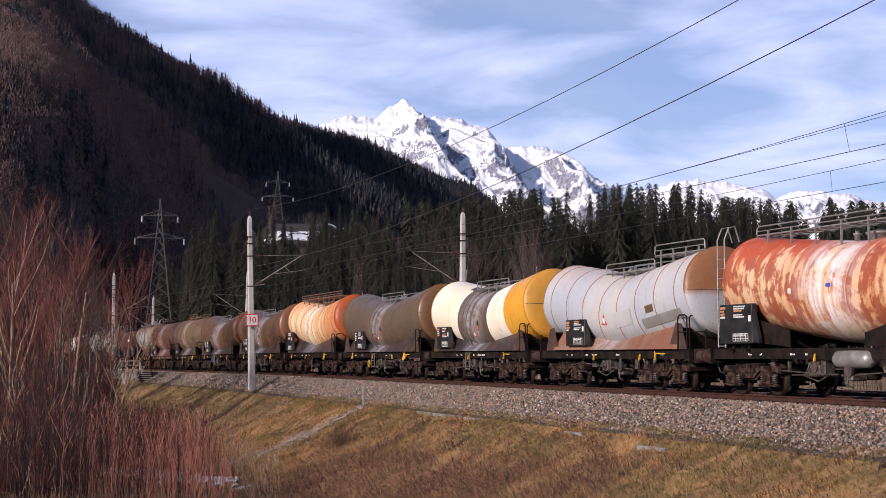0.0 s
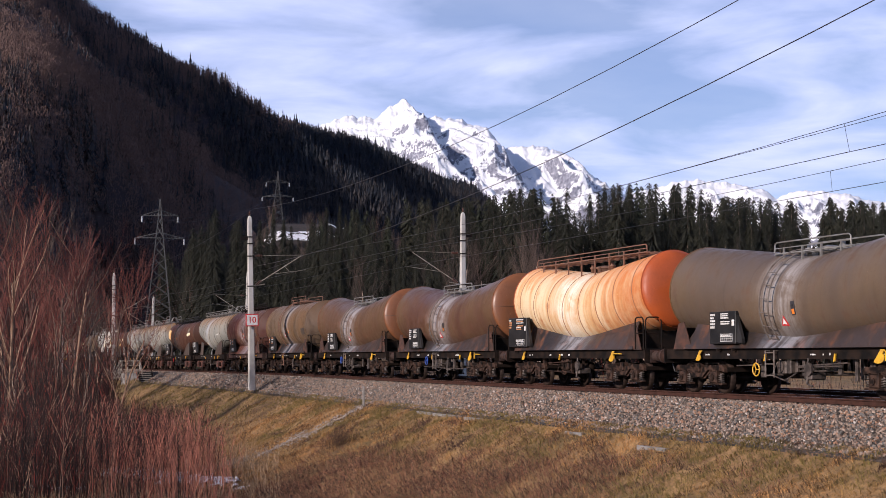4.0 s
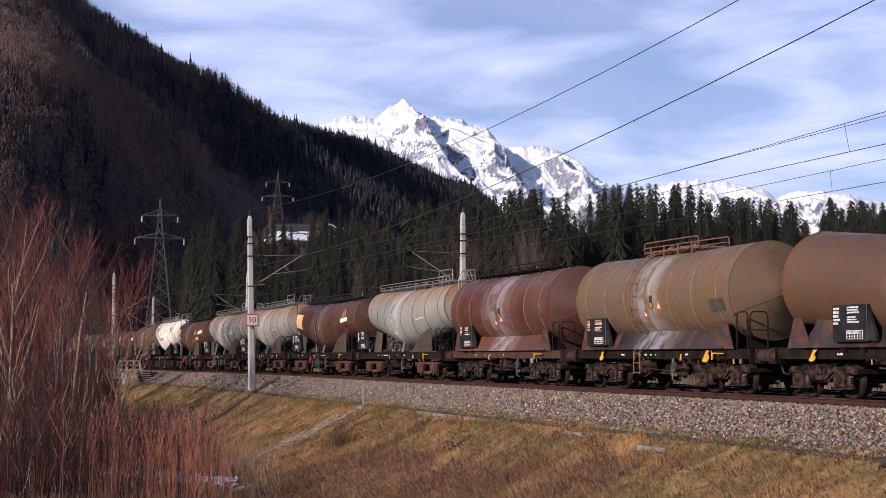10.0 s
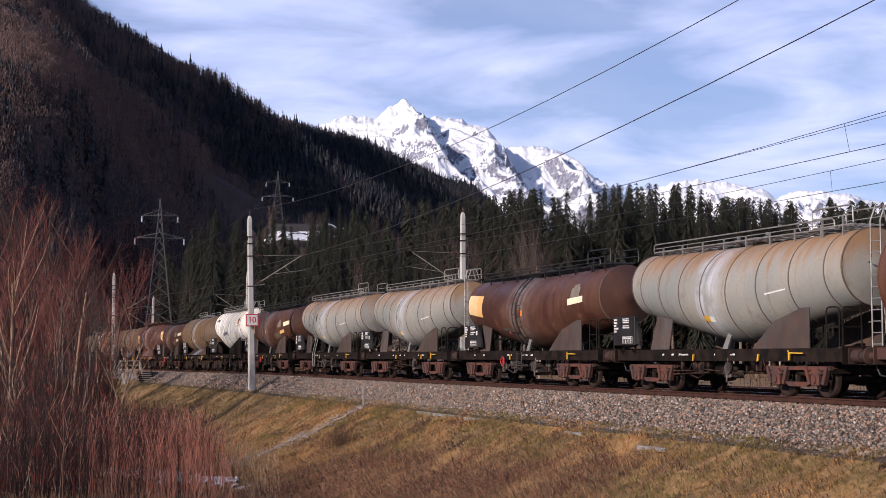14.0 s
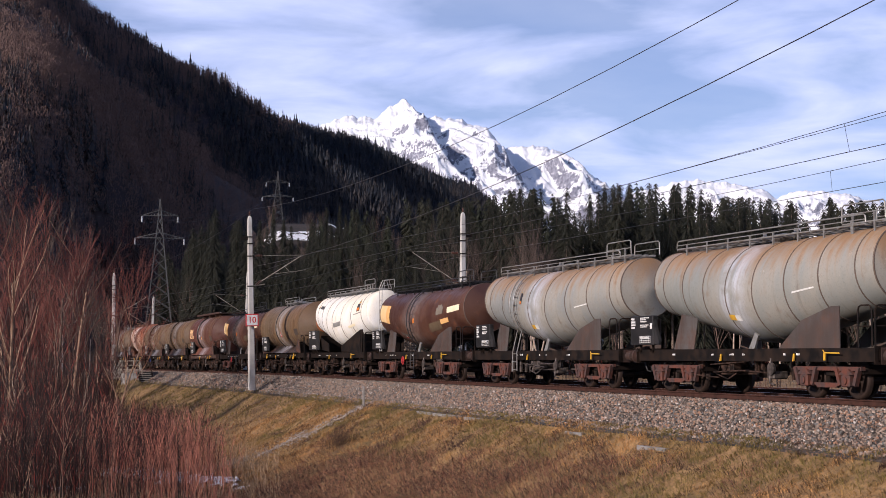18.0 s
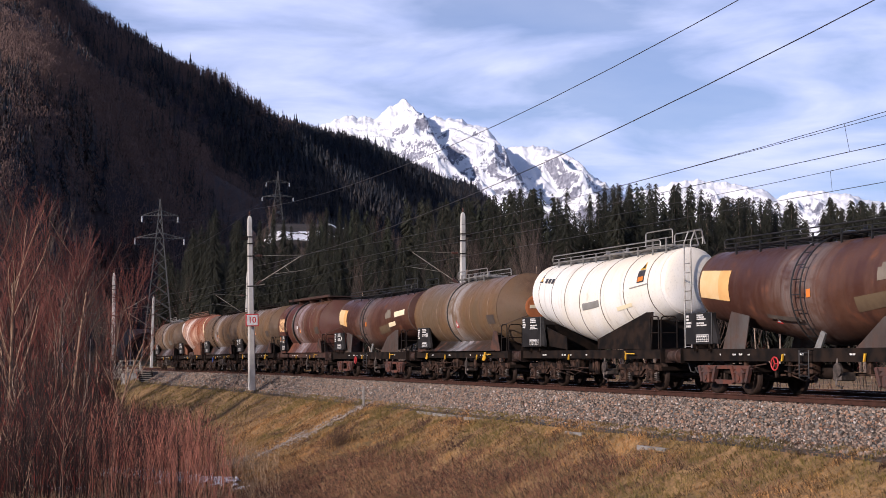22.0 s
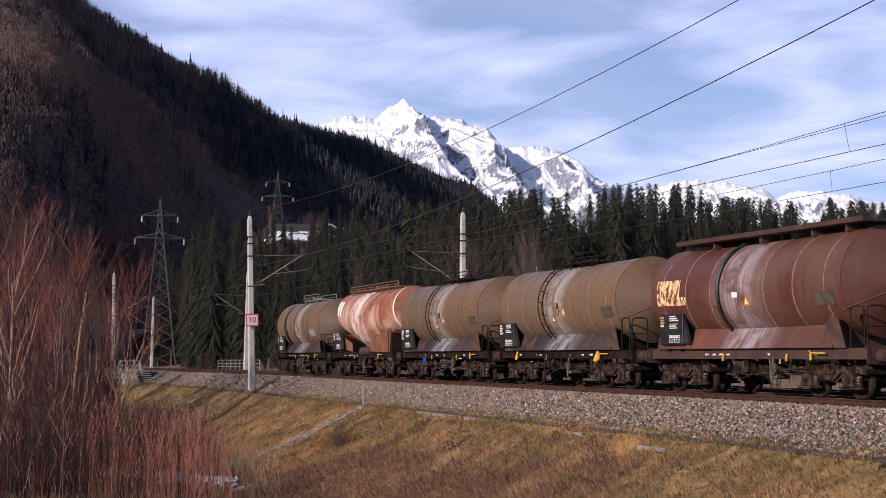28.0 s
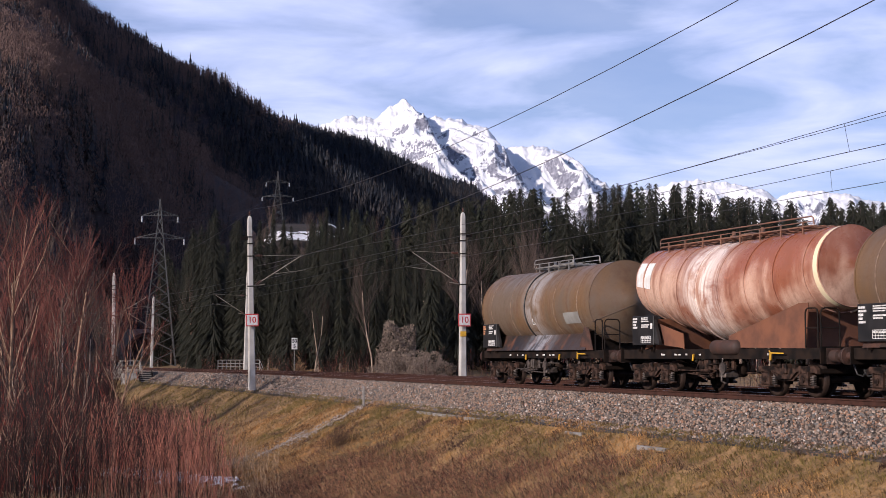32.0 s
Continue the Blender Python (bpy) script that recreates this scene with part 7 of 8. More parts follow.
# ---- leafless trees, thicket, weeds and grass ----
def grow(rng, base, direction, length, radius, depth, out, up=0.25, spread=0.55):
    """Recursive limbs: appends (points, r0, r1, depth)."""
    pts = [Vector(base)]
    d = Vector(direction).normalized()
    n = 4 if depth > 1 else 2
    for i in range(n):
        d = (d + Vector((rng.gauss(0, 0.10), rng.gauss(0, 0.10), up * 0.28))).normalized()
        pts.append(pts[-1] + d * length / n)
    out.append((pts, radius, radius * (0.5 if depth else 0.25), depth))
    if depth == 0:
        return
    kids = {4: 9, 3: 10, 2: 7, 1: 6}[depth]
    for i in range(kids):
        t = (0.38 if depth == 3 else 0.2) + (0.62 if depth == 3 else 0.8) * (i + rng.random()) / kids
        k = min(n - 1, int(t * n))
        p = pts[k].lerp(pts[k + 1], t * n - k)
        a = rng.uniform(0, 6.28)
        side = d.orthogonal().normalized()
        side.rotate(Matrix.Rotation(a, 3, d))
        nd = d * (1 - spread * 0.4) + side * spread * rng.uniform(0.6, 1.2) + Vector((0, 0, up))
        grow(rng, p, nd, length * rng.uniform(0.38, 0.62) * (1.15 - 0.4 * t), radius * 0.42 * (1.15 - 0.5 * t), depth - 1, out, up, spread)


def limbs_mesh(name, out, material, keep):
    bm = bmesh.new()
    for pts, r0, r1, depth in out:
        if keep(depth):
            tube(bm, pts, max(r0, 0.006), 6 if depth >= 3 else 3, max(r1, 0.004))
    me = mesh_of(name, bm, material)
    return me


def bare_tree_kind(seed, h, up, spread, fine, bole=2):
    rng = random.Random(seed)
    out = []
    grow(rng, (0, 0, -0.3), (rng.gauss(0, 0.06), rng.gauss(0, 0.06), 1), h * 0.72, 0.0075 * h, 3, out, up, spread)
    return limbs_mesh("trunk", out, M["pale_bark"], lambda d: d >= bole), limbs_mesh("crown", out, fine, lambda d: d < bole)


M["twig_far"] = mat_leafy("red_grey_twigs", (0.085, 0.056, 0.042), (0.045, 0.030, 0.024), 0.85)
BARE = [bare_tree_kind(3, 12, 0.32, 0.55, M["twig_far"]), bare_tree_kind(8, 11, 0.36, 0.50, M["red_twig"]), bare_tree_kind(12, 9, 0.3, 0.6, M["twig_far"]), bare_tree_kind(17, 8, 0.42, 0.45, M["red_twig"])]
M["pale_bark"], dark_bark = mat_plain("pale_smooth_bark", (0.42, 0.33, 0.25), (0.24, 0.18, 0.135), 4.0, 0.9), M["pale_bark"]
BARE += [bare_tree_kind(21, 16, 0.35, 0.50, M["twig_far"], 3), bare_tree_kind(26, 15, 0.3, 0.55, M["twig_far"], 3)]
# bark tan with the trunks' sunlit brightness put into it
M["pale_bark"] = mat_plain("tan_sunlit_bark", (0.30, 0.19, 0.12), (0.17, 0.10, 0.065), 4.0, 0.9)
BARE += [bare_tree_kind(33, 13, 0.22, 0.62, M["red_twig"]), bare_tree_kind(38, 13, 0.26, 0.58, M["red_twig"])]
M["pale_bark"] = dark_bark


def plant_bare(x, y, q, kind, turn, label="slender leafless birch with fine reddish twigs", group="bare trees by the bank", lean=0):
    z = float(ground_z(x, y))
    ob = tagged(new("bare_tree"), label, "tree", group)
    ob.matrix_basis = pose(x, y, z, lean, 0, turn) @ Matrix.Diagonal((q, q, q, 1))
    part_mesh("trunk", BARE[kind][0], None, ob)
    part_mesh("crown", BARE[kind][1], None, ob)


for x, y, q, kind, turn in ((-20.9, 72.0, 1.02, 6, 40), (-18.9, 75.5, 0.98, 7, 200), (-17.4, 77.5, 0.72, 6, 130), (-22.3, 78.0, 1.05, 7, 300),
                            (-25.5, 86.0, 1.25, 1, 10), (-23.6, 82.5, 0.85, 4, 80), (-26.2, 92.0, 1.3, 0, 200), (-24.6, 90.0, 1.18, 3, 130), (-23.4, 88.0, 1.2, 1, 250), (-27.0, 95.0, 1.3, 1, 320),
                            (-20.2, 82.0, 0.62, 5, 300), (-25.4, 99.0, 1.35, 0, 150), (-22.4, 80.0, 1.0, 3, 50), (-21.6, 92.0, 0.95, 2, 180)):
    plant_bare(x, y, q, kind, turn)
rng_b = random.Random(44)
for i in range(34):           # leafless wood between the line and the hill
    y = rng_b.uniform(210, 420)
    k = rng_b.uniform(-0.30, -0.226) if i < 24 else rng_b.uniform(-0.18, -0.12)
    plant_bare(k * y, y, rng_b.uniform(1.0, 1.6), rng_b.randrange(4), rng_b.uniform(0, 360), "leafless brown tree at the foot of the hill", "leafless trees by the tunnel")
for i in range(64):           # pale leafless trees among the spruces
    y = rng_b.uniform(118, 215)
    k = rng_b.uniform(-0.10, 0.31)
    s, d = track_sd(np.array(k * y), np.array(y))
    if d < -15:
        plant_bare(k * y, y, rng_b.uniform(0.5, 0.9), rng_b.choice((0, 2, 4, 5, 4, 5)), rng_b.uniform(0, 360), "pale leafless tree among the spruces", "leafless trees among the spruces")


for i in range(64):           # trees on the slope below the terrace
    y = rng_b.uniform(325, 428)
    k = rng_b.uniform(-0.135, -0.02)
    if i % 3:
        plant_bare(k * y, y, rng_b.uniform(0.7, 1.2), rng_b.choice((0, 2)), rng_b.uniform(0, 360), "leafless brown tree on the slope below the pasture", "leafless trees below the pasture")
    else:
        plant_spruce(k * y, y, rng_b.uniform(9, 16), rng_b.choice((0, 1, 5)), rng_b.uniform(0, 360))
for i in range(16):           # trees along the rim of the pasture
    y = rng_b.uniform(412, 446)
    k = rng_b.uniform(-0.148, -0.118) if i % 2 else rng_b.uniform(-0.10, -0.03)
    plant_bare(k * y, y, rng_b.uniform(0.4, 0.75), rng_b.choice((0, 2)), rng_b.uniform(0, 360), "small leafless tree on the rim of the pasture", "leafless trees below the pasture")
for i in range(6, 34):        # added row of spruces, out of view towards the sun, placed to shade the thicket
    t = -11 + 1.3 * i + rng_b.uniform(-0.5, 0.5)
    plant_spruce(-40 - 0.63 * t + rng_b.uniform(-1.5, 1.5), 55 + 0.78 * t, rng_b.uniform(11.5, 14.0), rng_b.choice((0, 3, 5)), rng_b.uniform(0, 360))


def stems(rng, n, xs, ys, heights, lean, twigs, r, fan=0.42):
    """Upright whips with short side shoots, joined: thin three-sided cones."""
    V, F = [], []
    zs = ground_z(xs, ys)
    for i in range(n):
        base = len(V)
        h = heights[i]
        lx, ly = rng.normal(0, lean, 2) * h
        b = np.array((xs[i], ys[i], zs[i] - 0.1))
        axis = [b, b + (lx * 0.25, ly * 0.25, h * 0.5), b + (lx, ly, h)]
        rad = [r * h, r * h * 0.6, r * h * 0.15]
        for p, q in zip(axis, rad):
            for a in (0, 2.094, 4.189):
                V.append((p[0] + q * math.cos(a), p[1] + q * math.sin(a), p[2]))
        for k in range(2):
            for j in range(3):
                a0, a1 = base + k * 3 + j, base + k * 3 + (j + 1) % 3
                F += [(a0, a1, a1 + 3), (a0, a1 + 3, a0 + 3)]
        for t in range(twigs):
            u = rng.uniform(0.15, 0.95)
            p = axis[0] + (axis[1] - axis[0]) * u * 2 if u < 0.5 else axis[1] + (axis[2] - axis[1]) * (u * 2 - 1)
            a = rng.uniform(0, 6.28)
            L = h * rng.uniform(0.12, 0.3) * (1.2 - u * 0.7)
            e = p + L * np.array((fan * math.cos(a), fan * math.sin(a), 0.9))
            w = r * h * 0.55
            c = len(V)
            V += [(p[0] - w, p[1], p[2]), (p[0] + w, p[1], p[2]), (p[0], p[1] + w, p[2]), tuple(e)]
            F += [(c, c + 1, c + 3), (c + 1, c + 2, c + 3), (c + 2, c, c + 3)]
    return np.array(V), np.array(F)


def mat_thicket():
    k = Nodes("thicket_twigs", 0.85)
    k.pos = k.world_pos()
    big = k.noise(0.25, 3)
    r = k.island()
    # most whips near black for the shaded gaps, a few bright as if lit
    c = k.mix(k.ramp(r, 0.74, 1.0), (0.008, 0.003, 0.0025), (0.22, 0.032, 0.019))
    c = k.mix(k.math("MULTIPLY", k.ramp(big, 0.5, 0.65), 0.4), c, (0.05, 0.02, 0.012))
    c = k.mix(k.ramp(k.math("FRACT", k.math("MULTIPLY", r, 23.7)), 0.93, 0.95), c, (0.40, 0.25, 0.16))
    return k.done(c)


def build_thicket():
    rng = np.random.RandomState(77)
    n = 6200
    y = rng.uniform(50, 88, n)
    k = -0.335 + 0.205 * rng.rand(n) ** 1.05
    x = k * y
    s, d = track_sd(x, y)
    px = 784 + 2620 * k
    # taller towards the edge of the plain, low along the foot of the bank
    tall = np.interp(px, [0, 150, 190, 215, 260, 300, 370, 410, 440], [-0.018, -0.02, -0.021, -0.023, -0.034, -0.028, -0.028, -0.047, -0.06])
    tall = np.where((rng.rand(n) < 0.14) & (px < 195), 0.018, tall)
    top = np.maximum(0.5, (EYE_Z + tall * y - ground_z(x, y)) * rng.uniform(0.0, 1.0, n) ** 0.5)
    ok = (d > np.interp(px, [0, 200, 380], [4.0, 5.6, 7.4]) + rng.rand(n)) & (rng.rand(n) < np.interp(px, [0, 150, 200, 260, 320, 380, 430], [1, 0.85, 0.8, 0.9, 0.8, 0.55, 0.1]))
    i = np.where(ok)[0]
    lit_whips = rng.rand(len(i)) < np.maximum(np.clip((px[i] - 190) / 150, 0, 0.85) * np.where(y[i] < 63, 1.0, 0.12), 0.4 * step01(61 - y[i], 0, 5) * step01(px[i], 130, 220))
    shoots, i = i[lit_whips], i[~lit_whips]
    v, f = stems(rng, len(shoots), x[shoots], y[shoots], top[shoots], 0.13, 9, 0.0027, 0.34)
    # paler pink brown, brightened for the whips that stand in the sun
    kk = Nodes("pink_brown_shoots", 0.85)
    tagged(new("willow_shoots", raw_mesh("willow_shoots", v, f, kk.done(kk.mix(kk.island(), (0.11, 0.036, 0.025), (0.62, 0.25, 0.16))))), "thin pink brown willow shoots at the foot of the bank", "shrubs", kind="stuff")
    v, f = stems(rng, len(i), x[i], y[i], top[i], 0.15, 11, 0.0030, 0.42)
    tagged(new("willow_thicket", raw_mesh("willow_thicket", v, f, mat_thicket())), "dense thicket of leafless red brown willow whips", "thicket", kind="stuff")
    # a dark, tight clump where the thicket meets the bank
    n = 4200
    back = np.arange(n) > 1500
    y = np.where(back, rng.uniform(86, 104, n), rng.uniform(72, 86, n))
    k = (np.where(back, rng.uniform(-20, 205, n), rng.uniform(206, 300, n)) - 784) / 2620
    x = k * y
    top = np.maximum(0.6, (EYE_Z - np.where(back, -0.012 + 0.014 * rng.rand(n), 0.022 + 0.012 * rng.rand(n)) * y - ground_z(x, y)) * rng.uniform(0.4, 1.0, n))
    v, f = stems(rng, n, x, y, top, 0.12, 7, 0.0025, 0.45)
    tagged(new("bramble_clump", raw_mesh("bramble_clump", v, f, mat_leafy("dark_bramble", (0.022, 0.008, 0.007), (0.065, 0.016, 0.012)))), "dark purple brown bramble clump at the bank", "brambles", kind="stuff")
    # dry scrub along the far side of the line
    n = 2600
    s = rng.uniform(-120, 30, n)
    d = -rng.uniform(11, 17, n)
    x, y = SN * s - CS * d, RAIL_Y - CS * s - SN * d
    clump = wave(x, y, 9, 55) > -0.1
    i = np.where(clump)[0]
    v, f = stems(rng, len(i), x[i], y[i], rng.uniform(0.8, 2.8, len(i)), 0.16, 8, 0.004)
    tagged(new("far_scrub", raw_mesh("far_scrub", v, f, mat_thicket())), "dry leafless scrub along the far side of the line", "scrub", kind="stuff")


build_thicket()
for i in range(46):           # dim leafless wood behind the thicket
    y = rng_b.uniform(86, 200)
    k = rng_b.uniform(-0.31, -0.228)
    s, d = track_sd(np.array(k * y), np.array(y))
    if d > 9:
        plant_bare(k * y, y, (EYE_Z - float(ground_z(k * y, y)) + rng_b.uniform(0.035, 0.085) * y) / 11.5, rng_b.choice((1, 3, 1, 0)), rng_b.uniform(0, 360), "leafless red brown tree in the wood on the plain", "leafless trees on the plain")


def build_reeds():
    """Dry straw between the thicket and the foot of the bank."""
    rng = np.random.RandomState(31)
    n = 15000
    y = rng.uniform(42, 76, n)
    k = -0.31 + 0.20 * rng.rand(n)
    x = k * y
    s, d = track_sd(x, y)
    i = np.where((d > 7.0) & ((k > -0.235) | (y < 53)) & ((d > 13.0) | (d < 9.0) | (rng.rand(n) < 0.35)) & (wave(x, y, 5, 91) + rng.normal(0, 0.5, n) > -0.2))[0]
    v, f = stems(rng, len(i), x[i], y[i], rng.uniform(0.3, 0.95, len(i)), 0.25, 4, 0.009, 0.5)
    kk = Nodes("dry_straw", 0.9)
    r = kk.island()
    tagged(new("dry_reeds", raw_mesh("dry_reeds", v, f, kk.done(kk.mix(r, (0.26, 0.16, 0.085), (0.62, 0.44, 0.27))))), "pale dry straw and reeds on the plain", "reeds", kind="stuff")


build_reeds()


def mat_seedhead():
    k = Nodes("grey_seed_heads", 0.95)
    r = k.island()
    return k.done(k.mix(r, (0.25, 0.195, 0.15), (0.10, 0.07, 0.055)))


M["seedhead"] = mat_seedhead()


def overgrown_bush(s, d, w, h, seed):
    """A shrub smothered in pale dead climber: stems and thousands of small tufts in a lumpy dome."""
    rng = np.random.RandomState(seed)
    p = along(s, d)
    z = float(ground_z(p.x, p.y))
    ob = tagged(new("bush"), "grey brown bush smothered in dead climbing vine", "bush", "bushes behind the track")
    ob.matrix_basis = pose(p.x, p.y, z)
    n = 8500
    dirs = rng.normal(size=(n, 3))
    dirs /= np.linalg.norm(dirs, axis=1)[:, None]
    lump = 1 + 0.28 * np.sin(dirs[:, 0] * 5 + seed) * np.cos(dirs[:, 2] * 4) + rng.uniform(-0.16, 0.1, n)
    c = dirs * lump[:, None] * (w / 2, w / 2, h * 0.5) + (0, 0, h * 0.48)
    c[:, 2] = np.maximum(c[:, 2], 0.05)
    q = rng.normal(size=(n, 3, 3)) * rng.uniform(0.025, 0.06, (n, 1, 1)) * (h / 3.2)
    v = (c[:, None] + q).reshape(-1, 3)
    f = np.arange(n * 3).reshape(n, 3)
    part_mesh("foliage", raw_mesh("foliage", v, f, M["seedhead"]), None, ob)
    bm = bmesh.new()
    for i in range(16):
        a = rng.uniform(0, 6.28)
        tube(bm, [(0.15 * math.cos(a), 0.15 * math.sin(a), -0.2), (0.5 * w / 2 * math.cos(a), 0.5 * w / 2 * math.sin(a), h * 0.5), (0.75 * w / 2 * math.cos(a), 0.75 * w / 2 * math.sin(a), h * 0.8)], 0.04, 5, 0.01)
    part("stems", bm, M["bark"], ob)


overgrown_bush(-45.0, -12.5, 2.6, 4.3, 1)
overgrown_bush(-42.0, -12.0, 4.0, 2.2, 2)
overgrown_bush(-38.6, -12.5, 3.2, 2.0, 3)
overgrown_bush(-47.6, -12.0, 2.4, 1.4, 4)


def blades(rng, s, d, low, high, width, lay):
    """Blades laid over downhill, joined; low and high bound their length."""
    x, y = SN * s - CS * d, RAIL_Y - CS * s - SN * d
    n = len(x)
    z = ground_z(x, y)
    tuft = wave(x, y, 1.1, 71) + 0.8 * wave(x, y, 0.5, 72)
    L = rng.uniform(low, high, n) * (1 + 0.35 * np.clip(tuft, -1, 1))
    a = rng.uniform(0, 6.28, n)
    comb = 0.9 * wave(x, y, 1.6, 73)                     # the sward is combed this way and that
    out = np.stack([np.cos(a) * 0.5 - (CS + SN * comb) * lay, np.sin(a) * 0.5 - (SN - CS * comb) * lay], -1) * L[:, None]
    lift = L * rng.uniform(0.12, 0.6, n)
    w = rng.uniform(0.6, 1.3, n) * width * np.where(s < -14, 1.9, 1.0)
    px, py = -np.sin(a) * w, np.cos(a) * w
    p0 = np.stack([x - px, y - py, z - 0.02], -1)
    p1 = np.stack([x + px, y + py, z - 0.02], -1)
    m0 = np.stack([x + out[:, 0] * 0.5 - px * .8, y + out[:, 1] * 0.5 - py * .8, z + lift], -1)
    m1 = np.stack([x + out[:, 0] * 0.5 + px * .8, y + out[:, 1] * 0.5 + py * .8, z + lift], -1)
    t = np.stack([x + out[:, 0], y + out[:, 1], z + lift * 0.8 - 0.35 * L * lay], -1)
    v = np.stack([p0, p1, m0, m1, t], 1).reshape(-1, 3)
    k = (np.arange(n) * 5)[:, None]
    return v, np.concatenate([k + (0, 1, 3), k + (0, 3, 2), k + (2, 3, 4)])


def weedy(s, d, x, y):
    """Where dead weeds cover the lower bank (about 0 to 1)."""
    return step01(s, 1.0, 6.0) * step01(30.0 - s, 0, 7.0) * step01(d + 0.10 * (s - 12), 4.3, 6.0) + 0.45 * wave(x, y, 3.2, 81)


def build_grass():
    rng = np.random.RandomState(9)
    n = 360000
    s = np.concatenate([rng.uniform(-14, 40, int(n * 0.75)), rng.uniform(-118, -14, n - int(n * 0.75))])
    d = 2.35 + 8.5 * rng.rand(n) ** 1.15
    x, y = SN * s - CS * d, RAIL_Y - CS * s - SN * d
    tuft = wave(x, y, 1.1, 71) + 0.8 * wave(x, y, 0.5, 72)
    drain = np.abs(s + 2.6 + 3.4 * (d - 2.7) / 6.4) < 0.2 + 0.05 * d
    w = weedy(s, d, x, y)
    ok = (tuft + rng.normal(0, 0.6, n) > -0.2) & (y > 14) & ~drain & (rng.rand(n) > w * 1.1)
    v, f = blades(rng, s[ok], d[ok], 0.07, 0.22, 0.0085, 0.40)
    kk = Nodes("grass_blades", 0.9)
    kk.pos = kk.world_pos()
    p = kk.xyz()
    across = kk.math("SUBTRACT", -RAIL_Y * -SN, kk.math("ADD", kk.math("MULTIPLY", p[0], CS), kk.math("MULTIPLY", p[1], SN)))
    n1, n2 = kk.noise(0.3, 5), kk.noise(1.1, 6)
    r = kk.island()
    c = kk.mix(kk.ramp(r, 0.1, 1.0), (0.072, 0.034, 0.012), (0.50, 0.27, 0.098))
    c = kk.mix(kk.math("MULTIPLY", kk.ramp(n2, 0.5, 0.66), 0.7), c, (0.50, 0.27, 0.09))
    down = kk.math("SUBTRACT", kk.math("MULTIPLY", kk.math("SUBTRACT", p[1], RAIL_Y), CS), kk.math("MULTIPLY", p[0], SN))      # distance away along the line
    green = kk.ramp(kk.math("ADD", kk.math("ADD", n1, kk.math("MULTIPLY", kk.ramp(down, 12.0, 30.0), 0.16)), kk.math("MULTIPLY", across, -0.045)), 0.24, 0.40)
    c = kk.mix(kk.math("MULTIPLY", green, 0.75), c, (0.12, 0.105, 0.024))
    c = kk.mix(kk.ramp(kk.noise(0.8, 5), 0.56, 0.66), c, (0.06, 0.03, 0.018))
    tagged(new("bank_grass", raw_mesh("bank_grass", v, f, kk.done(c))), "matted tan and green winter grass on the bank", "grass", kind="stuff")
    # dead brown weeds matted on the lower bank
    n = 150000
    s, d = rng.uniform(-1, 33, n), rng.uniform(3.2, 11.5, n)
    x, y = SN * s - CS * d, RAIL_Y - CS * s - SN * d
    ok = (rng.rand(n) < weedy(s, d, x, y)) & (y > 14)
    v, f = blades(rng, s[ok], d[ok], 0.12, 0.42, 0.0055, 0.5)
    kk = Nodes("dead_weeds", 0.9)
    kk.pos = kk.world_pos()
    r = kk.island()
    c = kk.mix(kk.ramp(r, 0.2, 1.0), (0.030, 0.012, 0.008), (0.30, 0.135, 0.075))
    c = kk.mix(kk.ramp(kk.math("FRACT", kk.math("MULTIPLY", r, 19.3)), 0.86, 0.92), c, (0.34, 0.22, 0.12))
    tagged(new("dead_weeds", raw_mesh("dead_weeds", v, f, kk.done(c))), "matted dark brown dead weeds on the lower bank", "weeds", kind="stuff")


build_grass()


def weed_clump(s, d, n, h, spread, seed, material, label):
    rng = np.random.RandomState(seed)
    p = along(s, d)
    xs, ys = p.x + rng.normal(0, spread, n), p.y + rng.normal(0, spread, n)
    v, f = stems(rng, n, xs, ys, rng.uniform(0.4, 1.0, n) * h, 0.28, 6, 0.006)
    tagged(new("weed_clump", raw_mesh("weed_clump", v, f, material)), label, "weeds", "dead weeds on the bank", kind="stuff")


M["weed_dark"] = mat_plain("dead_brown_stalks", (0.07, 0.04, 0.026), (0.11, 0.06, 0.035), 3.0, 0.9)
M["weed_pale"] = mat_plain("dead_straw_stalks", (0.24, 0.16, 0.09), (0.16, 0.10, 0.055), 3.0, 0.9)
for row in ((3.2, 5.6, 260, 0.95, 0.36, 1, "weed_dark", "low dark brown dead bush on the bank"), (8.5, 5.0, 36, 1.3, 0.5, 2, "weed_dark", "tall dry weed stalks on the bank"),
            (-16.5, 5.2, 30, 1.2, 0.6, 3, "weed_dark", "tall dry weed stalks on the bank"), (-12.0, 6.4, 26, 0.9, 0.6, 4, "weed_dark", "tall dry weed stalks on the bank"),
            (20.0, 6.0, 70, 0.6, 0.9, 5, "weed_dark", "low dead brown weeds on the bank"), (16.5, 6.6, 90, 0.6, 0.9, 6, "weed_dark", "low dead brown weeds on the bank"), (13.0, 6.8, 90, 0.65, 1.0, 7, "weed_dark", "low dead brown weeds on the bank"),
            (24.0, 4.6, 40, 0.45, 0.5, 8, "weed_pale", "pale straw tuft on the bank"), (22.5, 4.3, 40, 0.4, 0.4, 9, "weed_pale", "pale straw tuft on the bank"), (29.5, 5.0, 40, 0.5, 0.4, 10, "weed_dark", "dark dry weed tuft on the bank"),
            (-20.0, 4.4, 40, 1.0, 0.5, 11, "weed_dark", "dark dry weed tuft on the bank"), (-3.0, 7.8, 60, 0.8, 0.6, 12, "weed_dark", "fallen dark twigs on the bank")):
    weed_clump(*row[:6], M[row[6]], row[7])


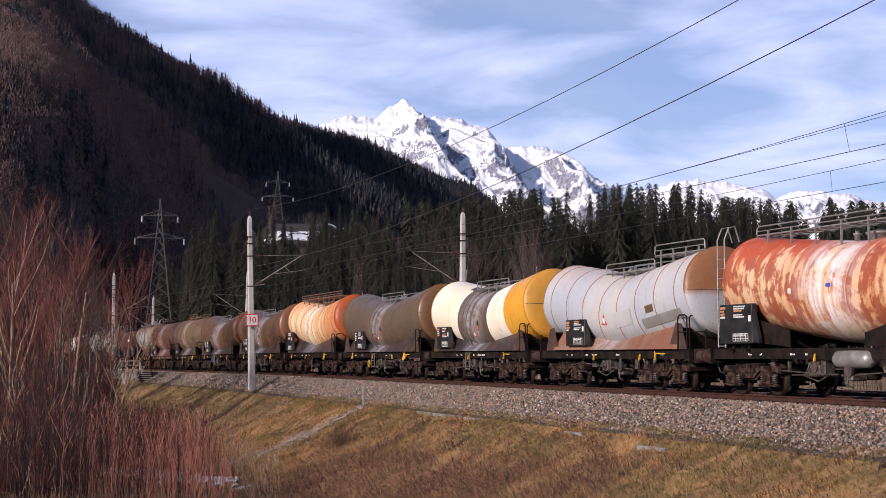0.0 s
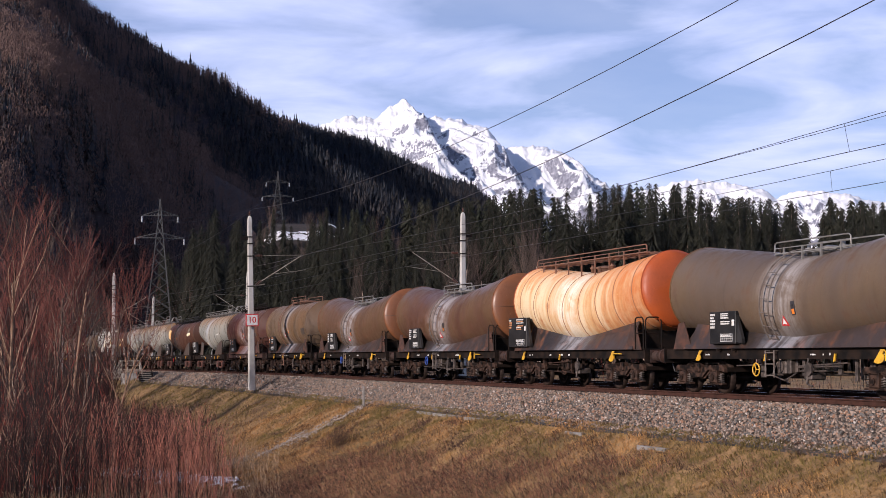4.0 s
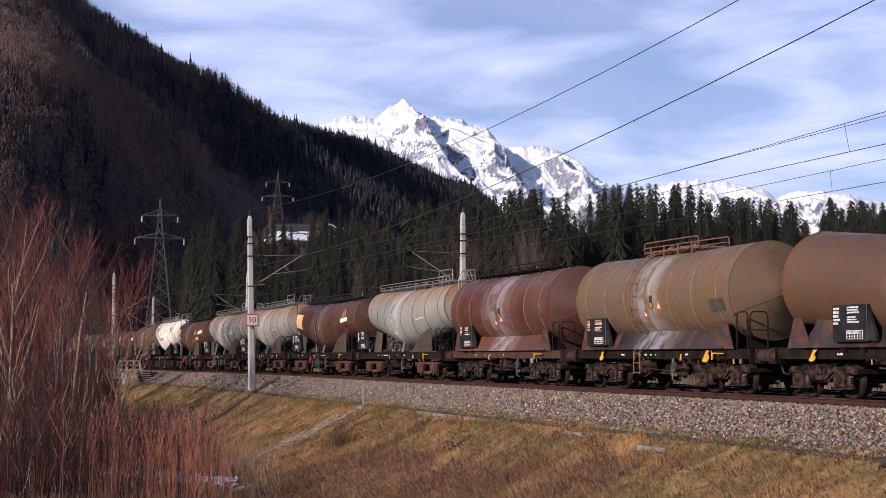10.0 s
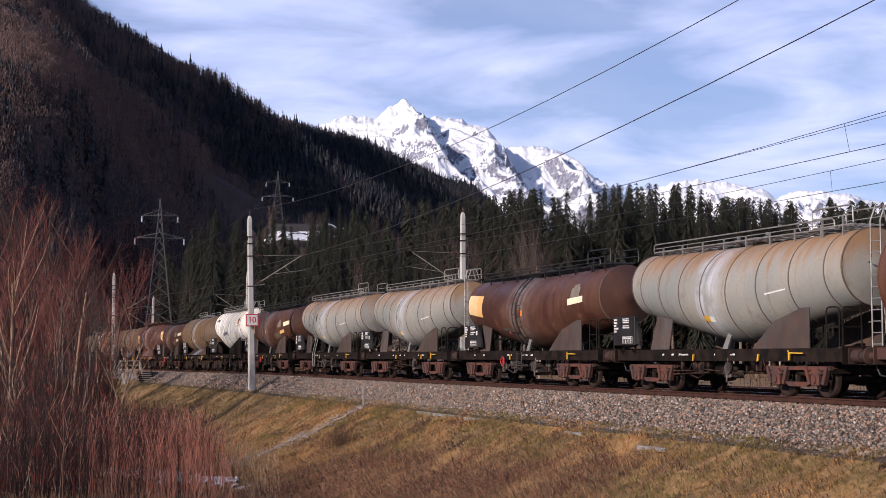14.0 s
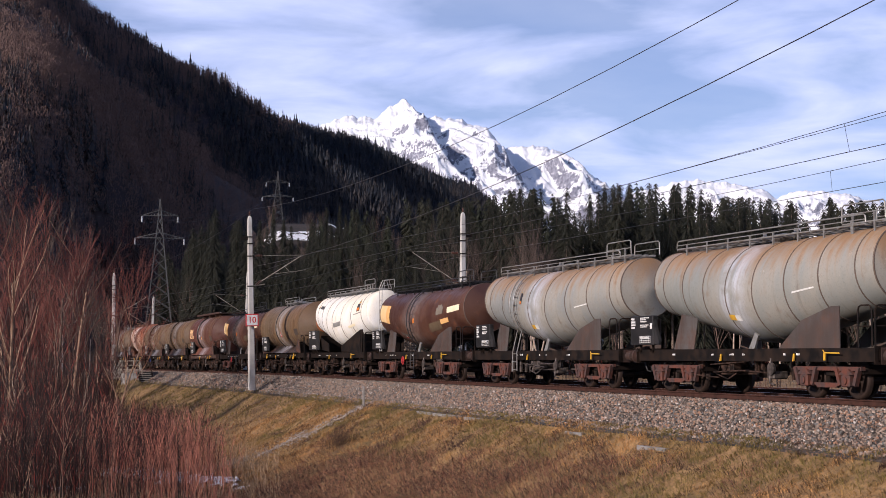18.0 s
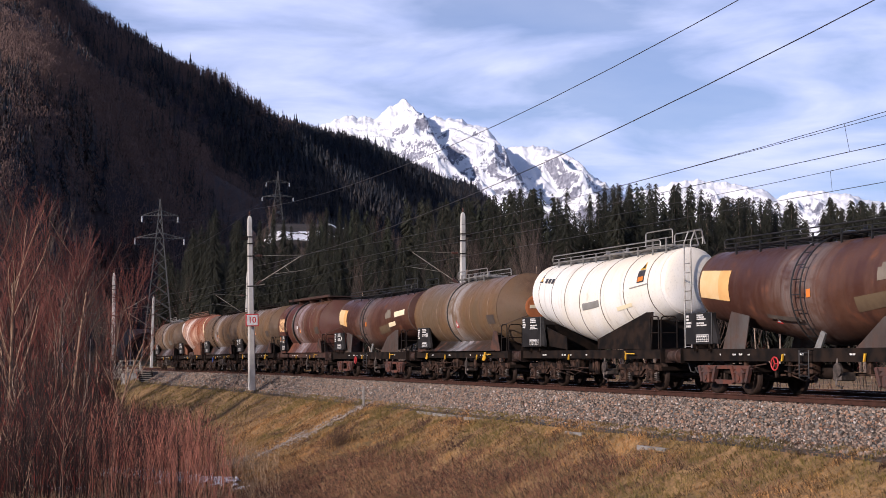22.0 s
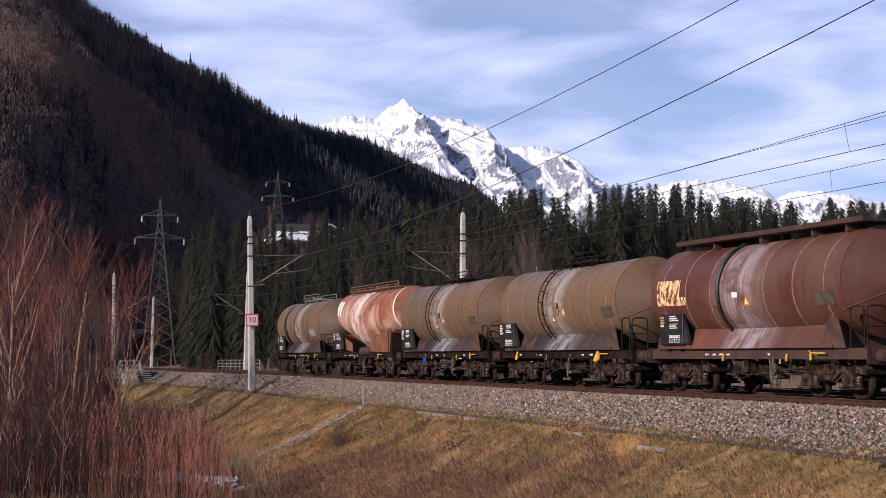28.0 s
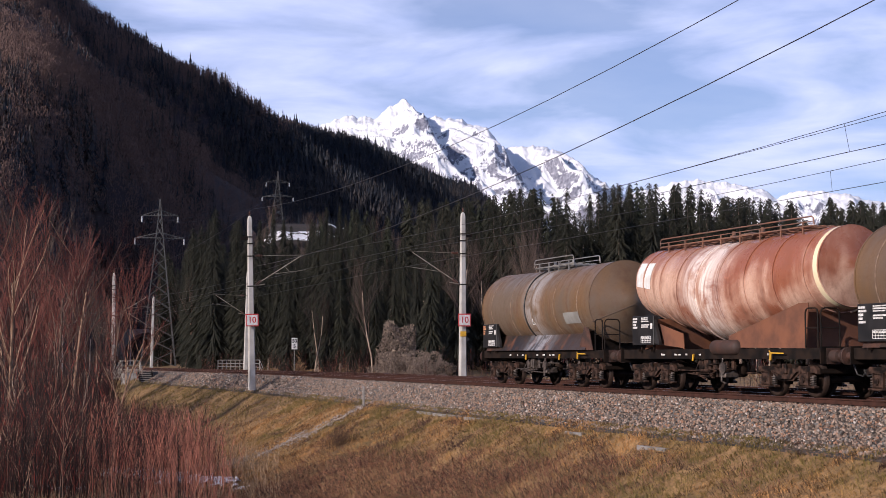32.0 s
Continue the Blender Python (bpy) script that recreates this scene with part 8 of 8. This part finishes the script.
# ---- drain of loose stones down the bank, its marker post, kerb slabs ----
M["drain_stone"] = mat_plain("pale_limestone", (0.38, 0.32, 0.27), (0.13, 0.095, 0.07), 9.0, 0.9)


def build_drain():
    rng = np.random.RandomState(23)
    n = 1100
    t = rng.rand(n)
    t = np.where(np.sin(t * 31) + 0.6 * np.sin(t * 83 + 1) > -0.5, t, rng.rand(n))
    s = -2.6 - 3.4 * t + rng.normal(0, 0.30 + 0.45 * t, n)
    d = 2.7 + 6.4 * t + rng.normal(0, 0.1, n)
    x, y = SN * s - CS * d, RAIL_Y - CS * s - SN * d
    z = ground_z(x, y) + 0.02
    size = rng.uniform(0.03, 0.085, n)
    oct_v = np.array([(1, 0, 0), (-0.9, 0.2, 0.1), (0.1, 1, 0), (0, -1, 0.15), (0.15, 0, 0.8), (-0.1, 0.1, -0.8)])
    oct_f = np.array([(0, 2, 4), (2, 1, 4), (1, 3, 4), (3, 0, 4), (2, 0, 5), (1, 2, 5), (3, 1, 5), (0, 3, 5)])
    v = oct_v[None] * size[:, None, None] * rng.uniform(0.6, 1.3, (n, 6, 1)) + np.stack([x, y, z], -1)[:, None]
    f = (oct_f[None] + (np.arange(n) * 6)[:, None, None]).reshape(-1, 3)
    tagged(new("stone_drain", raw_mesh("stone_drain", v.reshape(-1, 3), f, M["drain_stone"])), "runnel of loose pale stones down the grass bank", "stones", kind="stuff")
    p = along(-2.4, 2.9)
    ob = tagged(new("marker_post"), "short weathered grey marker post at the ballast edge", "post")
    ob.matrix_basis = pose(p.x, p.y, float(ground_z(p.x, p.y)))
    bm = bmesh.new()
    box(bm, -0.05, 0.05, -0.05, 0.05, -0.3, 0.95, 0.012)
    part("post", bm, M["concrete_grey"], ob)
    for s, d, L in ((8.3, 2.75, 3.0), (5.6, 2.72, 1.8), (11.2, 2.8, 1.6), (20.2, 2.95, 1.2), (25.5, 3.1, 1.6)):
        q = along(s, d)
        kb = tagged(new("kerb_slab"), "half buried concrete kerb slab along the ballast", "kerb", "kerb slabs along the ballast")
        kb.matrix_basis = pose(q.x, q.y, float(ground_z(q.x, q.y)), 0, 0, math.degrees(PHI) - 90)
        bm = bmesh.new()
        box(bm, -L / 2, L / 2, -0.12, 0.12, -0.25, 0.025, 0.02)
        part("slab", bm, M["concrete_grey"], kb)


build_drain()
# ---- snow mountains ----
def mat_mountain():
    k = Nodes("alpine_snow_and_rock", 0.7)
    k.pos = k.world_pos()
    geo = k.node("ShaderNodeNewGeometry")
    steep = k.xyz(geo.outputs["Normal"])[2]
    n = k.noise(0.018, 8, 0.75)
    fine = k.noise(0.11, 7, 0.78)
    f = k.math("ADD", steep, k.math("MULTIPLY", k.math("SUBTRACT", n, 0.5), 0.50))
    f = k.math("ADD", f, k.math("MULTIPLY", k.math("SUBTRACT", fine, 0.5), 1.0))
    # rock colour includes the lavender cast of the cliffs' shade
    rock = k.mix(k.ramp(fine, 0.35, 0.65), (0.12, 0.13, 0.175), (0.33, 0.335, 0.40))
    c = k.mix(k.ramp(f, 0.42, 0.51), rock, (0.84, 0.86, 0.90))
    k.bump(k.math("ADD", n, k.math("MULTIPLY", fine, 0.6)), 0.7, 9.0)
    return k.done(c)


def mountain(name, skyline, depth, seed, label, fall, rough):
    """A range: a skyline of (bearing, height) carried on a ridge, falling towards the eye in broken ridges and snow bowls."""
    na, nd = 760, 150
    A, D = np.meshgrid(np.linspace(-0.13, 0.40, na), np.linspace(-1, 0.35, nd))
    dist = depth + 620 * D
    x, y = A * dist, dist
    b, h = zip(*skyline)
    # ridges lean to one side as they come down, so the skyline's shape is carried aslant
    front = np.maximum(depth - dist, 0)
    back = np.maximum(dist - depth, 0)
    crag = np.array([noise.fractal(Vector((q * depth / 26.0, seed, 0.5)), 0.9, 2.1, 5) for q in A[0]])
    z = np.interp(A - 0.00006 * front, b, h) + (9 * rough * crag)[None] * np.exp(-front / 50.0) - fall * front - 0.9 * back
    warp = 45 * wave(x, y, 300, seed + 3)
    pts = np.stack([(x + warp) / 215.0 - front / 330.0, (y - warp) / 250.0, np.full_like(x, seed)], -1).reshape(-1, 3)
    ridge = np.array([noise.ridged_multi_fractal(Vector(q), 0.85, 2.15, 7, 1.0, 2.0) for q in pts]).reshape(x.shape)
    z = z + rough * 62 * (ridge - 1.0) * np.clip(front / 150, 0, 1)
    v = np.stack([x, y, z], -1).reshape(-1, 3)
    idx = np.arange(na * nd).reshape(nd, na)
    q = np.stack([idx[:-1, :-1], idx[:-1, 1:], idx[1:, 1:], idx[1:, :-1]], -1).reshape(-1, 4)
    tagged(new(name, raw_mesh(name, v, q, MOUNTAIN, True)), label, "mountain", kind="structure")


MOUNTAIN = mat_mountain()
mountain("mountain_main", [(-0.17, 560), (-0.10, 628), (-0.080, 659), (-0.070, 676), (-0.055, 679), (-0.045, 676), (-0.040, 692), (-0.032, 716), (-0.0262, 728), (-0.022, 712), (-0.0168, 688), (-0.011, 676), (-0.005, 679), (0.006, 671), (0.0137, 664),
                           (0.023, 652), (0.029, 648), (0.0336, 620), (0.0385, 597), (0.0424, 586), (0.048, 597), (0.052, 601), (0.0557, 592), (0.0615, 597), (0.069, 595), (0.0767, 586), (0.086, 565), (0.0977, 525), (0.1073, 494), (0.115, 470), (0.135, 430), (0.20, 300), (0.42, 200)], 4150, 40, "snow covered rocky alpine peak in sunlight", 0.62, 1.0)
mountain("mountain_range", [(-0.16, 300), (0.08, 420), (0.131, 487), (0.143, 492), (0.1565, 509), (0.173, 519), (0.185, 517), (0.2015, 509), (0.2165, 491), (0.226, 470), (0.235, 476), (0.2465, 490), (0.2565, 486), (0.268, 480), (0.285, 465), (0.30, 453), (0.42, 400)],
         4330, 70, "low snowy mountain range behind the woods", 0.62, 0.95)
# ---- the train's run ----
RUN_T = [0, 1, 2, 3, 4.5, 6, 7, 8, 9, 10, 11, 12, 13, 14, 15.5, 17, 18, 19, 20, 21, 22, 23, 24, 25, 26.5, 28, 29, 30, 31, 32]
RUN_S = [0.0, 9.31, 18.5, 27.41, 40.06, 52.46, 60.3, 68.03, 75.58, 83.06, 90.36, 97.7, 105.07, 112.31, 123.19, 134.45, 142.12, 149.85, 157.71, 165.64, 173.55, 181.49, 189.63, 197.81, 210.09, 222.82, 231.43, 240.22, 249.03, 257.99]


def run_spline():
    """Natural cubic through the run's knots."""
    n = len(RUN_T)
    h = np.diff(RUN_T)
    A, b = np.zeros((n, n)), np.zeros(n)
    A[0, 0] = A[-1, -1] = 1
    for i in range(1, n - 1):
        A[i, i - 1:i + 2] = h[i - 1] / 6, (h[i - 1] + h[i]) / 3, h[i] / 6
        b[i] = (RUN_S[i + 1] - RUN_S[i]) / h[i] - (RUN_S[i] - RUN_S[i - 1]) / h[i - 1]
    m = np.linalg.solve(A, b)

    def at(t):
        j = min(max(int(np.searchsorted(RUN_T, t)) - 1, 0), n - 2)
        a = (RUN_T[j + 1] - t) / h[j]
        c = 1 - a
        return a * RUN_S[j] + c * RUN_S[j + 1] + ((a ** 3 - a) * m[j] + (c ** 3 - c) * m[j + 1]) * h[j] ** 2 / 6
    return at


run = run_spline()


def wagon_pose(s):
    a, b = along(s + 3.75, CENTRE_D), along(s - 3.75, CENTRE_D)
    m, d = (a + b) / 2, a - b
    return pose(m.x, m.y, m.z, 0, -math.degrees(math.atan2(d.z, math.hypot(d.x, d.y))), math.degrees(math.atan2(d.y, d.x)))


def motions():
    for wagon, mid in TRAIN:
        walk(wagon, [(t / 2, wagon_pose(mid + run(t / 2))) for t in range(65)])
    # every wheelset turns alike: two runs of keys, for the leading and the trailing axle
    keyed = {}
    for w, ax in WHEELSETS:
        if ax not in keyed:
            walk(w, [(f / 30, pose(ax, 0, 0.46) @ Matrix.Rotation(run(f / 30) / 0.46, 4, "Y")) for f in range(0, 961, 2)])
            keyed[ax] = (w.animation_data.action, w.animation_data.action_slot)
        else:
            w.rotation_mode = "QUATERNION"
            w.animation_data_create()
            w.animation_data.action, w.animation_data.action_slot = keyed[ax]


motions()
